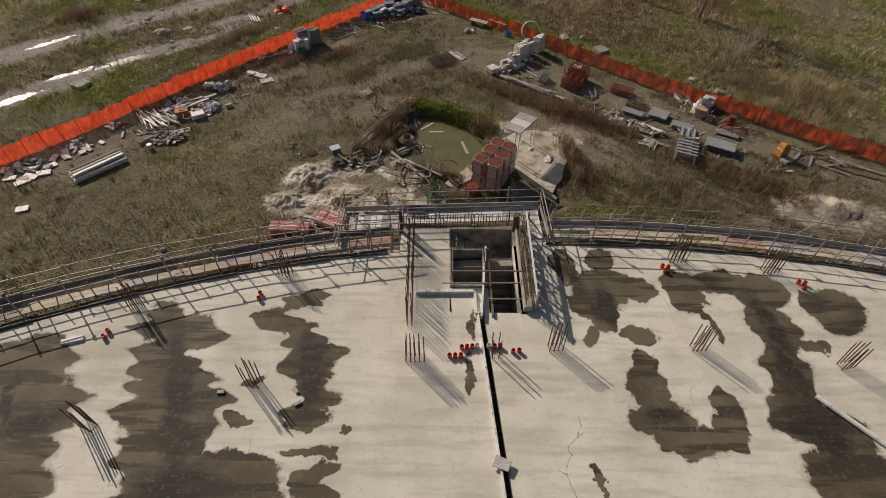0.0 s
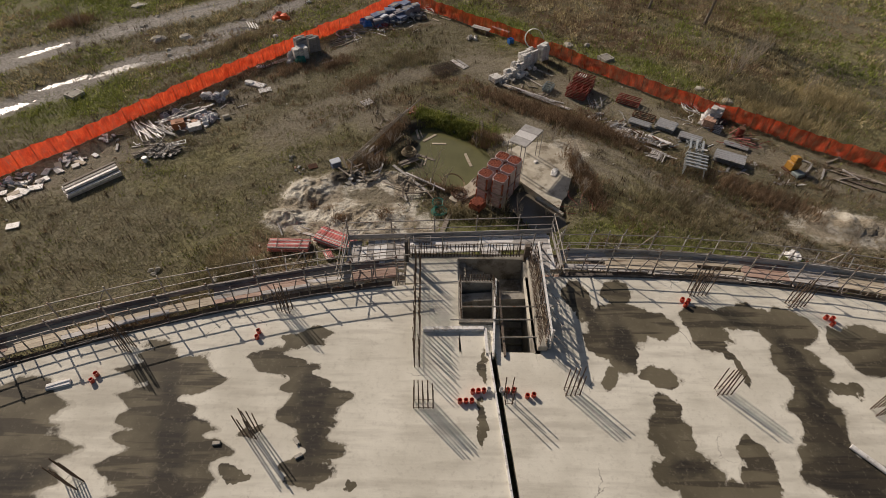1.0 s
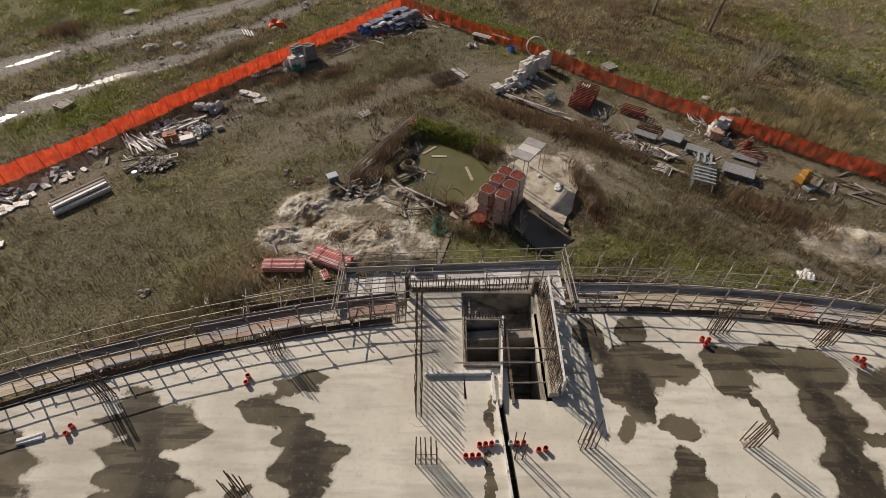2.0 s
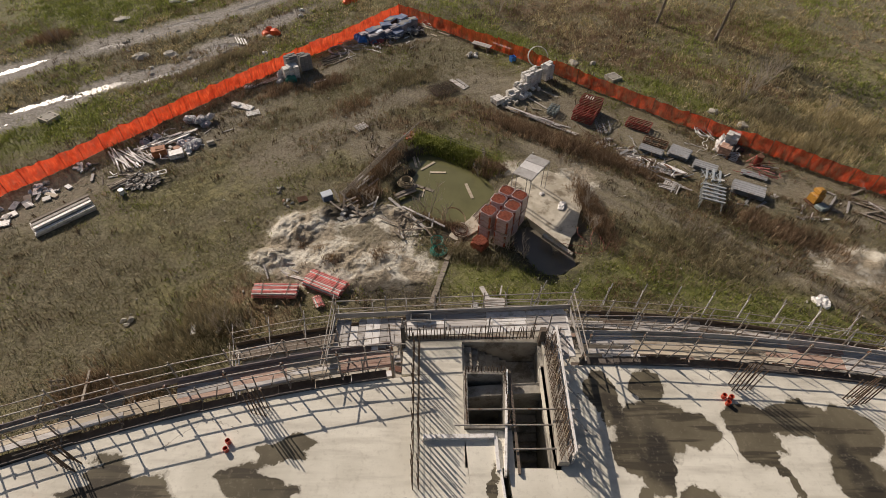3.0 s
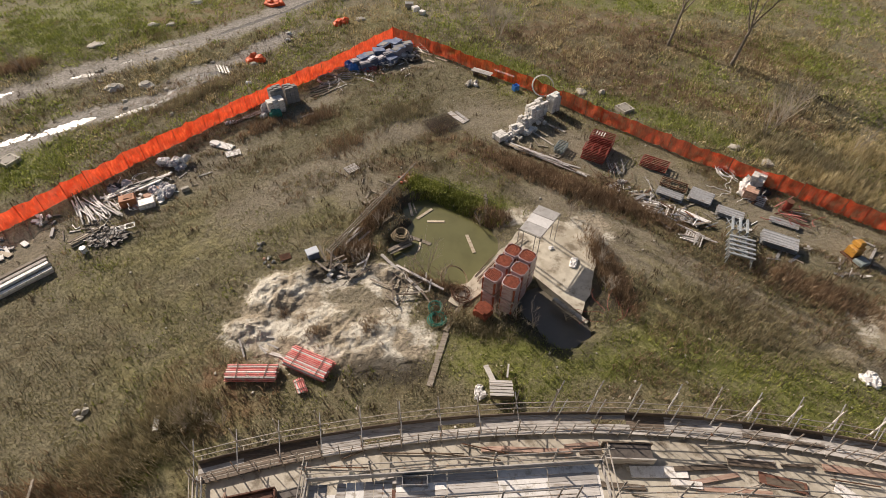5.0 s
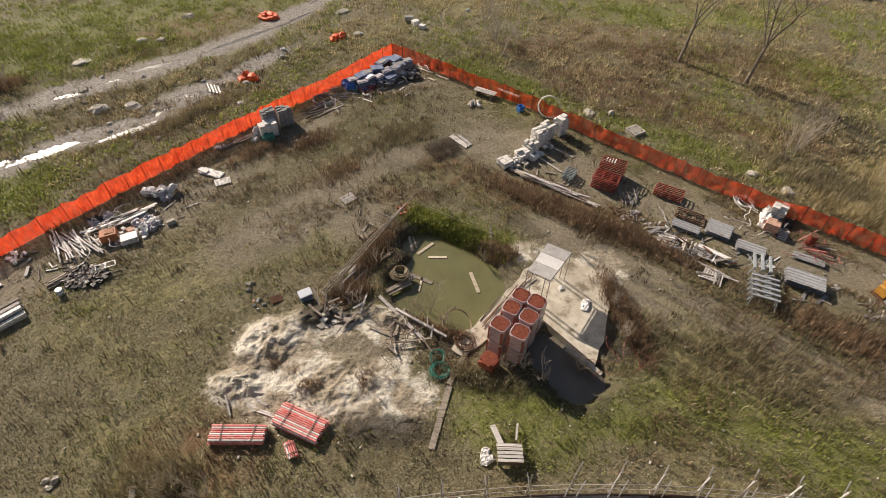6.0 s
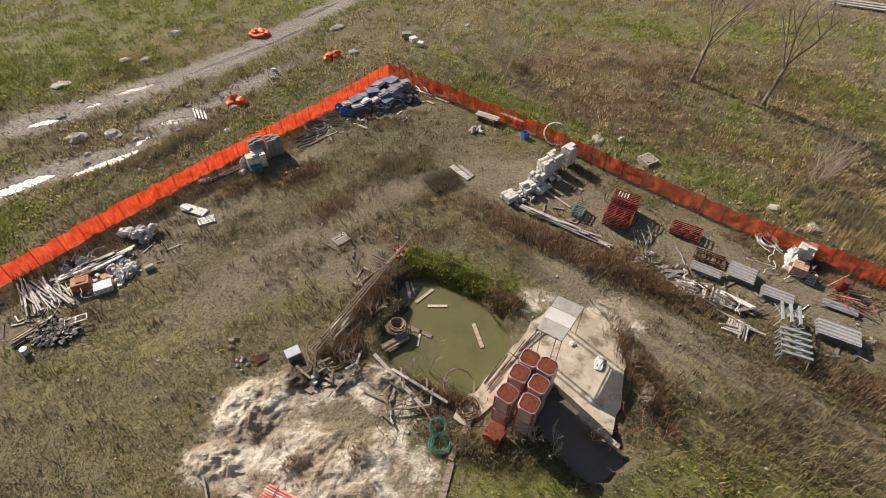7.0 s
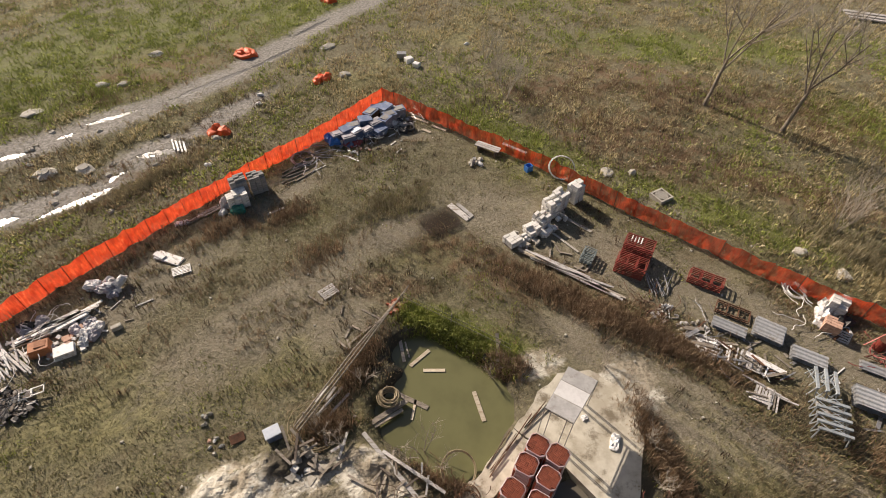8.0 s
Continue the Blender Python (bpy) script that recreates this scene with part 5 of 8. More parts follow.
sack(8.6, 40.2, 20, 0.4, 0.3, 0.15, mat_rag, "crumpled pale bag on the concrete pad", 0.13)


# timber, poles and boards
def pole_chain(name, pts, r, material, label, category="pole", group=""):
    return solid(name, Shape().line([Vector(p) for p in pts], r, 6), material, label, category, group)


for k in range(3):
    o = 0.13 * k
    pole_chain("long_pole", [(-6.9 + o, 39.6 - o, 0.55), (-4.2 + o * 1.4, 44.3 - o, 0.72 + 0.05 * k), (-1.45 + o, 48.4 + 0.3 * k, 0.8)], 0.045, mat_rot, "long timber rail of the pond guard", group="pond rails")
for k in range(2):
    pole_chain("long_pole", [(-1.5, 48.3 - 0.3 * k, 0.85), (1.6, 46.5 - 0.3 * k, 0.75), (5.0, 44.5 - 0.3 * k, 0.7)], 0.03, mat_green_wood, "thin mossy timber rail above the pond bank", group="pond rails")
for x, y in ((-6.5, 40.2), (-5.0, 42.8), (-3.1, 46.0), (-1.6, 48.2), (1.5, 46.6), (4.3, 44.6)):
    solid("short_post", Shape().beam((x, y, gz(x, y) - 0.2), (x + 0.03, y, 0.95), 0.07, 0.07), mat_rot, "rough timber post carrying a pond rail", "post", "pond posts")
solid("leaning_board", Shape().beam((4.2, 45.3, 0.75), (4.35, 43.6, -0.3), 0.2, 0.04), mat_warm_plank, "pale board leaning down the pond bank", "board")


def board(x0, y0, x1, y1, w=0.18, h=0.05, z=None, material=None, label="weathered loose board lying in the grass", group="loose boards", lift=0.0):
    z0 = (gz(x0, y0) if z is None else z) + h / 2 + 0.03
    z1 = (gz(x1, y1) if z is None else z) + h / 2 + 0.03 + lift
    return solid("loose_board", Shape().beam((x0, y0, z0), (x1, y1, z1), w, h), material or mat_rot, label, "board", group)


for row in ((-7.72, 48.73, -6.7, 48.05), (-5.4, 47.9, -5.42, 47.2), (-4.13, 47.62, -2.82, 46.83), (-4.71, 46.31, -4.96, 45.47), (-4.64, 46.39, -3.98, 45.98), (-5.34, 45.27, -4.7, 44.67), (-3.48, 46.31, -4.73, 44.99),
            (-4.85, 45.4, -4.55, 44.7)):
    board(*row, w=0.12)
for x0, y0, x1, y1 in ((-5.5, 42.1, -6.1, 41.2), (-5.1, 42.1, -5.5, 41.3), (-4.7, 42.1, -5.9, 40.4), (-4.3, 41.7, -5.3, 40.3)):
    board(x0, y0, x1, y1, 0.14, 0.06, 0.15, mat_plank, "pale squared timber lying on the pond bank", "timbers on the bank")
WATER = -0.62
for x0, y0, x1, y1, w in ((-0.98, 43.9, 0.15, 45.0, 0.22), (-0.2, 43.6, 1.1, 43.6, 0.2), (2.74, 42.2, 3.22, 40.4, 0.24), (-0.8, 40.5, -0.6, 41.7, 0.14), (-1.9, 42.2, 0.1, 41.2, 0.28), (-1.35, 44.2, -1.7, 45.9, 0.2), (-1.05, 44.5, -1.35, 45.6, 0.1)):
    board(x0, y0, x1, y1, w, 0.06, WATER - 0.04, mat_warm_plank if w < 0.25 else mat_rot, "pale board floating on the pond water", "floating boards")
board(-3.8, 39.6, -1.1, 41.5, 0.3, 0.08, -0.35, mat_rot, "thick grey plank sloping into the pond", "pond planks")
board(-3.4, 39.6, -1.3, 41.0, 0.2, 0.08, -0.42, mat_rot, "thick grey plank sloping into the pond", "pond planks")
board(-3.3, 39.4, -0.3, 36.0, 0.22, 0.1, 0.12, mat_plank, "long pale scaffold plank beside the pond", "pond planks")
board(-2.2, 38.4, 1.0, 36.3, 0.16, 0.08, 0.18, mat_plank, "long pale scaffold plank beside the pond", "pond planks")
board(1.15, 33.1, 0.15, 29.4, 0.34, 0.07, None, mat_rot, "long weathered walkway plank towards the building", "walkway planks")
board(2.6, 36.2, 1.1, 33.2, 0.3, 0.07, None, mat_rot, "long weathered walkway plank beside the bricks", "walkway planks")
for i in range(9):
    u = rnd.uniform(0.2, 5.2)
    v = rnd.uniform(1.3, 2.0)
    a, b = pad_at(u, v, 0.14 + 0.03 * (i % 3)), pad_at(u + rnd.uniform(1.4, 2.8), v + rnd.uniform(-0.25, 0.25), 0.18 + 0.05 * (i % 3))
    solid("steel_pole", Shape().tube(a, b, 0.03, 6), rnd.choice((mat_rust, mat_rot, mat_bar)), "rusty pole lying along the brick pallets", "pole", "poles beside the bricks")
for i in range(16):
    x, y, a = rnd.uniform(-2.6, 0.2), rnd.uniform(35.0, 37.4), rnd.uniform(0, 3.1)
    n = rnd.uniform(0.5, 1.6)
    board(x, y, x + n * math.cos(a), y + n * math.sin(a), 0.1, 0.05, 0.12 + rnd.uniform(0, 0.15), rnd.choice((mat_rot, mat_dark_plank, mat_plank)), "broken timber offcut on the pale spoil", "timber offcuts")
for i in range(16):
    x, y, a = rnd.uniform(-7.2, -4.4), rnd.uniform(37.0, 38.7), rnd.uniform(0, 3.1)
    n = rnd.uniform(0.5, 1.4)
    board(x, y, x + n * math.cos(a), y + n * math.sin(a), 0.13, 0.05, gz(x, y) + rnd.uniform(0.0, 0.35), rnd.choice((mat_rot, mat_rot, mat_dark_plank, mat_plank)), "grey broken board in a debris heap", "debris heap boards", rnd.uniform(-0.1, 0.3))
for i in range(6):
    x, y, a = rnd.uniform(-11.6, -9.2), rnd.uniform(31.2, 32.8), rnd.uniform(-1.2, 0.4)
    n = rnd.uniform(0.8, 1.5)
    board(x, y, x + n * math.cos(a), y + n * math.sin(a), 0.1, 0.05, None, mat_plank, "pale offcut beside the prop bundles", "offcuts beside the props", 0.05)


def coil(x, y, z, radius, turns, r, material, label, tilt=(0, 0), rise=0.03, spread=0.08):
    t = thing("hose_coil", label, "hose", "", pose(x, y, z, tilt[0], tilt[1], rnd.uniform(0, 90)))
    for k in range(int(turns)):
        part("hose_turn", Shape().ring((rnd.uniform(-spread, spread), rnd.uniform(-spread, spread), rise * k), radius + rnd.uniform(-spread, spread), r, None, 22, 5), material, t)
    return t


coil(-2.1, 41.6, -0.2, 0.52, 9, 0.04, mat_rubber, "coil of buff corrugated hose by the pond", (4, 5), 0.045, 0.13)
coil(1.7, 37.6, -0.15, 0.95, 2, 0.03, mat_rubber, "loose hoop of hose leaning on the pond edge", (24, 10), 0.03, 0.05)
coil(-5.7, 39.9, 0.1, 1.3, 3, 0.025, mat_rubber, "thin dark hose lying in the brush", (3, 2), 0.02, 0.2)
coil(0.55, 34.0, 0.08, 0.5, 5, 0.03, mat_green, "green garden hose in loose coils", (4, 3), 0.03, 0.12)
coil(0.5, 34.9, 0.1, 0.35, 4, 0.03, mat_green, "green garden hose in loose coils", (10, 3), 0.04, 0.1)
coil(2.1, 36.0, 0.12, 0.5, 7, 0.02, mat_rust, "tangle of rusty steel wire on the strip", (5, 5), 0.03, 0.15)
coil(10.6, 60.9, 1.05, 1.02, 3, 0.035, mat_white, "hoop of white plastic pipe leaning on the net", (82, 0), 0.04, 0.03).rotation_euler = (radians(80), 0, radians(-22))

bin_ = thing("site_box", "pale blue lidded box standing in debris", "box", m=on_ground(-8.0, 39.3, 30))
part("body", Shape().box(0.75, 0.55, 0.6, None, 0.02), mat_navy, bin_)
part("lid", Shape().box(0.85, 0.62, 0.06, pose(0, 0, 0.6, 5), 0.02), mat_lid, bin_, "white lid")


# red and white steel props in bundles
def prop_bundle(x, y, deg, length, cols, rows, mats, label, dz=0.0):
    t = thing("prop_bundle", label, "steel props", "prop bundles", on_ground(x, y, deg, dz))
    for j in range(rows):
        for i in range(cols - (j % 2)):
            y0 = (i - (cols - 1 - (j % 2)) / 2) * 0.115
            e = rnd.uniform(-0.06, 0.06)
            part("prop", Shape().tube((-length / 2 + e, y0, 0.14 + 0.1 * j), (length / 2 + e, y0, 0.14 + 0.1 * j), 0.05, 8), mats[(i + j * 2) % len(mats)] if rnd.random() < 0.8 else rnd.choice(mats), t)
    for e in (-0.28, 0.3):
        part("strap", Shape().box(0.04, cols * 0.115 + 0.06, 0.02, pose(length * e, 0, 0.14 + 0.1 * rows - 0.03, 0, 0, rnd.uniform(-8, 8))), mat_dark_plank, t)
        part("bearer", Shape().box(0.09, cols * 0.115, 0.09, pose(length * e, 0, 0)), mat_rot, t)
    return t


prop_bundle(-9.98, 30.1, 0, 2.85, 9, 4, (mat_white, mat_pink, mat_pink), "bundle of faded red and white steel props")
prop_bundle(-6.85, 30.75, -24, 2.75, 12, 4, (mat_pink, mat_pink, mat_pink, mat_pink, mat_white), "bundle of faded red steel props on bearers")
prop_bundle(-7.1, 29.35, -62, 0.9, 5, 2, (mat_pink, mat_pink, mat_white), "small heap of short red steel props")

crate = thing("timber_crate", "open slatted crate of pale boards near the scaffold", "crate", m=on_ground(4.15, 29.0, -2))
for i in range(5):
    part("board", Shape().box(1.3, 0.15, 0.05, pose(rnd.uniform(-0.05, 0.05), -0.4 + 0.2 * i, 0.55 + 0.02 * (i % 2))), mat_plank, crate)
for i in (-1, 1):
    for j in (-1, 1):
        part("corner_post", Shape().box(0.08, 0.08, 0.55, pose(0.55 * i, 0.38 * j, 0)), mat_rot, crate)
part("side", Shape().box(1.2, 0.04, 0.35, pose(0, -0.44, 0.12)), mat_dark_plank, crate)
part("side", Shape().box(1.2, 0.04, 0.35, pose(0, 0.44, 0.12)), mat_dark_plank, crate)
board(3.4, 30.6, 3.75, 29.5, 0.3, 0.05, 0.3, mat_plank, "pale board leaning on the crate", "crate boards", 0.2)
board(4.75, 30.7, 4.55, 29.7, 0.1, 0.05, 0.3, mat_plank, "pale board leaning on the crate", "crate boards", 0.2)
for i in range(5):
    sack(2.9 + 0.3 * rnd.random(), 28.7 + 0.5 * rnd.random(), rnd.uniform(0, 180), 0.6, 0.4, 0.25, mat_rag, "crumpled pale plastic beside the crate", group="crate bags")


def wood_pallet(x, y, deg, label, w=1.2, d=0.8, material=None, dz=0.0, tilt=0.0):
    t = thing("wooden_pallet", label, "pallet", "wooden pallets", on_ground(x, y, deg, dz, tilt))
    wood_pallet_parts(t, w, d, 0.0, material or mat_plank)
    return t


wood_pallet(-6.45, 49.05, 40, "weathered wooden pallet lying in the grass", 1.1, 0.95)
wood_pallet(-16.55, 50.9, 25, "pale wooden pallet lying beside the white sheet", 1.2, 0.8, mat_white)


# tangles of wire and hose in the scrap
def tangle(x, y, spread, count, r, material, label, z=0.1):
    t = thing("hose_tangle", label, "hose", "tangles", on_ground(x, y, 0, z))
    for i in range(count):
        p = Vector((rnd.gauss(0, spread), rnd.gauss(0, spread), rnd.uniform(0, 0.25)))
        a = rnd.uniform(0, 6.28)
        pts = [p]
        for k in range(12):
            a += rnd.uniform(-0.6, 0.6)
            pts.append(pts[-1] + Vector((math.cos(a) * 0.16, math.sin(a) * 0.16, rnd.uniform(-0.03, 0.035))))
        part("strand", Shape().line(pts, r, 4), material, t)
    return t


def heap(name, x, y, spread, count, sizes, mats, label, category, group, z=None, flat=False):
    """Loose pieces, each a thing of its own."""
    for i in range(count):
        a, r = rnd.uniform(0, 6.28), spread * math.sqrt(rnd.random())
        px, py = x + r * math.cos(a), y + r * math.sin(a) * 0.8
        w, d, h = (s * rnd.uniform(0.7, 1.3) for s in sizes)
        zz = (gz(px, py) if z is None else z) + rnd.uniform(0, h * 0.6 * (1 - r / (spread + 0.01)))
        m = pose(px, py, zz, rnd.uniform(-12, 12), rnd.uniform(-12, 12), rnd.uniform(0, 180))
        s = Shape().box(w, d, h, None, min(w, d, h) * 0.12) if flat else Shape().lump(w, d, h, None, 0.5, i + x)
        solid(name, s, rnd.choice(mats), label, category, group, m)


heap("loose_brick", -2.0, 47.9, 0.8, 24, (0.32, 0.16, 0.14), (mat_brick, mat_pinkbrick, mat_pinkbrick), "broken reddish brick in a small heap", "brick", "brick heap at the pond", None, True)
heap("rubble_slab", -6.0, 37.7, 1.0, 12, (0.6, 0.42, 0.09), (mat_stone, mat_pale_concrete, mat_white_block), "flat slab of broken concrete in the debris", "rubble", "debris rubble", None, True)


# white blocks beside the net
def block_mesh(w, d, h):
    return Shape().box(w - 0.008, d - 0.008, h - 0.006, None, 0.012).mesh("block", mat_white_block)


white_mesh = block_mesh(0.5, 0.25, 0.24)


def block_stack(x, y, deg, cols, rows, layers, label, mesh=None, loose=0.0, size=(0.5, 0.25, 0.24), pallet=True, wild=0.01):
    t = thing("block_stack", label, "blocks", "block stacks", on_ground(x, y, deg))
    w, d, h = size
    if pallet:
        wood_pallet_parts(t, cols * w, rows * d)
    for k in range(layers):
        for i in range(cols):
            for j in range(rows):
                if k == layers - 1 and rnd.random() < loose:
                    continue
                if 0 < i < cols - 1 and 0 < j < rows - 1 and k < layers - 1:
                    continue
                b = part("block", mesh or white_mesh, None, t)
                b.matrix_basis = pose((i - (cols - 1) / 2) * w + rnd.uniform(-wild, wild), (j - (rows - 1) / 2) * d + rnd.uniform(-wild, wild), (0.115 if pallet else 0.0) + h * k, 0, 0, rnd.uniform(-2, 2) * (1 + 40 * wild))
    return t


block_stack(6.0, 53.5, 35, 2, 4, 2, "low stack of pale building blocks on a pallet", wild=0.03)
block_stack(7.5, 54.5, 30, 2, 4, 3, "leaning stack of pale building blocks on a pallet", loose=0.4, wild=0.06)
block_stack(8.3, 55.4, 42, 2, 4, 4, "stack of pale building blocks on a pallet", loose=0.4, wild=0.05)
block_stack(9.1, 56.4, 30, 2, 4, 6, "tall stack of pale building blocks on a pallet", loose=0.4, wild=0.04)
block_stack(9.9, 57.3, 38, 2, 4, 6, "tall stack of pale building blocks on a pallet", loose=0.3, wild=0.04)
block_stack(11.2, 58.1, 40, 2, 4, 7, "tall stack of pale building blocks near the net", loose=0.4, wild=0.03)
heap("loose_block", 7.0, 53.9, 1.0, 26, (0.45, 0.25, 0.24), (mat_white_block, mat_stone), "loose pale block in a tumbled heap", "block", "tumbled blocks", None, True)
heap("loose_block", 8.4, 54.9, 0.9, 22, (0.45, 0.3, 0.26), (mat_white_block,), "loose pale block in a tumbled heap", "block", "tumbled blocks", None, True)
heap("loose_block", 9.6, 56.2, 0.8, 14, (0.4, 0.25, 0.24), (mat_white_block, mat_stone), "loose pale block in a tumbled heap", "block", "tumbled blocks", None, True)


# steel trestle frames, stacked
def frame_stack(x, y, deg, length, width, layers, material, label, step=0.16):
    t = thing("frame_stack", label, "steel frames", "frame stacks", on_ground(x, y, deg))
    for k in range(layers):
        z = 0.08 + step * k
        o = rnd.uniform(-0.06, 0.06)
        s = Shape()
        for e in (-1, 1):
            s.beam((-length / 2 + o, e * width / 2, z), (length / 2 + o, e * width / 2, z), 0.06, 0.07)
        for i in range(4):
            px = -length / 2 + o + length * i / 3
            s.beam((px, -width / 2, z + 0.02), (px, width / 2, z + 0.02), 0.05, 0.06)
        s.beam((-length / 2 + o, -width / 2, z), (-length / 6 + o, width / 2, z), 0.03, 0.03)
        part("frame", s, material, t)
    return t


frame_stack(13.75, 50.9, -28, 1.9, 1.1, 7, mat_red, "stack of dark red steel shoring frames")
frame_stack(14.55, 52.3, -28, 1.9, 1.1, 9, mat_red, "tall stack of dark red steel shoring frames")
frame_stack(18.55, 49.8, -30, 2.1, 0.95, 4, mat_red, "stack of dark red steel shoring frames")
frame_stack(19.4, 47.3, -30, 2.0, 0.9, 2, mat_rust, "low stack of rusty steel shoring frames")
frame_stack(11.1, 52.0, 60, 1.2, 0.8, 4, mat_grey_green, "small stack of grey green steel frames")
tall_frames = bpy.data.objects["frame_stack.001"]
for i in range(4):
    part("head_plate", Shape().box(0.08, 0.6, 0.05, pose(-0.6 + 0.22 * i, 0.2, 1.3)), mat_white, tall_frames, "pale steel plate")

for i in range(13):
    a, b = rnd.uniform(-0.3, 0.25), rnd.uniform(-0.5, 0.5)
    t0, t1 = rnd.uniform(0, 0.25), rnd.uniform(0.6, 1.0)
    p0, p1 = Vector((6.2, 53.0)), Vector((13.5, 48.1))
    q0, q1 = p0.lerp(p1, t0), p0.lerp(p1, t1)
    board(q0.x + a, q0.y + a, q1.x + b * 0.4, q1.y + b * 0.6, 0.16, 0.06, 0.04 + 0.03 * (i % 4), rnd.choice((mat_plank, mat_rot, mat_warm_plank, mat_plank)), "long pale plank in a loose row", "row of planks")
for i in range(9):
    x, y, a = rnd.uniform(8.0, 10.8), rnd.uniform(50.6, 52.6), rnd.uniform(0, 3.14)
    board(x, y, x + 0.8 * math.cos(a), y + 0.8 * math.sin(a), 0.12, 0.07, None, mat_rot, "short timber offcut on bare ground", "offcuts at the blocks")
board(9.2, 57.0, 11.9, 54.6, 0.25, 0.05, None, mat_stone, "pale board on shaded bare ground", "boards at the blocks")
board(8.8, 54.8, 10.6, 52.6, 0.18, 0.05, None, mat_stone, "pale board on shaded bare ground", "boards at the blocks")
for i in range(16):
    x, y, a = 15.2 + rnd.uniform(-0.7, 0.7), 48.9 + rnd.uniform(-0.4, 0.4), rnd.uniform(0.5, 1.9)
    n = rnd.uniform(0.7, 1.5)
    solid("steel_tube", Shape().tube((x, y, 0.08 + 0.03 * (i % 5)), (x + n * math.cos(a), y + n * math.sin(a), 0.1 + 0.05 * (i % 5)), 0.03, 6), mat_galv, "loose galvanised steel tube in a tangle", "tube", "tangle of tubes")


def sheet_stack(x, y, deg, length, width, layers, label, material=None):
    """Corrugated sheets lying on each other."""
    t = thing("sheet_stack", label, "metal sheets", "sheet stacks", on_ground(x, y, deg))
    for k in range(layers):
        s = Shape()
        n = int(width / 0.07)
        o, z = rnd.uniform(-0.05, 0.05), 0.12 + 0.075 * k
        for e in (-1, 1):
            for i in range(n + 1):
                zz = z + (0.05 if (i // 2) % 2 else 0.0)
                s.v.append((e * length / 2 + o, -width / 2 + width * i / n, zz))
        s.f = [(i, i + 1, n + 2 + i, n + 1 + i) for i in range(n)]
        m = len(s.v)
        s.v += [(p[0], p[1], p[2] - 0.012) for p in s.v]
        s.f += [(m + n + 1 + i, m + n + 2 + i, m + i + 1, m + i) for i in range(n)]
        part("sheet", s, material or mat_sheet, t)
    for e in (-0.3, 0.3):
        part("bearer", Shape().box(0.1, width, 0.11, pose(length * e, 0, 0)), mat_rot, t)
    return t


sheet_stack(18.7, 46.0, -32, 2.0, 0.85, 4, "stack of grey corrugated steel sheets")
sheet_stack(21.05, 45.7, -34, 1.7, 1.5, 5, "wide stack of grey corrugated steel sheets")
sheet_stack(22.6, 43.8, -30, 1.9, 0.95, 5, "stack of grey corrugated steel sheets on bearers")
sheet_stack(25.0, 40.85, -28, 2.4, 1.3, 6, "stack of grey ribbed metal sheets on bearers")
sheet_stack(26.4, 43.0, -30, 2.0, 0.7, 2, "low stack of grey metal sheets in weeds")
board(19.0, 44.15, 20.75, 42.75, 0.35, 0.1, 0.2, mat_white, "pale thick board on the scrap heap", "scrap boards")
for i in range(34):
    x, y, a = rnd.uniform(15.6, 20.4), 0, rnd.uniform(-1.2, 0.9)
    y = 45.6 - 0.55 * (x - 15.6) + rnd.uniform(-0.9, 0.7)
    n = rnd.uniform(0.5, 1.3)
    board(x, y, x + n * math.cos(a), y + n * math.sin(a), rnd.choice((0.08, 0.14, 0.25)), 0.05, 0.03 + rnd.uniform(0, 0.2), rnd.choice((mat_plank, mat_rot, mat_white, mat_galv, mat_rust)), "scrap board on the rubbish strip", "scrap strip", rnd.uniform(-0.05, 0.2))
for i in range(5):
    x = 18.3 + 0.35 * i
    board(x, 42.8 - 0.35 * i, x + 0.9, 42.0 - 0.3 * i, 0.1, 0.05, 0.1, mat_plank, "pale lath from a broken pallet", "broken pallet laths", 0.1)
for k, (cx, cy, deg, n) in enumerate(((18.6, 43.9, 60, 13), (19.6, 43.3, 50, 8), (17.0, 44.8, -30, 9), (18.7, 41.4, -25, 4), (19.2, 41.1, 60, 3))):
    c, q = math.cos(radians(deg)), math.sin(radians(deg))
    for i in range(n):
        o = (i - n / 2) * 0.15
        x, y, m = cx - o * q + rnd.uniform(-0.1, 0.1), cy + o * c + rnd.uniform(-0.1, 0.1), rnd.uniform(0.45, 0.65)
        board(x - m * c, y - m * q, x + m * c, y + m * q, 0.09, 0.05, 0.08 + 0.04 * (i % 3), (mat_plank, mat_rot, mat_plank, mat_white)[(i + k) % 4], "grey lath of a collapsed slatted panel", "collapsed panels", rnd.uniform(0, 0.12))
heap("rubble_stone", 16.6, 46.2, 0.9, 22, (0.35, 0.25, 0.18), (mat_stone, mat_rot, mat_rag), "broken lump in the scrap strip", "rubble", "scrap rubble")
sack(17.4, 44.9, 30, 0.8, 0.5, 0.35, mat_rag, "crumpled white plastic sack in the scrap strip", group="scrap sacks")


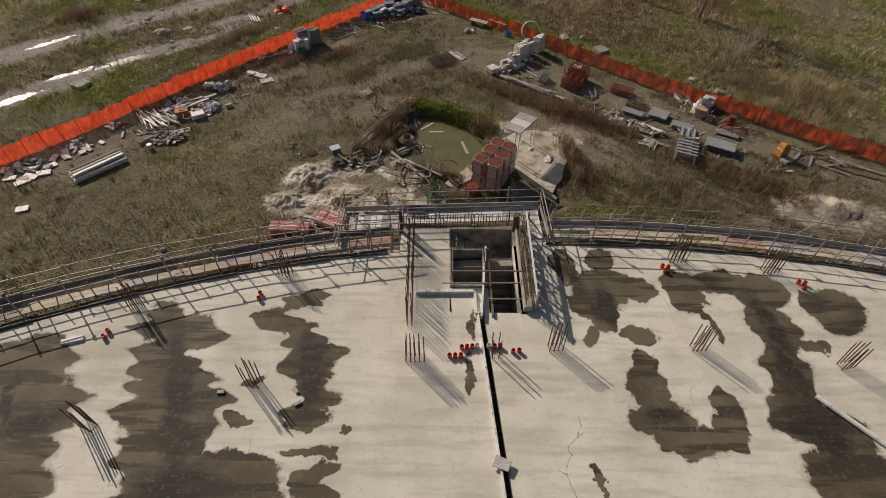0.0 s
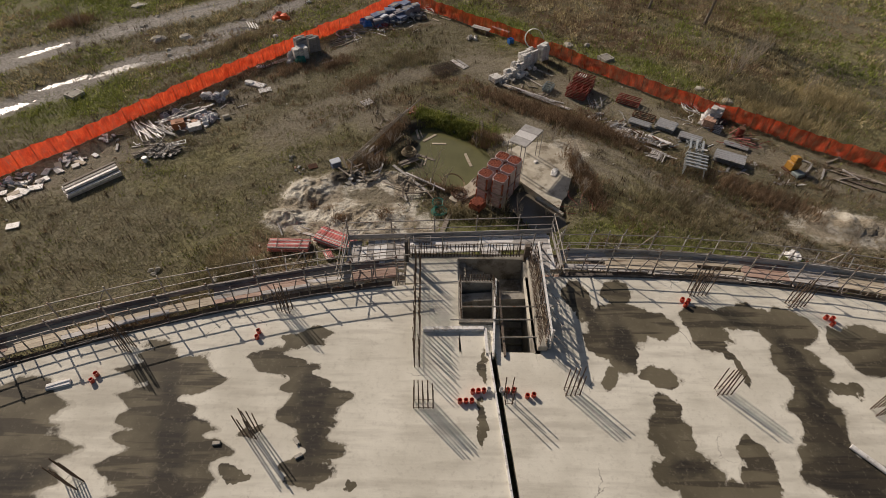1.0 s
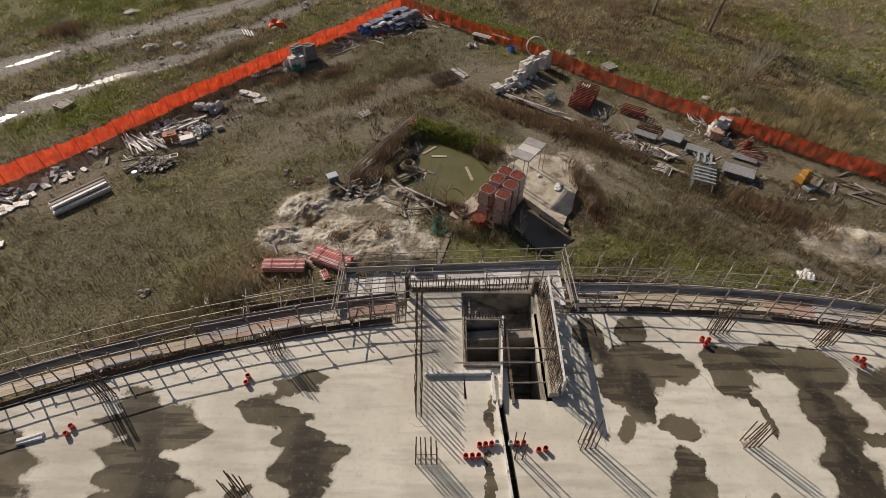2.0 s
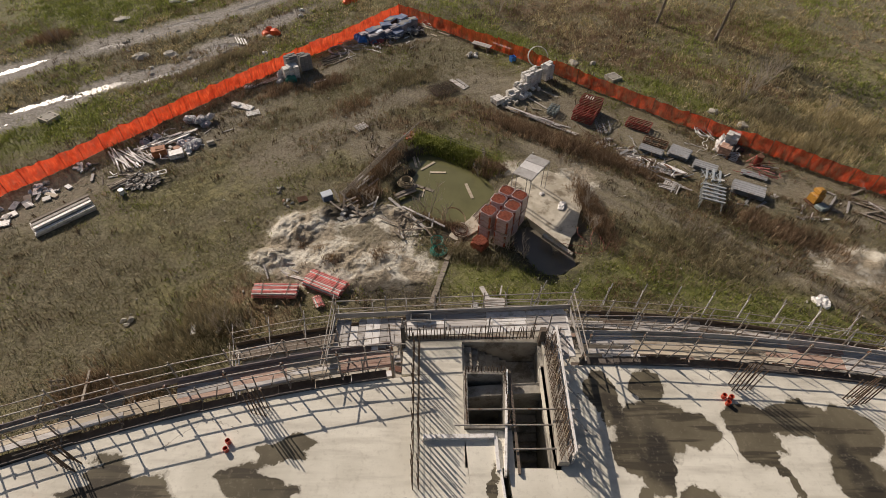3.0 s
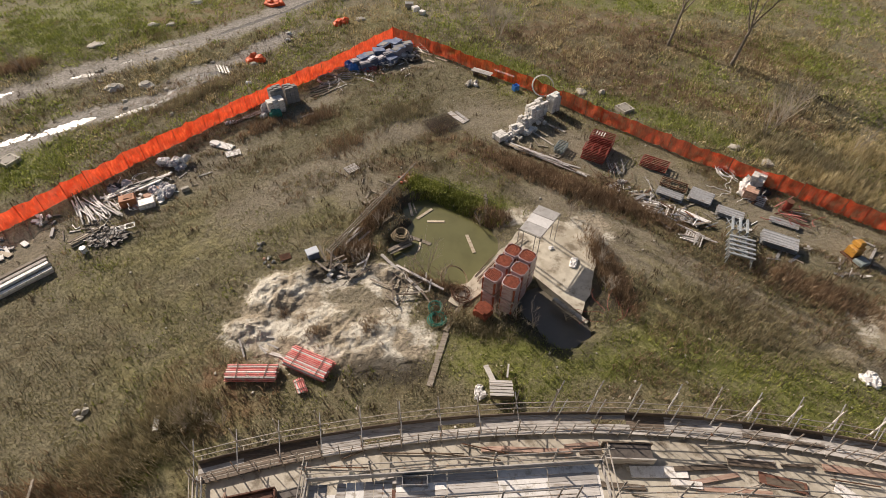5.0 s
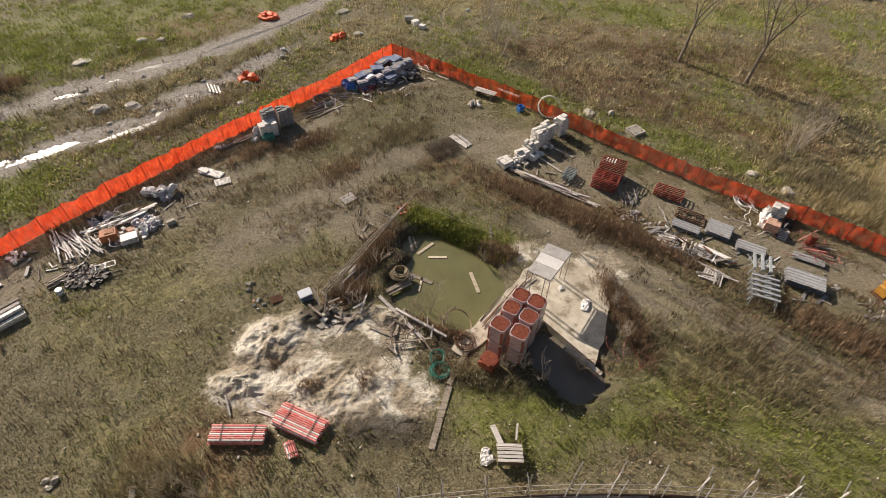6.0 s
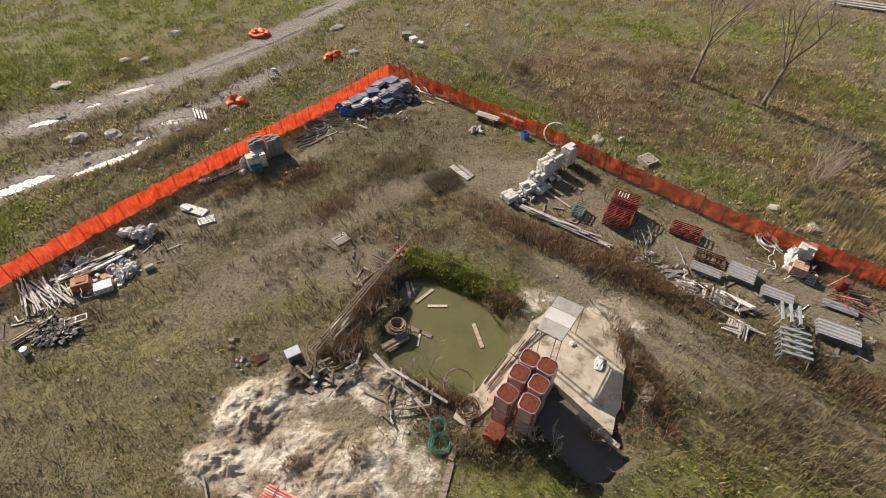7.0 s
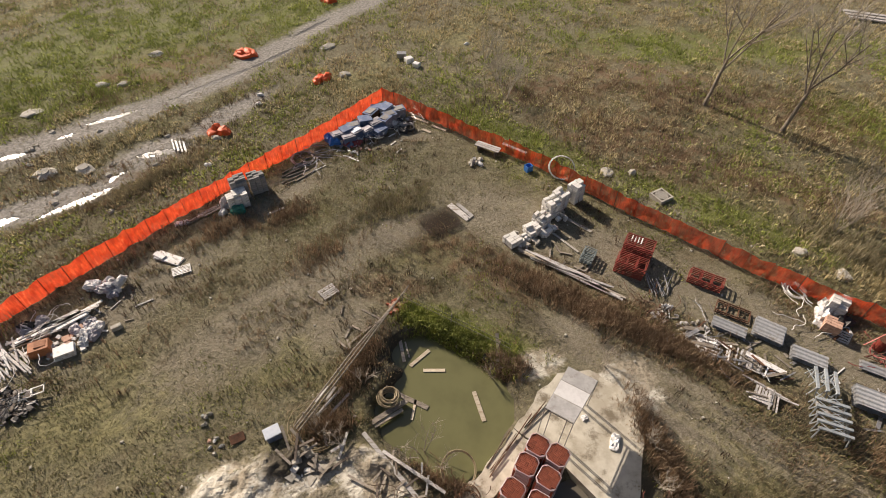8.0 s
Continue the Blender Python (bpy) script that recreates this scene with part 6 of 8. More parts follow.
# pale steel trestles nested in a row
def trestle_row(x, y, deg, count, length, gap, label):
    t = thing("trestle_row", label, "trestles", "trestle rows", on_ground(x, y, deg))
    for i in range(count):
        py = (i - (count - 1) / 2) * gap
        s = Shape()
        s.beam((-length / 2, py, 0.85), (length / 2, py, 0.85), 0.16, 0.1)
        for e in (-1, 1):
            s.beam((e * length * 0.42, py, 0.85), (e * length * 0.48, py - 0.2, 0.0), 0.06, 0.06)
            s.beam((e * length * 0.42, py, 0.85), (e * length * 0.48, py + 0.2, 0.0), 0.06, 0.06)
        part("trestle", s, mat_pale_steel, t)
        part("brace", Shape().beam((-length * 0.3, py, 0.8), (length * 0.3, py + gap * 0.9, 0.82), 0.04, 0.04), mat_pale_steel, t)
        part("brace", Shape().beam((-length * 0.1, py + gap * 0.9, 0.8), (length * 0.4, py, 0.82), 0.04, 0.04), mat_pale_steel, t)
        part("brace", Shape().beam((-length * 0.45, py + gap * 0.9, 0.8), (-length * 0.1, py, 0.82), 0.04, 0.04), mat_pale_steel, t)
    return t


trestle_row(21.75, 39.8, -22, 5, 1.7, 0.46, "row of pale grey steel trestles nested together")
trestle_row(22.45, 42.0, 68, 3, 1.5, 0.5, "pale grey steel trestles standing on end to end")

# pallets of blocks under torn white wrapping by the net
holed = Shape().box(0.5, 0.2, 0.25, None, 0.012)
for e in (-0.13, 0.13):
    holed.box(0.17, 0.1, 0.004, pose(e, 0, 0.2505))
block_stack(26.1, 47.5, -38, 2, 5, 4, "stack of white hollow blocks near the net", holed.mesh("block", mat_white_block), 0.3, (0.51, 0.22, 0.26), wild=0.02)
for x, y, w, h in ((25.0, 47.0, 1.2, 0.75), (24.7, 46.5, 0.9, 0.5), (25.5, 47.6, 0.9, 0.9), (25.6, 46.6, 0.8, 0.4)):
    sack(x, y, rnd.uniform(0, 180), w, w * 0.7, h, mat_rag, "torn white plastic wrapping over blocks", category="wrapping", group="torn wrapping")
sack(26.2, 46.5, 20, 1.3, 0.9, 0.55, mat_black, "black plastic sheet over a heap", category="tarpaulin")
wood_pallet(25.35, 45.45, -35, "grey wooden pallet leaning on reddish blocks", 1.2, 0.9, mat_plank, 0.1, 38)
block_stack(25.0, 46.0, -35, 3, 4, 3, "pallet of ribbed reddish grey blocks", Shape().box(0.3, 0.2, 0.24, None, 0.01).mesh("block", mat_pinkbrick), 0.2, (0.31, 0.21, 0.25))
coil(24.3, 49.0, 0.1, 0.62, 3, 0.04, mat_white, "loops of white hose on bare ground", (3, 4), 0.05, 0.16)
for i, (x, y) in enumerate(((27.3, 44.6),)):
    drum = thing("red_drum", "rusty red steel drum beside the net", "drum", "red drums", on_ground(x, y, 30 * i))
    part("body", Shape().tube((0, 0, 0), (0, 0, 0.86), 0.29, 14), mat_red, drum)
    part("hoop", Shape().tube((0, 0, 0.55), (0, 0, 0.58), 0.302, 14), mat_red, drum)
    part("rim", Shape().tube((0, 0, 0.86), (0, 0, 0.89), 0.3, 14), mat_rust, drum)
for i in range(10):
    x, y, a = 27.0 + rnd.uniform(-1.0, 1.2), 43.8 + rnd.uniform(-1.2, 1.0), rnd.uniform(-1.0, 0.6)
    solid("steel_tube", Shape().tube((x, y, 0.2), (x + 1.3 * math.cos(a), y + 1.3 * math.sin(a), 0.5 + rnd.uniform(-0.2, 0.5)), 0.03, 6), rnd.choice((mat_pink, mat_white, mat_rust)), "loose pole in the scrap by the net", "tube", "scrap poles")
yellow = thing("yellow_hopper", "small yellow and grey machine in tall weeds", "machine", m=on_ground(29.9, 39.9, 20))
part("body", Shape().box(0.9, 0.7, 0.7, pose(0, 0, 0.25), 0.08), mat_yellow, yellow)
part("hood", Shape().box(0.7, 0.6, 0.35, pose(0.1, 0.1, 0.95, 0, 12), 0.1), mat_yellow, yellow)
part("tray", Shape().box(0.8, 0.7, 0.3, pose(-0.1, -0.85, 0.1), 0.04), mat_grey_green, yellow)
part("frame", Shape().box(1.0, 1.6, 0.12, pose(0, -0.3, 0)), mat_rust, yellow)
for i in range(8):
    x, y, a = 31.5 + rnd.uniform(-1.5, 4.0), 40.0 + rnd.uniform(-1.5, 1.2), rnd.uniform(0, 3)
    board(x, y, x + 1.5 * math.cos(a), y + 1.5 * math.sin(a), 0.16, 0.06, None, rnd.choice((mat_plank, mat_rot)), "grey board lying in dry weeds", "boards by the net", 0.1)
for i in range(10):
    x, y = 34 + rnd.uniform(-2, 4), 40.2 + rnd.uniform(-1.8, 1.0) - 0.6 * 1
    board(x, y, x + 1.8, y - 1.1 + rnd.uniform(-0.3, 0.3), 0.18, 0.07, None, rnd.choice((mat_rot, mat_dark_plank)), "dark plank in a pile by the net", "dark planks by the net")
for i in range(5):
    sack(25.4 + 0.6 * rnd.random(), 29.7 + 0.5 * rnd.random(), rnd.uniform(0, 180), 0.8, 0.55, 0.3, mat_rag, "crumpled white plastic bag in the grass", group="white bags")


# ---- along the western net ----
grey_mesh = Shape().box(0.39, 0.19, 0.18, None, 0.01)
for e in (-0.09, 0.09):
    grey_mesh.box(0.13, 0.11, 0.006, pose(e, 0, 0.1805))
grey_mesh = grey_mesh.mesh("block", mat_grey_block)
block_stack(-13.2, 59.3, 30, 3, 5, 8, "tall pallet of grey hollow concrete blocks", grey_mesh, 0.3, (0.4, 0.2, 0.19))
block_stack(-14.4, 58.6, 30, 3, 5, 9, "tall pallet of grey hollow concrete blocks", grey_mesh, 0.4, (0.4, 0.2, 0.19))
block_stack(-14.3, 57.5, 30, 3, 4, 5, "pallet of pale dusty blocks", None, 0.3)
sack(-15.2, 57.6, 30, 1.2, 0.9, 1.0, mat_rag, "big white builder's bag half covered", group="builder bags")
sack(-14.2, 56.7, 25, 1.1, 0.6, 0.8, mat_green, "green plastic sheet over a bag", category="tarpaulin")
sack(-15.3, 56.6, 70, 0.7, 0.5, 0.45, mat_rag, "torn white plastic bag on the ground", group="builder bags")
board(-12.0, 56.5, -10.9, 57.25, 0.16, 0.08, None, mat_plank, "pale squared timber in shadow", "timbers by the blocks")
for i in range(12):
    t = rnd.uniform(0, 1)
    x, y = -18.2 + 2.6 * t, 55.4 + 2.4 * t
    board(x + rnd.uniform(-0.4, 0.4), y + rnd.uniform(-0.5, 0.2), x + 1.6, y + 1.3 + rnd.uniform(-0.5, 0.3), 0.08, 0.06, None, rnd.choice((mat_rot, mat_plank)), "thin pole lying along the net", "poles along the net")
sack(-18.0, 55.5, 20, 1.0, 0.4, 0.25, mat_rag, "pale rolled sheet beside the net", category="sheet")
for i in range(10):
    x, y, a = -11.2 + rnd.uniform(-0.8, 1.2), 60.6 + rnd.uniform(-1.0, 1.4), 0.75 + rnd.uniform(-0.2, 0.2)
    board(x, y, x + 1.9 * math.cos(a), y + 1.9 * math.sin(a), 0.1, 0.06, None, rnd.choice((mat_plank, mat_rot, mat_dark_plank)), "grey lath beside the block pallets", "laths by the blocks")
coil(-10.4, 63.2, 0.1, 0.95, 4, 0.03, mat_galv, "grey coil of hose by the net", (3, 3), 0.03, 0.15)
coil(-9.0, 64.3, 0.1, 0.8, 4, 0.03, mat_rubber, "tangled hose by the net", (6, 3), 0.04, 0.2)

# bins, boxes and bags in the corner
k_boxes = ((-7.9, 65.7, 0.9), (-7.2, 66.4, 1.0), (-6.6, 67.0, 0.95), (-6.2, 66.2, 0.9), (-5.7, 67.8, 1.05), (-5.2, 68.9, 1.1), (-4.7, 67.6, 0.9), (-4.0, 70.0, 1.0), (-3.6, 68.9, 0.85), (-6.9, 65.5, 0.8), (-4.7, 70.0, 0.9), (-2.8, 69.8, 0.8),
           (-5.4, 66.6, 0.75), (-4.4, 66.9, 0.7), (-3.9, 68.0, 0.95))
for i, (x, y, h) in enumerate(k_boxes):
    t = thing("storage_tub", "slate blue plastic tub with a pale lid", "tub", "tubs in the corner", on_ground(x, y, 40 + rnd.uniform(-25, 25), 0.0, rnd.uniform(-4, 4), rnd.uniform(-4, 4)))
    w = rnd.uniform(0.95, 1.25)
    s = Shape()
    s.add([(-w * 0.45, -w * 0.36, 0), (w * 0.45, -w * 0.36, 0), (w * 0.45, w * 0.36, 0), (-w * 0.45, w * 0.36, 0), (-w / 2, -w * 0.4, h), (w / 2, -w * 0.4, h), (w / 2, w * 0.4, h), (-w / 2, w * 0.4, h)],
          [(3, 2, 1, 0), (0, 1, 5, 4), (1, 2, 6, 5), (2, 3, 7, 6), (3, 0, 4, 7), (4, 5, 6, 7)])
    part("body", s, mat_rust if i in (5, 10) else mat_rag if i == 7 else (mat_navy, mat_navy, mat_lilac)[i % 3], t)
    part("rim", Shape().box(w + 0.05, w * 0.8 + 0.05, 0.06, pose(0, 0, h - 0.045), 0.01), (mat_lilac, mat_navy, mat_navy)[i % 3], t)
    if i % 3 != 1:
        part("lid", Shape().box(w * 0.8, w * 0.55, 0.05, pose(rnd.uniform(-0.1, 0.1), 0, h, rnd.uniform(-6, 6), rnd.uniform(-6, 6))), mat_lid if i == 3 else (mat_lilac, mat_warm_plank, mat_grey_block)[i % 3], t, "loose board on top")
for x, y, w in ((-8.5, 65.9, 1.0), (-8.1, 65.3, 0.9)):
    sack(x, y, rnd.uniform(0, 90), w, w * 0.8, 0.95, mat_blue, "bright blue plastic sack in the corner", category="sack", group="blue sacks")
for i in range(7):
    sack(-6.5 + rnd.uniform(-1.2, 0.8), 65.4 + rnd.uniform(-0.5, 0.6), rnd.uniform(0, 180), 0.9, 0.6, 0.5, (mat_redcloth, mat_rag, mat_navy)[i % 3], "crumpled sack at the foot of the tubs", group="corner sacks")
for i in range(8):
    sack(-3.4 + rnd.uniform(-1.6, 1.2), 67.6 + rnd.uniform(-0.9, 1.2), rnd.uniform(0, 180), 0.8, 0.6, 0.45, (mat_rag, mat_grey_block, mat_black)[i % 3], "grey crumpled sack in the corner heap", group="corner sacks")
heap("scrap_piece", -3.0, 68.8, 1.5, 60, (0.4, 0.2, 0.15), (mat_grey_block, mat_rag, mat_black, mat_galv), "small grey scrap piece in the corner heap", "scrap", "corner scrap", None, True)
heap("scrap_piece", -6.4, 65.2, 1.9, 50, (0.35, 0.18, 0.12), (mat_rag, mat_pinkbrick, mat_rot, mat_galv), "small pale scrap piece in the corner heap", "scrap", "corner scrap", None, True)
tyre = Shape()
for k in range(3):
    tyre.ring((0, 0, 0.08 + 0.07 * k), 0.38 + (0.03 if k == 1 else 0), 0.07, None, 18, 6)
solid("old_tyre", tyre, mat_black, "old black tyre lying by the heap", "tyre", m=on_ground(-1.7, 67.6))
for x0, y0, x1, y1 in ((-1.7, 69.6, -0.1, 68.6), (-1.9, 70.2, -0.4, 69.3), (0.2, 68.2, 1.5, 67.4), (-0.6, 67.6, 0.1, 67.1)):
    board(x0, y0, x1, y1, 0.25, 0.06, None, mat_warm_plank, "pale board beside the corner heap", "corner boards")

# boards, bin and mesh near the eastern net
bench = thing("plank_bench", "grey planks on low supports by the net", "bench", m=on_ground(5.0, 64.4, -30))
for k in range(3):
    part("plank", Shape().box(2.2, 0.22, 0.05, pose(0, (k - 1) * 0.25, 0.5)), mat_plank, bench)
for e in (-0.8, 0.8):
    part("support", Shape().box(0.1, 0.7, 0.5, pose(e, 0, 0)), mat_rot, bench)
board(6.3, 65.0, 8.2, 63.6, 0.3, 0.05, 0.35, mat_white, "pale plank leaning on the net", "boards at the net")
blue_bin = thing("blue_crate", "bright blue plastic crate by the net", "crate", m=on_ground(8.15, 61.8, 30))
part("body", open_box(-0.24, 0.24, -0.2, 0.2, 0, 0.55, 0.04), mat_blue, blue_bin)
part("base", Shape().box(0.5, 0.42, 0.04), mat_blue, blue_bin)
heap("rubble_stone", 3.9, 62.9, 0.7, 9, (0.5, 0.35, 0.3), (mat_stone, mat_rag), "pale lump in a small heap", "rubble", "rubble by the bench")
grate = thing("steel_mesh_sheet", "rusty steel mesh sheet lying in the grass", "steel mesh", m=on_ground(0.9, 55.5, 30, 0.08))
for i in range(25):
    part("wire", Shape().tube((-1.3 + 0.108 * i, -1.05, 0.05 + rnd.uniform(0, 0.2)), (-1.3 + 0.108 * i + rnd.uniform(-0.05, 0.05), 1.05, 0.08 + rnd.uniform(0, 0.1)), 0.017, 4), mat_bar, grate)
for i in range(20):
    part("wire", Shape().tube((-1.35, -1.02 + 0.108 * i, 0.14), (1.35, -1.02 + 0.108 * i, 0.08 + rnd.uniform(0, 0.2)), 0.017, 4), mat_bar, grate)
board(1.6, 57.5, 3.0, 55.9, 0.5, 0.06, None, mat_plank, "wide grey board lying in the grass", "boards in the grass")
board(2.2, 57.6, 3.3, 56.2, 0.3, 0.06, None, mat_plank, "wide grey board lying in the grass", "boards in the grass")

# white sheet, bags and rubbish
solid("white_sheet", Shape().box(2.0, 0.75, 0.12, pose(0, 0, 0.05, 0, 2), 0.02), mat_white, "white insulation panel lying in dry weeds", "panel", m=on_ground(-17.75, 52.0, -20))
solid("white_sheet", Shape().box(0.9, 0.4, 0.1, pose(0, 0, 0.17, 3, 2), 0.02), mat_white, "white insulation offcut on the panel", "panel", m=on_ground(-18.4, 52.15, -28))
for i in range(9):
    sack(-21.0 + rnd.uniform(-1.1, 1.1), 49.3 + rnd.uniform(-0.5, 0.6), rnd.uniform(0, 180), 0.95, 0.6, 0.4, (mat_rag, mat_lilac, mat_rag)[i % 3], "dusty grey sack in a pile by the net", None if i < 5 else gz(-21, 49.3) + 0.3, group="sacks by the net")
for i in range(34):
    t = rnd.random()
    x, y = -23.8 + 2.4 * t + rnd.uniform(-0.3, 0.3), 45.6 + 1.7 * t + rnd.uniform(-0.5, 0.5)
    a = 0.7 + rnd.uniform(-0.15, 0.15)
    n = rnd.uniform(1.2, 2.6)
    board(x - n / 2 * math.cos(a), y - n / 2 * math.sin(a), x + n / 2 * math.cos(a), y + n / 2 * math.sin(a), 0.18, 0.06, 0.05 + 0.04 * (i % 6), rnd.choice((mat_plank, mat_rot, mat_white)), "grey plank in the rubbish pile", "rubbish planks")
for i in range(30):
    x, y = -26.6 + rnd.uniform(-0.7, 2.4), 44.9 + rnd.uniform(-1.0, 0.6)
    a = -0.75 + rnd.uniform(-0.25, 0.25)
    solid("grey_pipe", Shape().tube((x, y, 0.08 + 0.04 * (i % 4)), (x + 2.2 * math.cos(a), y + 2.2 * math.sin(a), 0.1 + 0.05 * (i % 4)), 0.06, 7), rnd.choice((mat_galv, mat_rag, mat_plank)), "grey plastic pipe in a fanned pile", "pipe", "fanned pipes")
box_b = thing("rusty_crate", "orange brown crate in the rubbish pile", "crate", m=on_ground(-22.75, 44.65, 25))
part("body", Shape().box(1.1, 0.8, 0.65, None, 0.03), mat_orange_box, box_b)
part("lid", Shape().box(0.6, 0.45, 0.06, pose(0.1, 0.05, 0.65, 5, 5)), mat_orange_box, box_b)
box_w = thing("white_board_stack", "stack of white boards in the rubbish pile", "boards", m=on_ground(-21.3, 44.5, 25))
for k in range(4):
    part("board", Shape().box(1.1, 0.75, 0.1, pose(rnd.uniform(-0.05, 0.05), 0, 0.11 * k, 0, 0, rnd.uniform(-3, 3)), 0.01), mat_white, box_w)
for i in range(8):
    sack(-20.7 + rnd.uniform(-0.9, 0.6), 45.9 + rnd.uniform(-0.6, 0.8), rnd.uniform(0, 180), 0.85, 0.6, 0.45, (mat_rag, mat_lilac, mat_white)[i % 3], "pale plastic sack in the rubbish pile", group="rubbish sacks")
for i in range(4):
    sack(-24.2 + rnd.uniform(-0.4, 0.5), 46.3 + rnd.uniform(-0.4, 0.4), rnd.uniform(0, 180), 0.8, 0.6, 0.6, (mat_lilac, mat_black)[i % 2], "dark sack in the rubbish pile", group="rubbish sacks")
heap("scrap_piece", -22.9, 41.1, 1.35, 110, (0.42, 0.22, 0.16), (mat_black, mat_dark_plank, mat_black, mat_film_ply), "black charred scrap piece in a heap", "scrap", "charred scrap", None, True)
tangle(-22.9, 41.2, 0.5, 14, 0.02, mat_black, "black tangle of burnt wire on the charred heap", 0.25)
tangle(-22.6, 41.0, 0.5, 6, 0.018, mat_galv, "grey wire tangled in the charred heap", 0.35)
for i in range(7):
    o = 0.14 * (i % 4)
    board(-25.2 + o, 40.35 - o, -23.75 + o + rnd.uniform(-0.2, 0.2), 41.9 - o, 0.12, 0.07, 0.02 + 0.1 * (i // 4), (mat_rot, mat_dark_plank, mat_warm_plank)[i % 3], "squared timber in a small bundle", "timber bundle by the rubbish")
solid("paint_can", Shape().tube((0, 0, 0), (0, 0, 0.42), 0.2, 14).tube((0, 0, 0.42), (0, 0, 0.45), 0.215, 14), mat_lid, "pale dented can beside the charred heap", "can", m=on_ground(-23.8, 39.6))
wood_pallet(16.5, 45.3, -30, "broken pale pallet in the scrap strip", 1.3, 0.9, mat_plank, 0.08, 6)
wood_pallet(19.0, 41.5, 55, "broken pale pallet in the scrap strip", 1.2, 1.0, mat_plank, 0.1, -6)
heap("scrap_piece", 15.0, 47.3, 0.9, 26, (0.4, 0.14, 0.1), (mat_rot, mat_rust, mat_galv, mat_plank), "small rusty scrap piece in the strip", "scrap", "strip scrap", None, True)
tangle(14.6, 47.5, 0.6, 12, 0.02, mat_rust, "tangle of rusty wire in the scrap strip")
heap("scrap_piece", 25.6, 45.9, 0.8, 18, (0.45, 0.2, 0.15), (mat_black, mat_rust, mat_rag, mat_pinkbrick), "small scrap piece beside the machine", "scrap", "machine scrap", None, True)
heap("scrap_piece", -22.2, 45.7, 2.0, 70, (0.4, 0.25, 0.15), (mat_rag, mat_plank, mat_pinkbrick, mat_white), "small pale scrap piece in the rubbish pile", "scrap", "rubbish scrap", None, True)
for x, y in ((-22.0, 41.6), (-21.5, 41.9)):
    solid("window_frame", open_box(-0.28, 0.28, -0.2, 0.2, 0.1, 0.16, 0.06), mat_white, "small white frame on the charred heap", "frame", "white frames", m=on_ground(x, y, 25, 0.3))
solid("hollow_block", Shape().box(0.6, 0.3, 0.3, None, 0.02).box(0.16, 0.16, 0.01, pose(-0.15, 0, 0.301)).box(0.16, 0.16, 0.01, pose(0.15, 0, 0.301)), mat_stone, "single pale hollow block in the grass", "block", m=on_ground(-19.05, 46.3, 35))
heap("loose_stone", -11.9, 40.3, 0.5, 6, (0.3, 0.2, 0.15), (mat_white, mat_stone), "small pale stone in the grass", "stone", "stones in the grass")
heap("loose_stone", -11.0, 38.8, 0.6, 7, (0.28, 0.18, 0.14), (mat_pinkbrick, mat_stone, mat_white), "small pale stone in the grass", "stone", "stones in the grass")
solid("rusty_plate", Shape().box(0.75, 0.5, 0.05, pose(0, 0, 0.1, 14, 8), 0.01), mat_rust, "rusty steel plate leaning in the grass", "plate", m=on_ground(-9.9, 39.2, 30))
for i in range(11):
    o = rnd.uniform(-0.05, 0.05)
    k, l = i % 4, i // 4
    solid("timber_beam", Shape().beam((-28.75 + 0.27 * k + 0.1 * l, 35.75 - 0.3 * k, 0.12 + 0.2 * l), (-25.85 + 0.27 * k + o, 38.75 - 0.3 * k + o, 0.12 + 0.2 * l), 0.24, 0.18), (mat_plank, mat_white, mat_rot)[i % 3], "long squared timber beam in a stack", "beam", "stack of beams")
for row in ((-31.2, 36.6, -30.6, 37.3), (-31.5, 35.8, -30.5, 36.2), (-32.4, 34.4, -31.6, 35.2), (-30.8, 31.6, -30.0, 31.9), (-30.7, 40.6, -30.2, 39.3), (-32.3, 35.6, -31.2, 35.4)):
    board(*row, w=0.6, h=0.09, material=mat_white, label="short wide pale board lying in the grass", group="pale boards in the grass")
for i in range(22):
    t = rnd.random()
    x, y, a = -34.0 + 6.5 * t + rnd.uniform(-0.8, 1.2), 34.8 + 6.2 * t + rnd.uniform(-1.0, 0.6), rnd.uniform(0, 3.1)
    n = rnd.uniform(0.4, 1.1)
    board(x, y, x + n * math.cos(a), y + n * math.sin(a), rnd.choice((0.2, 0.35, 0.5)), 0.08, None, rnd.choice((mat_white, mat_warm_plank, mat_plank, mat_white_block)), "short pale slab strewn beside the net", "pale slabs by the net", rnd.uniform(0, 0.1))
heap("rubble_stone", -33.0, 36.9, 1.3, 14, (0.7, 0.4, 0.2), (mat_stone, mat_rag, mat_plank), "pale lump of rubble by the net", "rubble", "western rubble")
heap("rubble_stone", -30.3, 40.0, 1.0, 10, (0.55, 0.35, 0.2), (mat_stone, mat_rag), "pale lump of rubble by the net", "rubble", "western rubble")
heap("scrap_piece", -28.0, 42.8, 1.0, 12, (0.5, 0.2, 0.12), (mat_plank, mat_rag, mat_rot), "grey scrap piece by the net", "scrap", "western scrap", None, True)
heap("rubble_stone", -17.0, 22.5, 0.9, 16, (0.6, 0.45, 0.22), (mat_stone, mat_rag, mat_white_block), "pale lump of rubble in tall weeds", "rubble", "rubble in the weeds")
heap("rubble_stone", -18.6, 27.7, 0.35, 4, (0.4, 0.3, 0.15), (mat_stone,), "pale lump of rubble in tall weeds", "rubble", "rubble in the weeds")
board(-19.2, 24.1, -18.4, 21.3, 0.12, 0.08, 0.25, mat_rot, "long grey stake lying over tall weeds", "boards in the weeds", 0.25)
lattice = thing("timber_lattice", "grey timber lattice frame leaning in tall weeds", "frame", m=on_ground(-20.5, 23.0, 8, 0.15, 48))
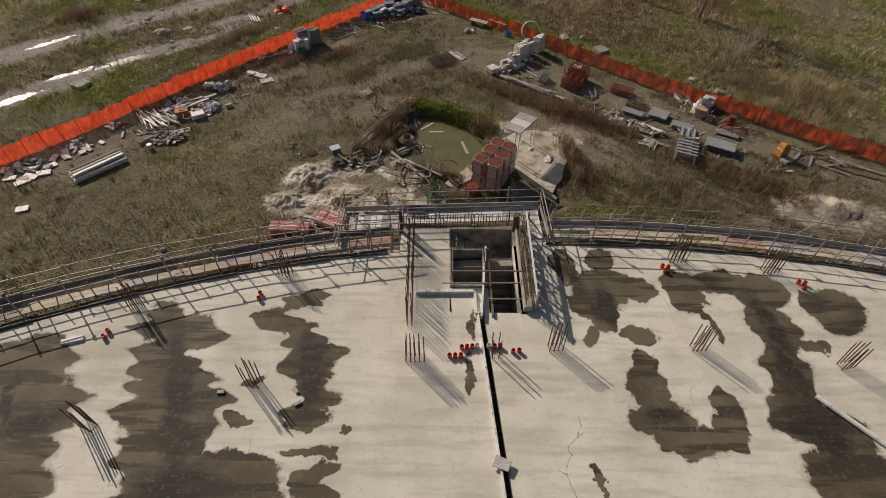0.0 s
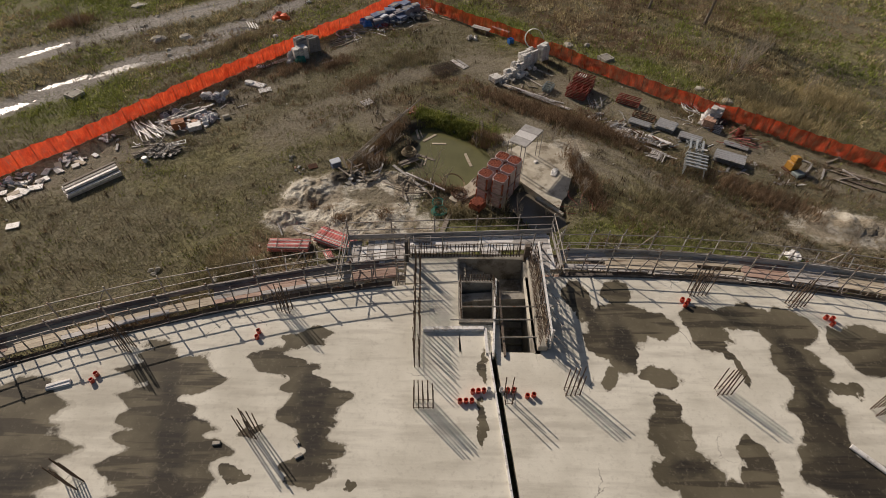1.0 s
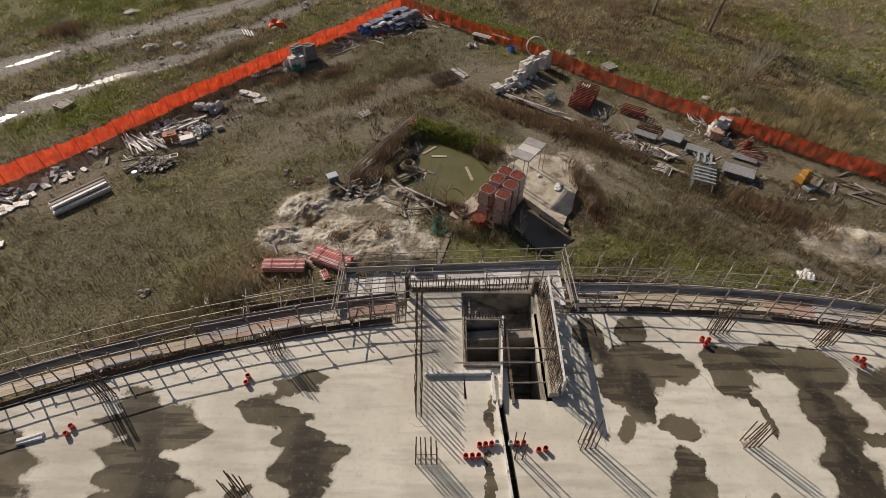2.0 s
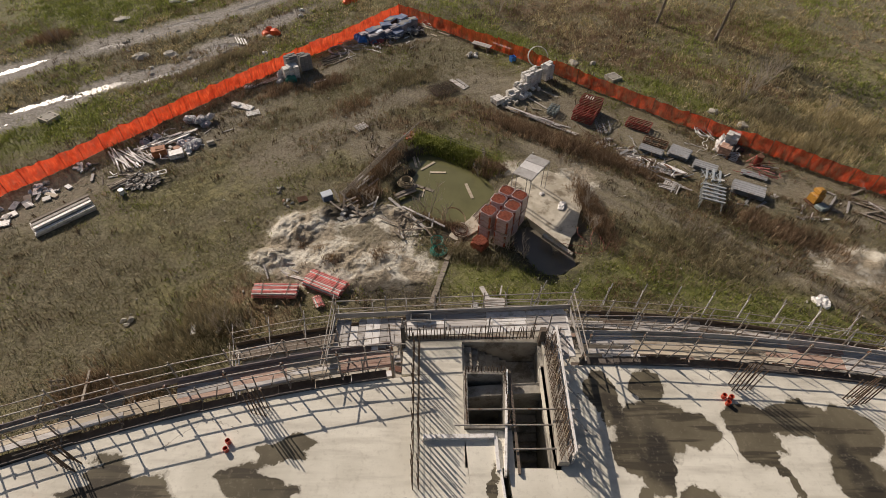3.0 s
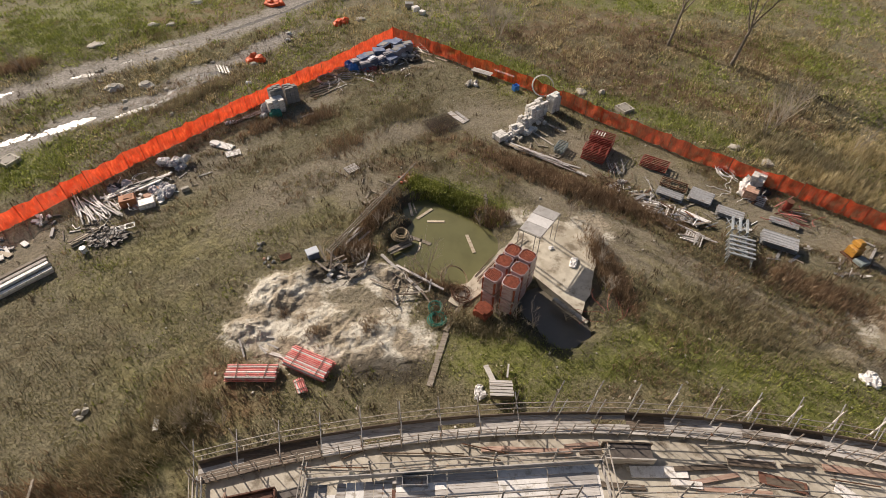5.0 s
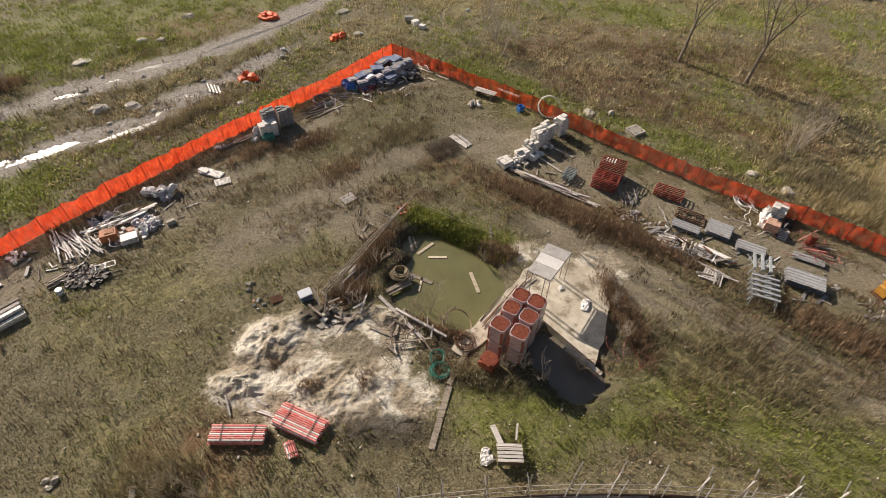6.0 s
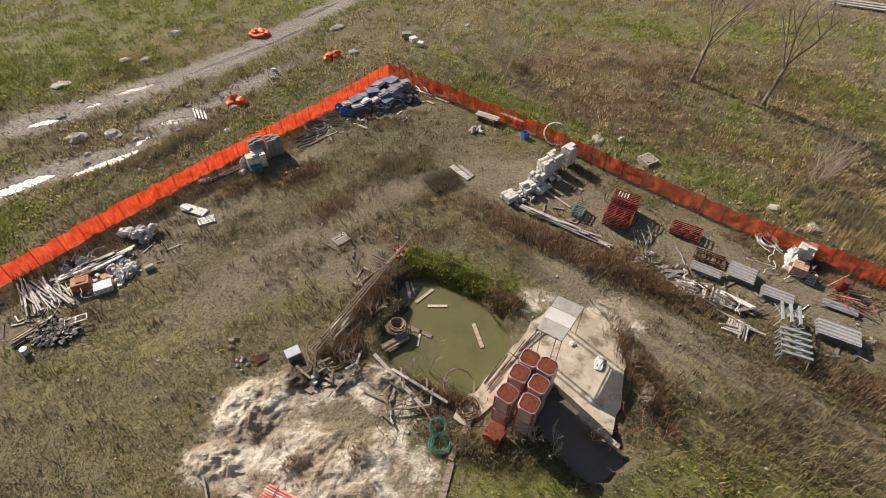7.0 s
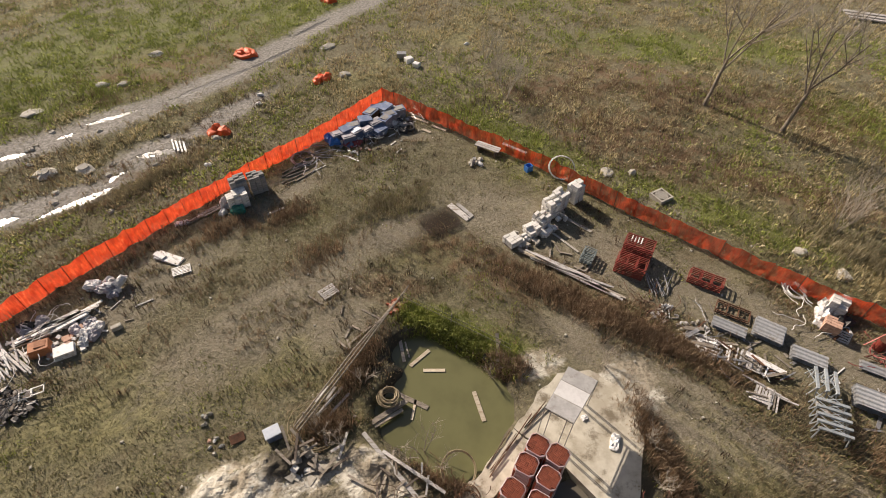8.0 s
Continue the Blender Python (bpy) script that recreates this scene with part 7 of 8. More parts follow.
for i in range(3):
    part("rail", Shape().box(0.07, 1.3, 0.05, pose(-0.35 + 0.35 * i, 0, 0)), mat_rot, lattice)
for i in range(5):
    part("rung", Shape().box(0.85, 0.06, 0.04, pose(0, -0.55 + 0.27 * i, 0.05)), mat_rot, lattice)
board(-14.35, 27.45, -14.15, 26.6, 0.28, 0.06, 0.3, mat_white, "short white board in tall weeds", "boards in the weeds")


# ---- outside the net ----
def manhole(x, y, w, label):
    t = thing("concrete_manhole", label, "manhole", "manholes", on_ground(x, y, rnd.uniform(-30, 30)))
    part("ring", open_box(-w / 2, w / 2, -w / 2, w / 2, 0, 0.35, 0.14), mat_stone, t)
    part("cover", Shape().tube((0, 0, 0.28), (0, 0, 0.34), w * 0.52, 14), mat_concrete, t)
    return t


for x, y in ((18.1, 58.4), (-34.4, 49.6)):
    manhole(x, y, 1.0, "square concrete manhole with a worn cover")
for x, y in ((-30.75, 61.2), (-27.95, 61.9)):
    t = thing("concrete_manhole", "round weathered concrete manhole cover lying flat", "manhole", "manholes", on_ground(x, y, rnd.uniform(-30, 30)))
    part("ring", Shape().lump(1.75, 1.45, 0.3, None, 0.35, x, 11), mat_stone, t)
    part("cover", Shape().tube((0, 0, 0.24), (0, 0, 0.33), 0.42, 14), mat_concrete, t)
for x, y, w in ((14.6, 61.6, 1.3), (26.4, 52.6, 1.2), (28.4, 50.4, 1.4), (-29.0, 81.5, 1.6), (-36.3, 70.0, 2.0), (-11.2, 83.2, 1.8), (-8.6, 77.2, 1.4), (-32.0, 75.0, 1.3), (-30.0, 75.2, 1.2), (-18.5, 66.2, 1.0), (16.7, 61.5, 0.8)):
    solid("field_stone", Shape().lump(w, w * 0.8, 0.3, None, 0.5, x), mat_stone, "pale weathered boulder in the pasture", "stone", "field stones", on_ground(x, y, rnd.uniform(0, 90), -0.04))
for i in range(14):
    x, y = rnd.uniform(-35, -22), rnd.uniform(56, 68)
    solid("field_stone", Shape().lump(0.6, 0.5, 0.2, None, 0.5, i), mat_stone, "pale weathered stone beside the track", "stone", "track stones", on_ground(x, y, rnd.uniform(0, 90), -0.03))
for x, y, w, d in ((-18.4, 67.1, 2.1, 1.4), (-19.7, 81.2, 3.0, 1.6), (-10.6, 76.3, 2.4, 1.1), (-12.5, 95.0, 2.0, 1.4)):
    for k in range(3):
        solid("crumpled_net", Shape().lump(w * rnd.uniform(0.5, 0.8), d * 0.8, 0.55, None, 0.7, k + x), mat_net_solid, "crumpled bundle of orange plastic netting", "netting", "netting bundles", on_ground(x + rnd.uniform(-0.5, 0.5), y + rnd.uniform(-0.3, 0.3), rnd.uniform(0, 180)))
for i in range(4):
    board(-22.2 + 0.35 * i, 65.9 - 0.1 * i, -21.4 + 0.35 * i, 64.3 - 0.1 * i, 0.12 + 0.05 * (i % 2), 0.06, None, mat_white, "white lath of a broken frame", "broken white frame", 0.1)
for i in range(3):
    solid("metal_box", Shape().box(1.0 - 0.2 * i, 0.7, 0.6 - 0.1 * i, None, 0.04), (mat_galv, mat_white, mat_rag)[i], "dumped grey metal box in the pasture", "box", "dumped boxes", on_ground(-3.0 + 0.8 * i, 80.8 - 0.9 * i, 30 * i))
for x, y in ((-16.0, 71.6), (-16.2, 73.2), (-18.1, 62.4), (4, 84)):
    solid("field_stone", Shape().lump(0.7, 0.5, 0.25, None, 0.4, x), mat_white, "small white stone in the pasture", "stone", "white stones", on_ground(x, y))
for k in range(5):
    board(50.5, 93.2 - 0.5 * k, 58.0, 90.4 - 0.5 * k, 0.4, 0.15, 0.1 + 0.1 * (k % 2), mat_plank, "long pale plank stacked far out", "far planks")


tangle(-9.4, 63.8, 0.8, 16, 0.022, mat_lilac, "tangle of grey hose and wire by the net")
tangle(-5.3, 66.6, 0.8, 16, 0.02, mat_rag, "tangle of pale wire in the corner heap", 0.3)
tangle(-2.2, 69.6, 0.7, 18, 0.02, mat_galv, "tangle of grey wire in the corner heap", 0.3)
tangle(-23.2, 45.2, 1.0, 14, 0.02, mat_rag, "tangle of pale strips in the rubbish pile", 0.3)
tangle(17.6, 45.2, 0.9, 16, 0.02, mat_galv, "tangle of grey wire in the scrap strip")
tangle(1.6, 35.4, 0.6, 14, 0.018, mat_rust, "tangle of rusty wire by the walkway")
tangle(-1.0, 36.0, 0.7, 12, 0.018, mat_bar, "tangle of dark wire on the pale spoil")
tangle(27.2, 43.6, 0.6, 10, 0.025, mat_redcloth, "tangle of red hose by the net")
tangle(24.0, 46.9, 0.7, 8, 0.025, mat_white, "tangle of white hose near the machine")
tangle(11.4, 34.0, 0.45, 6, 0.015, mat_red, "bent dull red rods in the weeds", 0.2)
sack(3.8, 44.3, 30, 0.9, 0.6, 0.6, mat_black, "black plastic bag on the pond bank", -0.35)
for i in range(26):
    x, y, a = -7.5 + rnd.uniform(-4, 5.5), 64.0 + rnd.uniform(-1.8, 1.6), rnd.uniform(0, 3.1)
    y += 0.35 * (x + 7.5)
    n = rnd.uniform(0.3, 1.1)
    board(x, y, x + n * math.cos(a), y + n * math.sin(a), rnd.choice((0.07, 0.12)), 0.04, None, rnd.choice((mat_plank, mat_rot, mat_white, mat_dark_plank)), "thin offcut strewn before the corner heap", "corner offcuts")
for i in range(30):
    x, y, a = rnd.uniform(-26, -18), 0, rnd.uniform(0, 3.1)
    y = 46.2 + (x + 22) * 0.95 + rnd.uniform(-2.6, 0.4)
    n = rnd.uniform(0.3, 1.2)
    board(x, y, x + n * math.cos(a), y + n * math.sin(a), rnd.choice((0.07, 0.12)), 0.04, None, rnd.choice((mat_plank, mat_rot, mat_white, mat_dark_plank)), "thin offcut strewn round the rubbish", "rubbish offcuts")
for i in range(36):
    t = rnd.random()
    x, y, a = 15.5 + 14 * t + rnd.uniform(-1, 1), 46.8 - 9.5 * t + rnd.uniform(-1.6, 2.4), rnd.uniform(0, 3.1)
    n = rnd.uniform(0.3, 1.3)
    board(x, y, x + n * math.cos(a), y + n * math.sin(a), rnd.choice((0.07, 0.12, 0.2)), 0.04, None, rnd.choice((mat_plank, mat_rot, mat_white, mat_galv)), "thin offcut strewn along the scrap strip", "scrap offcuts")


# ---- plants ----
def leaf_material(name, a, b, c, rough=0.85):
    """Blades in mixed tints, one tint a blade."""
    k = Nodes(name)
    g_ = k.t.nodes.new("ShaderNodeNewGeometry")
    col = k.mix(k.ramp(g_.outputs["Random Per Island"], 0.1, 0.6), a, b)
    col = k.mix(k.ramp(g_.outputs["Random Per Island"], 0.6, 1.0), col, c)
    col = k.mix(k.math("MULTIPLY", k.ramp(k.noise(k.pos(), 0.35, 3.0), 0.42, 0.62), 0.55), col, tuple(v * 0.7 for v in a))
    k.done(col, rough)
    lace = k.t.nodes.new("ShaderNodeBsdfTranslucent")
    k.put(col, lace.inputs["Color"])
    both = k.t.nodes.new("ShaderNodeMixShader")
    both.inputs[0].default_value = 0.25
    k.t.links.new(k.b.outputs[0], both.inputs[1])
    k.t.links.new(lace.outputs[0], both.inputs[2])
    k.t.links.new(both.outputs[0], k.out.inputs["Surface"])
    return k.mat


mat_dry = leaf_material("dry_grass", (0.25, 0.212, 0.125), (0.37, 0.322, 0.20), (0.50, 0.445, 0.30))
mat_olive = leaf_material("olive_grass", (0.185, 0.17, 0.08), (0.28, 0.256, 0.12), (0.39, 0.36, 0.19))
mat_lush = leaf_material("green_grass", (0.14, 0.17, 0.03), (0.28, 0.32, 0.06), (0.46, 0.46, 0.14))
mat_fleck = leaf_material("pale_flecks", (0.5, 0.44, 0.33), (0.62, 0.56, 0.44), (0.74, 0.69, 0.58))
mat_weed = leaf_material("brown_weeds", (0.20, 0.13, 0.08), (0.34, 0.24, 0.15), (0.50, 0.39, 0.26))
mat_stalk = leaf_material("dark_dead_stalks", (0.06, 0.042, 0.026), (0.13, 0.092, 0.058), (0.24, 0.185, 0.125))
plant_rng = np.random.default_rng(11)

heights = np.array([v[2] for v in g.v]).reshape(len(ys), nx)
ax, ay = np.array(xs), np.array(ys)


def ground_z(x, y):
    """Height of the ground sheet at many places at once."""
    i = np.clip(np.searchsorted(ax, x) - 1, 0, len(ax) - 2)
    j = np.clip(np.searchsorted(ay, y) - 1, 0, len(ay) - 2)
    u, v = (x - ax[i]) / (ax[i + 1] - ax[i]), (y - ay[j]) / (ay[j + 1] - ay[j])
    return heights[j, i] * (1 - u) * (1 - v) + heights[j, i + 1] * u * (1 - v) + heights[j + 1, i] * (1 - u) * v + heights[j + 1, i + 1] * u * v


def cloud(x, y, scale, seed):
    """A soft random field, 0 to 1."""
    out = np.zeros_like(x)
    r = np.random.default_rng(seed)
    for k in range(7):
        a, p = r.uniform(0, 6.28), r.uniform(0, 6.28)
        f = scale * r.uniform(0.6, 2.2)
        out += np.sin((x * math.cos(a) + y * math.sin(a)) * f + p)
    return 0.5 + out / 7


def keep_off(x, y):
    """True where plants may grow: not in the building, water, pad or on the track."""
    ok = np.hypot(x - CX, y - CY) > np.where(x > -10.5, 62.4, 55.6)
    ok &= ground_z(x, y) > -0.5
    u, v = (x - 0.75) * 0.65 + (y - 36.9) * 0.76, (x - 0.75) * 0.76 - (y - 36.9) * 0.65
    ok &= ~((u > 3.6) & (u < 11.0) & (v > 0.9) & (v < 8.5))
    ok &= ~((u > -1) & (u < 3.9) & (v > 0.9) & (v < 3.9))
    return ok


def blades(name, material, x, y, height, width, lean, label, per=4, spread=0.22):
    """Tufts of thin bent blades at the given places, as one mesh."""
    n = len(x) * per
    bx = np.repeat(x, per) + plant_rng.normal(0, spread, n)
    by = np.repeat(y, per) + plant_rng.normal(0, spread, n)
    h = np.repeat(height, per) * plant_rng.uniform(0.55, 1.15, n)
    a = plant_rng.uniform(0, 6.283, n)
    tilt = plant_rng.uniform(0.1, 1.0, n) * lean
    bz = ground_z(bx, by) - 0.03
    dx, dy = np.cos(a), np.sin(a)
    w = width * plant_rng.uniform(0.6, 1.4, n)
    q = plant_rng.uniform(0, 6.283, n)
    sx, sy = np.cos(q) * w / 2, np.sin(q) * w / 2
    mx, my, mz = bx + dx * h * tilt * 0.35, by + dy * h * tilt * 0.35, bz + h * 0.6
    tx, ty, tz = bx + dx * h * tilt, by + dy * h * tilt, bz + h * (1.0 - 0.35 * tilt)
    v = np.empty((n, 5, 3), np.float32)
    v[:, 0] = np.stack([bx - sx, by - sy, bz], 1)
    v[:, 1] = np.stack([bx + sx, by + sy, bz], 1)
    v[:, 2] = np.stack([mx + sx * 0.8, my + sy * 0.8, mz], 1)
    v[:, 3] = np.stack([mx - sx * 0.8, my - sy * 0.8, mz], 1)
    v[:, 4] = np.stack([tx, ty, tz], 1)
    me = bpy.data.meshes.new(name)
    me.vertices.add(n * 5)
    me.vertices.foreach_set("co", v.ravel())
    base = np.arange(n) * 5
    loops = np.stack([base, base + 1, base + 2, base + 3, base + 3, base + 2, base + 4], 1).ravel()
    me.loops.add(n * 7)
    me.loops.foreach_set("vertex_index", loops.astype(np.int32))
    me.polygons.add(n * 2)
    starts = np.stack([np.arange(n) * 7, np.arange(n) * 7 + 4], 1).ravel()
    me.polygons.foreach_set("loop_start", starts.astype(np.int32))
    me.materials.append(material)
    me.update(calc_edges=True)
    me.validate()
    return tagged(new(name, me), label, "grass", kind="stuff")


def scatter(n, x0, x1, y0, y1):
    x, y = plant_rng.uniform(x0, x1, n), plant_rng.uniform(y0, y1, n)
    return x, y


def chance(x, y, p):
    return plant_rng.random(len(x)) < p


# the site and its surroundings
x, y = scatter(110000, -48, 44, 18, 76)
ok = keep_off(x, y)
bare = np.maximum(zone(BARE, x, y), zone(PALE, x, y))
bare = np.maximum(bare, zone(ROAD, x, y) * 1.2)
green = np.clip(zone(GREEN, x, y) + 0.9 * (cloud(x, y, 0.35, 3) - 0.55), 0, 1)
brown = np.clip(zone(RUSTY, x, y) * 0.6 + 0.6 * (cloud(x, y, 0.5, 5) - 0.66), 0, 1)
thick = np.clip(0.35 + 0.9 * cloud(x, y, 0.9, 7) + 1.2 * (cloud(x, y, 2.6, 43) - 0.5) - 0.9 * bare, 0.03, 1)
alive = ok & chance(x, y, thick)
pick = plant_rng.random(len(x))
is_green = alive & (pick < green * 0.9)
is_brown = alive & ~is_green & (pick > 1 - 0.5 * brown)
rest = alive & ~is_green & ~is_brown
olive = rest & (plant_rng.random(len(x)) < np.clip(cloud(x, y, 0.25, 9) * 1.1 - 0.1, 0, 1))
dry = rest & ~olive
for sel, nm, mt, h, w, ln, lb in ((dry, "dry_grass", mat_dry, 0.17, 0.038, 1.2, "dry straw coloured grass over the site"), (olive, "olive_grass", mat_olive, 0.17, 0.042, 1.2, "dull olive grass over the site"),
                                  (is_green, "green_grass", mat_lush, 0.26, 0.045, 0.9, "patches of fresh green grass")):
    blades(nm, mt, x[sel], y[sel], np.full(sel.sum(), h) * plant_rng.uniform(0.6, 1.5, sel.sum()), w, ln, lb)
sel = is_brown
blades("brown_weeds", mat_weed, x[sel], y[sel], np.full(sel.sum(), 0.5) * plant_rng.uniform(0.6, 1.4, sel.sum()), 0.04, 0.7, "tall brown dead weeds in drifts", 6, 0.15)
# weeds standing in the lines between old wheel tracks
for bearing, x0, x1, y0, y1, n, sd in ((-39.0, 4, 40, 22, 50, 26000, 31), (41.0, -30, 2, 42, 66, 12000, 32)):
    x, y = scatter(n, x0, x1, y0, y1)
    c, q = math.cos(radians(bearing)), math.sin(radians(bearing))
    along, across = x * c + y * q, -x * q + y * c
    line = 0.6 * cloud(across * 1.0, along * 0.07, 1.7, sd) + 0.5 * cloud(x, y, 0.45, sd + 5)
    ok = keep_off(x, y) & (line > 0.6) & (zone(PALE, x, y) < 0.4) & chance(x, y, np.clip((line - 0.58) * 5, 0, 0.9))
    if bearing < 0:
        ok &= np.hypot(x - 7, y - 38) > 8.0
    x, y = x[ok], y[ok]
    half = plant_rng.random(len(x)) < 0.5
    blades("track_weeds", mat_weed, x[half], y[half], plant_rng.uniform(0.2, 0.5, half.sum()), 0.035, 0.8, "brown weeds in lines between old wheel tracks", 5, 0.12)
    blades("track_grass", mat_olive, x[~half], y[~half], plant_rng.uniform(0.2, 0.42, (~half).sum()), 0.035, 0.9, "olive grass in lines between old wheel tracks", 5, 0.12)
# short ground cover between the tufts
x, y = scatter(290000, -42, 40, 19, 75)
ok = keep_off(x, y)
cover = np.maximum(np.maximum(zone(BARE, x, y) * 0.8, zone(PALE, x, y)), zone(ROAD, x, y) * 1.3)
ok &= chance(x, y, np.clip(0.95 - 0.95 * cover, 0.04, 1) * np.clip(0.15 + 2.2 * (cloud(x, y, 3.4, 41) - 0.3), 0.1, 1))
green = np.clip(zone(GREEN, x, y) + 0.8 * (cloud(x, y, 0.35, 3) - 0.5), 0, 1)
pick = plant_rng.random(len(x))
for sel, nm, mt, lb in ((ok & (pick < green * 0.8), "low_green_growth", mat_lush, "short green growth between the tufts"), (ok & (pick >= green * 0.8) & (pick < 0.75), "low_olive_growth", mat_olive, "short olive growth between the tufts"),
                        (ok & (pick >= green * 0.8) & (pick >= 0.75), "low_dry_growth", mat_dry, "short dry straw between the tufts")):
    blades(nm, mt, x[sel], y[sel], plant_rng.uniform(0.06, 0.19, sel.sum()), 0.042, 1.3, lb, 1, 0.02)
# further out
mat_far_green = leaf_material("pasture_grass", (0.25, 0.295, 0.065), (0.38, 0.425, 0.11), (0.54, 0.545, 0.21))
mat_far_dry = leaf_material("pasture_straw", (0.42, 0.35, 0.185), (0.58, 0.49, 0.285), (0.72, 0.63, 0.42))
mat_far_rust = leaf_material("pasture_bracken", (0.34, 0.225, 0.14), (0.50, 0.36, 0.245), (0.64, 0.49, 0.35))
x, y = scatter(125000, -80, 84, 46, 135)
east_net, west_net = 69.5 - 0.72 * (x + 1.5), 71.3 + 1.02 * (x + 2.5)
beyond = np.where(x > -2, y > east_net + 1.2, y > west_net + 1.0) & (zone(ROAD, x, y) < 0.45)
green = np.clip(0.3 + zone(GREEN, x, y) * 0.75 + 1.5 * (cloud(x, y, 0.16, 13) - 0.5) + 0.8 * (cloud(x, y, 0.6, 15) - 0.5) + np.where(x < -10, 0.4, 0.0), 0, 1)
rust = np.clip(zone(RUSTY, x, y) * 0.7 + 1.3 * (cloud(x, y, 0.3, 17) - 0.55), 0, 0.75)
thin = np.clip(0.5 + 1.7 * (cloud(x, y, 1.1, 19) - 0.42), 0.12, 1)
ok = beyond & chance(x, y, thin)
pick, other = plant_rng.random(len(x)), plant_rng.random(len(x))
for sel, nm, mt, lb, h0, h1 in ((ok & (other >= rust) & (pick < green), "far_green_grass", mat_far_green, "yellow green pasture grass beyond the net", 0.12, 0.42), (ok & (other >= rust) & (pick >= green), "far_dry_grass", mat_far_dry, "dry straw pasture beyond the net", 0.14, 0.5),
                        (ok & (other < rust), "far_bracken", mat_far_rust, "russet dead growth in the pasture", 0.08, 0.25)):
    blades(nm, mt, x[sel], y[sel], plant_rng.uniform(h0, h1, sel.sum()), 0.1, 1.1, lb, 4, 0.28)
# tussocks that stand out of the pasture
sel = beyond & chance(x, y, 0.075 * np.clip(0.2 + 2.0 * (cloud(x, y, 0.5, 23) - 0.25), 0, 1))
straw = sel & (pick > green)
blades("straw_tussocks", mat_far_dry, x[straw], y[straw], plant_rng.uniform(0.3, 0.65, straw.sum()), 0.08, 1.0, "pale straw tussocks standing in the pasture", 13, 0.3)
fresh = sel & (pick <= green)
blades("green_tussocks", mat_far_green, x[fresh], y[fresh], plant_rng.uniform(0.3, 0.55, fresh.sum()), 0.07, 1.0, "green tussocks standing in the pasture", 12, 0.3)
# dark dead stalks in tufts on the site
x, y = scatter(9000, -40, 40, 20, 74)
ok = keep_off(x, y) & (zone(PALE, x, y) < 0.4) & chance(x, y, np.clip(0.04 + 1.3 * (cloud(x, y, 0.4, 27) - 0.5) + 0.1 * (y < 31) * (x < -8), 0.03, 0.7))
ok &= zone(GREEN, x, y) < 0.6
blades("dead_stalks", mat_stalk, x[ok], y[ok], plant_rng.uniform(0.3, 0.75, ok.sum()), 0.035, 0.55, "dark dead stalks standing in tufts", 9, 0.16)

# drifts of tall dead weeds: middle, spread, count, height
for cx, cy, sx, sy, deg, n, h in ((9.5, 48.2, 5.0, 0.9, -36, 1300, 0.75), (14.5, 45.2, 4.0, 0.8, -38, 800, 0.7), (-13.6, 27.8, 1.6, 1.2, 0, 600, 0.9), (-15.6, 25.0, 2.4, 1.4, 20, 600, 0.9), (-17.5, 22.8, 3, 1.6, 0, 600, 0.8), (-4.0, 43.4, 0.7, 2.6, -28, 420, 0.7), (-5.2, 39.9, 1.2, 0.7, 20, 420, 0.7),
                                  (12.3, 38.2, 0.7, 3.0, 12, 900, 0.8), (2.6, 33.8, 2.2, 0.7, -20, 500, 0.6), (4.5, 43.6, 1.3, 0.6, -20, 500, 0.7), (-14.8, 55.0, 2.2, 0.8, 45, 220, 0.6), (-10.5, 56.5, 2.6, 1.0, 40, 260, 0.6), (-2.5, 57.5, 3.0, 1.4, 10, 400, 0.6), (-7.5, 52.5, 2.5, 1.5, 40, 260, 0.5), (33, 47.5, 4.0, 1.6, -36, 500, 0.95), (38, 51, 4, 2.4, -30, 500, 0.95),
                                  (-6.7, 32.9, 0.5, 0.5, 0, 60, 0.5), (-9.1, 34.3, 0.3, 0.3, 0, 25, 0.45), (-3.6, 33.4, 0.8, 0.6, 0, 80, 0.45), (-7.8, 34.0, 0.3, 0.3, 0, 20, 0.4), (-22, 60.5, 4, 0.8, 48, 500, 0.6), (20, 34, 5, 3, -38, 800, 0.6),
                                  (26, 36.5, 4, 1.4, -36, 700, 0.7), (0.8, 37.2, 1.4, 0.5, -30, 260, 0.8), (-41.6, 64.8, 1.8, 1.2, 30, 450, 0.84), (31, 52, 5, 2, -36, 500, 0.9), (34, 49, 4, 2, -36, 300, 0.9)):
    u, v = plant_rng.normal(0, 0.55, n) * sx, plant_rng.normal(0, 0.55, n) * sy
    c, q = math.cos(radians(deg)), math.sin(radians(deg))
    x, y = cx + u * c - v * q, cy + u * q + v * c
    ok = np.hypot(x - CX, y - CY) > np.where(x > -10.5, 62.6, 55.9)
    x, y = x[ok], y[ok]
    blades("tall_weeds", mat_far_dry if h > 0.94 else mat_weed if 0.65 < h < 0.85 or n < 300 else mat_dry, x, y, h * plant_rng.uniform(0.5, 1.2, len(x)), 0.03, 0.6, "drift of tall dead weeds and stalks", 6, 0.14)
# green bank of the pond
u = plant_rng.uniform(0, 1, 1500)
x, y = -1.6 + 6.6 * u + plant_rng.normal(0, 0.3, 1500), 47.4 - 3.6 * u + plant_rng.normal(0, 0.55, 1500)
blades("bank_grass", mat_lush, x, y, plant_rng.uniform(0.3, 0.6, 1500), 0.05, 0.9, "lush green grass hanging over the pond bank", 6, 0.1)

# pale flecks of straw and grit on the open soil
x, y = scatter(30000, -38, 38, 24, 74)
ok = keep_off(x, y) & chance(x, y, 0.35 + 0.5 * zone(BARE, x, y))
blades("straw_flecks", mat_fleck, x[ok], y[ok], plant_rng.uniform(0.03, 0.07, ok.sum()), 0.05, 1.6, "pale flecks of straw and grit on the soil", 2, 0.1)

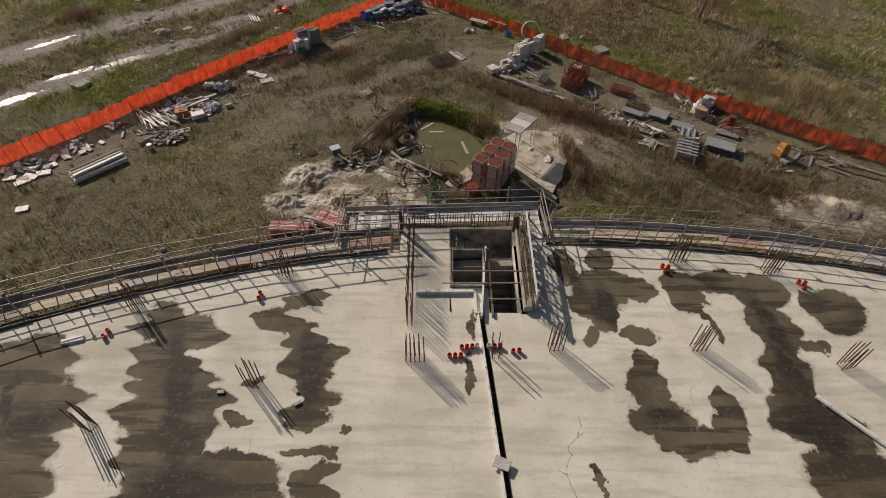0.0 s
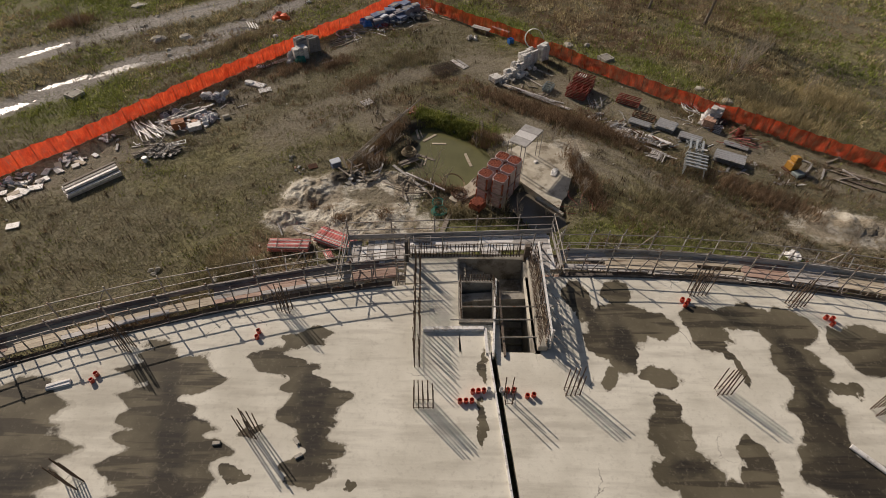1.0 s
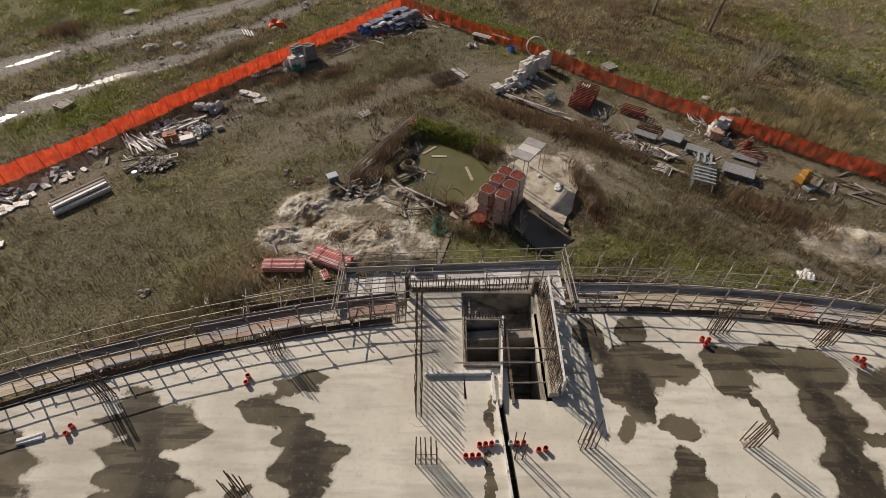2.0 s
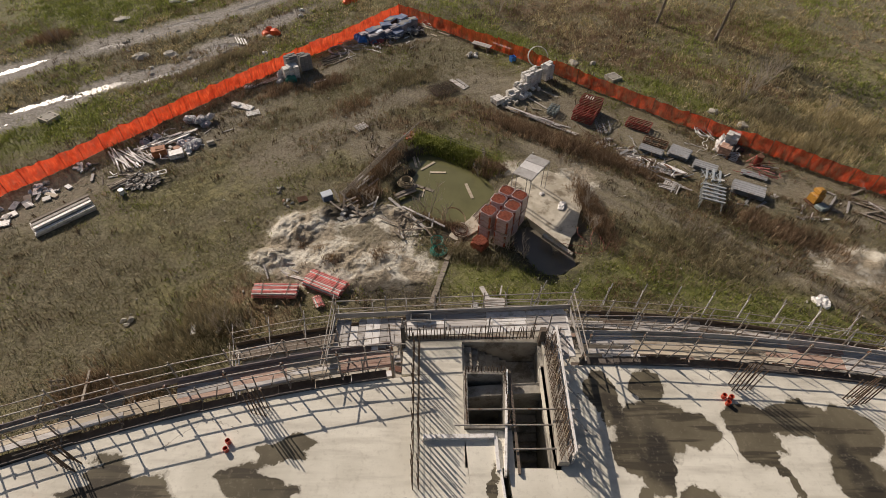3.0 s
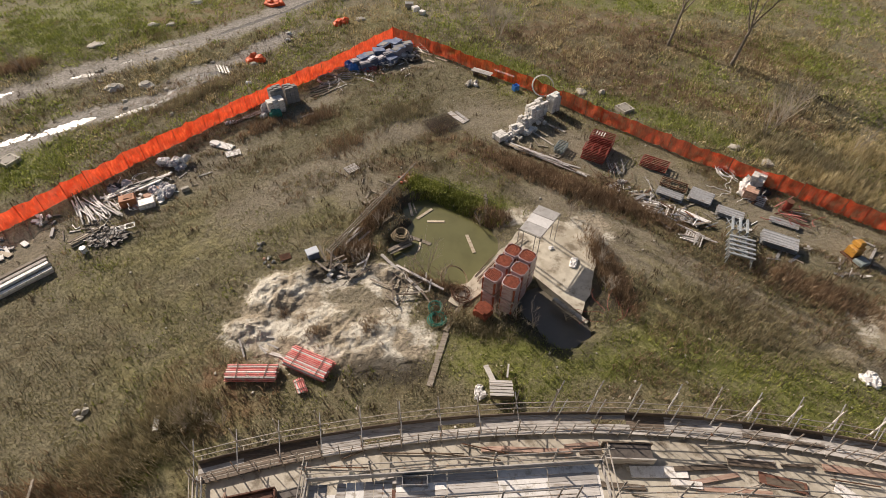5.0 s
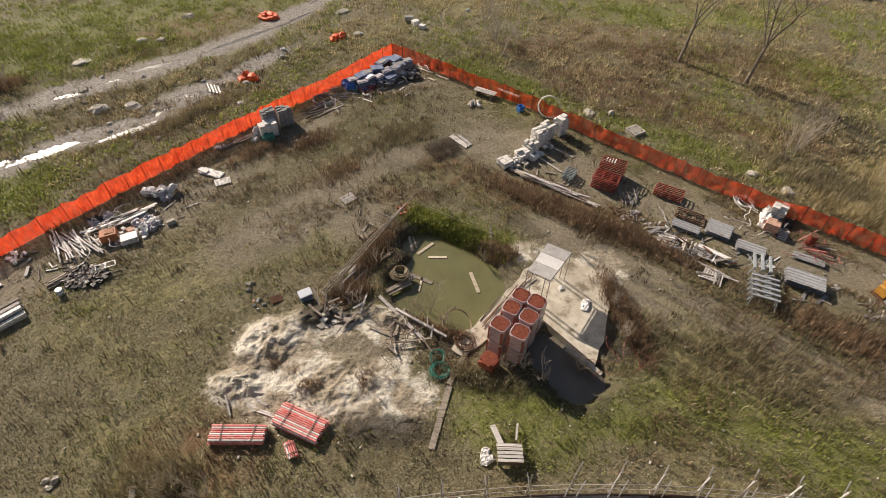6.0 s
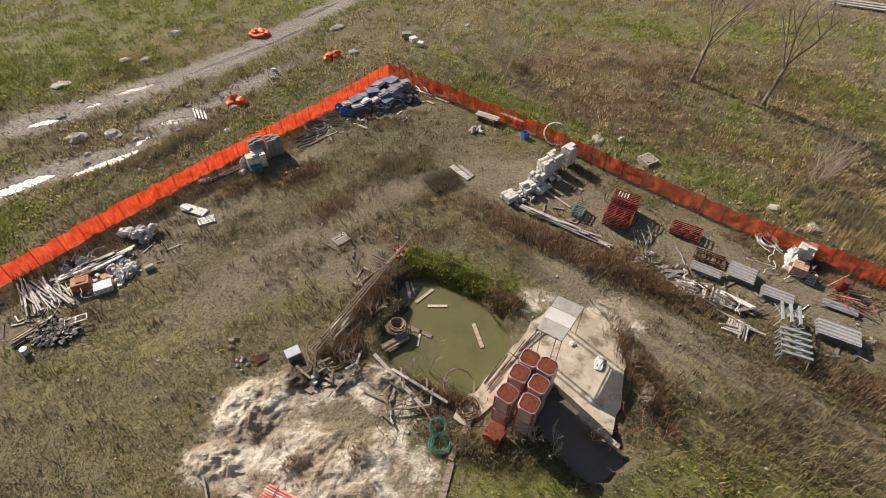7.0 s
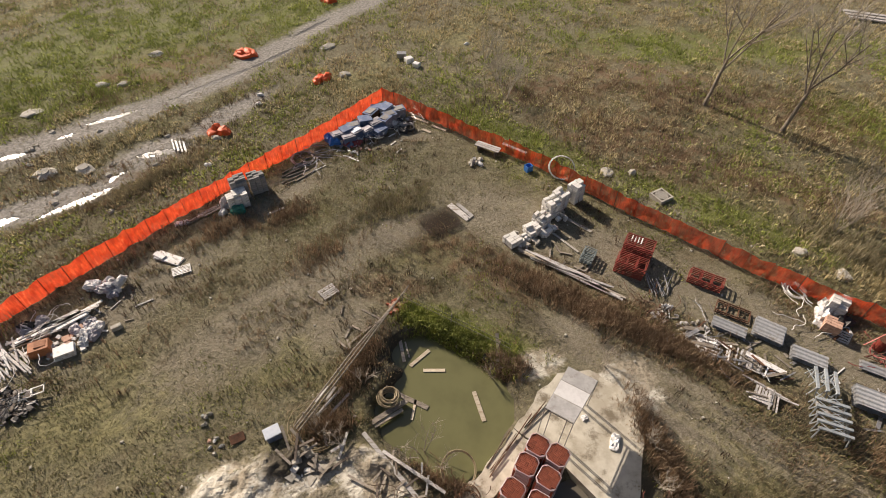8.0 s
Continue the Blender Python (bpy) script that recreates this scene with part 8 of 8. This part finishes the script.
# pale chips of stone and litter
n = 420
x, y = scatter(n, -36, 36, 26, 74)
ok = keep_off(x, y)
chips = Shape()
for px, py, pz in zip(x[ok], y[ok], ground_z(x[ok], y[ok])):
    s_ = rnd.choice((0.05, 0.06, 0.08, 0.12))
    chips.box(s_ * 1.4, s_, s_ * 0.6, pose(px, py, pz + 0.02, rnd.uniform(-20, 20), rnd.uniform(-20, 20), rnd.uniform(0, 180)), s_ * 0.15)
tagged(part("stone_chips", chips, mat_stone, None, "pale stone chips and litter strewn over the site"), "", "stones", kind="stuff")
n = 420
chips = Shape()
for i in range(n):
    px, py = rnd.gauss(-5.9, 2.9), rnd.gauss(34.2, 2.1)
    s_ = rnd.choice((0.02, 0.03, 0.03, 0.04, 0.05, 0.07, 0.1))
    chips.lump(s_ * 1.8, s_ * 1.3, s_ * 0.6, pose(px, py, gz(px, py) - 0.02, 0, 0, rnd.uniform(0, 180)), 0.5, i, 5)
tagged(part("spoil_clods", chips, mat_soil, None, "pale clods of dug soil on the spoil heap"), "", "soil", kind="stuff")


# ---- bare trees and shrubs ----
def grow(s, p, d, length, r, depth, spread, rng, twig):
    """A limb with its side limbs; the thinnest go into the twig shape."""
    pts = [p]
    steps = 4
    for i in range(steps):
        d = (d + Vector((rng.uniform(-0.16, 0.16), rng.uniform(-0.16, 0.16), 0.07))).normalized()
        pts.append(pts[-1] + d * length / steps)
    (s if r > 0.025 else twig).line(pts, r, 6 if r > 0.04 else 4, r * 0.55)
    if depth == 0:
        return
    for i in range(rng.randint(3, 4) if depth > 1 else rng.randint(3, 5)):
        t = rng.uniform(0.35, 1.0)
        k = min(steps - 1, int(t * steps))
        q = pts[k].lerp(pts[k + 1], t * steps - k)
        side = Vector((rng.uniform(-1, 1), rng.uniform(-1, 1), rng.uniform(-0.1, 0.6))).normalized()
        grow(s, q, (d * (1 - spread) + side * spread).normalized(), length * rng.uniform(0.45, 0.7), max(r * 0.5, 0.008), depth - 1, spread, rng, twig)


def bare_tree(x, y, height, r, seed, label, lean=(0.1, 0.0)):
    rng = random.Random(seed)
    t = thing("bare_tree", label, "tree", "bare trees", on_ground(x, y))
    trunk, twig = Shape(), Shape()
    top = Vector((lean[0] * height * 0.35, lean[1] * height * 0.35, height * 0.35))
    trunk.line([Vector((0, 0, -0.2)), top * 0.35 + Vector((0.06, 0, 0)), top * 0.7, top], r * 1.25, 8, r * 0.8)
    limbs = Shape()
    for i in range(4):
        a = 2 * math.pi * (i + rng.random() * 0.6) / 4
        d = Vector((math.cos(a) * 0.45 + lean[0], math.sin(a) * 0.45 + lean[1], 1.0)).normalized()
        grow(limbs, top * (0.75 + 0.08 * i), d, height * rng.uniform(0.38, 0.5), r * 0.55, 3, 0.5, rng, twig)
    part("trunk", trunk, mat_bark, t)
    part("crown", limbs, mat_bark, t)
    part("twig_crown", twig, mat_twig, t)
    return t


bare_tree(26.2, 71.9, 13.0, 0.15, 1, "bare grey-barked tree standing in the pasture", (0.1, 0.0))
bare_tree(31.6, 67.4, 12.0, 0.155, 2, "bare grey-barked tree with a forked crown", (0.12, 0.0))


def bare_shrub(x, y, height, stems, seed, label, z=None):
    rng = random.Random(seed)
    t = thing("bare_shrub", label, "shrub", "bare shrubs", on_ground(x, y) if z is None else pose(x, y, z))
    stem, twig = Shape(), Shape()
    for i in range(stems):
        a = rng.uniform(0, 6.28)
        d = Vector((math.cos(a) * 0.4, math.sin(a) * 0.4, 1)).normalized()
        grow(stem, Vector((math.cos(a) * 0.1, math.sin(a) * 0.1, -0.05)), d, height * rng.uniform(0.6, 0.9), 0.03, 2, 0.45, rng, twig)
    part("stem_clump", stem, mat_twig, t)
    part("twig_crown", twig, mat_twig, t)
    return t


for x, y, h, n, sd in ((5.9, 80.4, 3.6, 7, 1), (7.3, 72.8, 3.4, 8, 2), (6.8, 76.0, 3.2, 7, 3), (29.9, 54.6, 3.6, 7, 4), (31.5, 56.0, 3.0, 6, 5), (34.0, 58.5, 3.0, 6, 6), (3.2, 76.5, 2.6, 5, 7), (-24.5, 84, 2.4, 5, 8), (-41, 64.5, 2.2, 8, 9), (36.5, 52, 2.6, 6, 10)):
    bare_shrub(x, y, h, n, sd, "bare grey leafless shrub in the pasture")
for x, y, h, n, sd in ((-0.2, 38.6, 2.4, 3, 21), (0.9, 38.0, 2.0, 3, 22), (-1.0, 38.4, 1.8, 3, 23), (5.6, 34.2, 1.6, 4, 24), (6.6, 33.6, 1.4, 4, 25), (8.9, 34.6, 1.6, 4, 26), (12.0, 38.6, 1.5, 5, 27), (11.8, 36.6, 1.4, 5, 28), (3.9, 43.3, 1.4, 5, 29), (-5.6, 39.6, 1.4, 6, 30), (-3.6, 42.6, 1.3, 5, 31),
                       (10.4, 43.6, 1.3, 4, 32), (11.9, 40.8, 1.3, 4, 33), (-12.6, 27.3, 1.6, 6, 34), (-10.9, 27.0, 1.4, 5, 35), (4.6, 34.4, 1.2, 5, 36), (-4.4, 38.9, 1.2, 5, 37)):
    bare_shrub(x, y, h, n, sd, "leafless twiggy shrub at the edge of the pit", max(gz(x, y), -0.75))
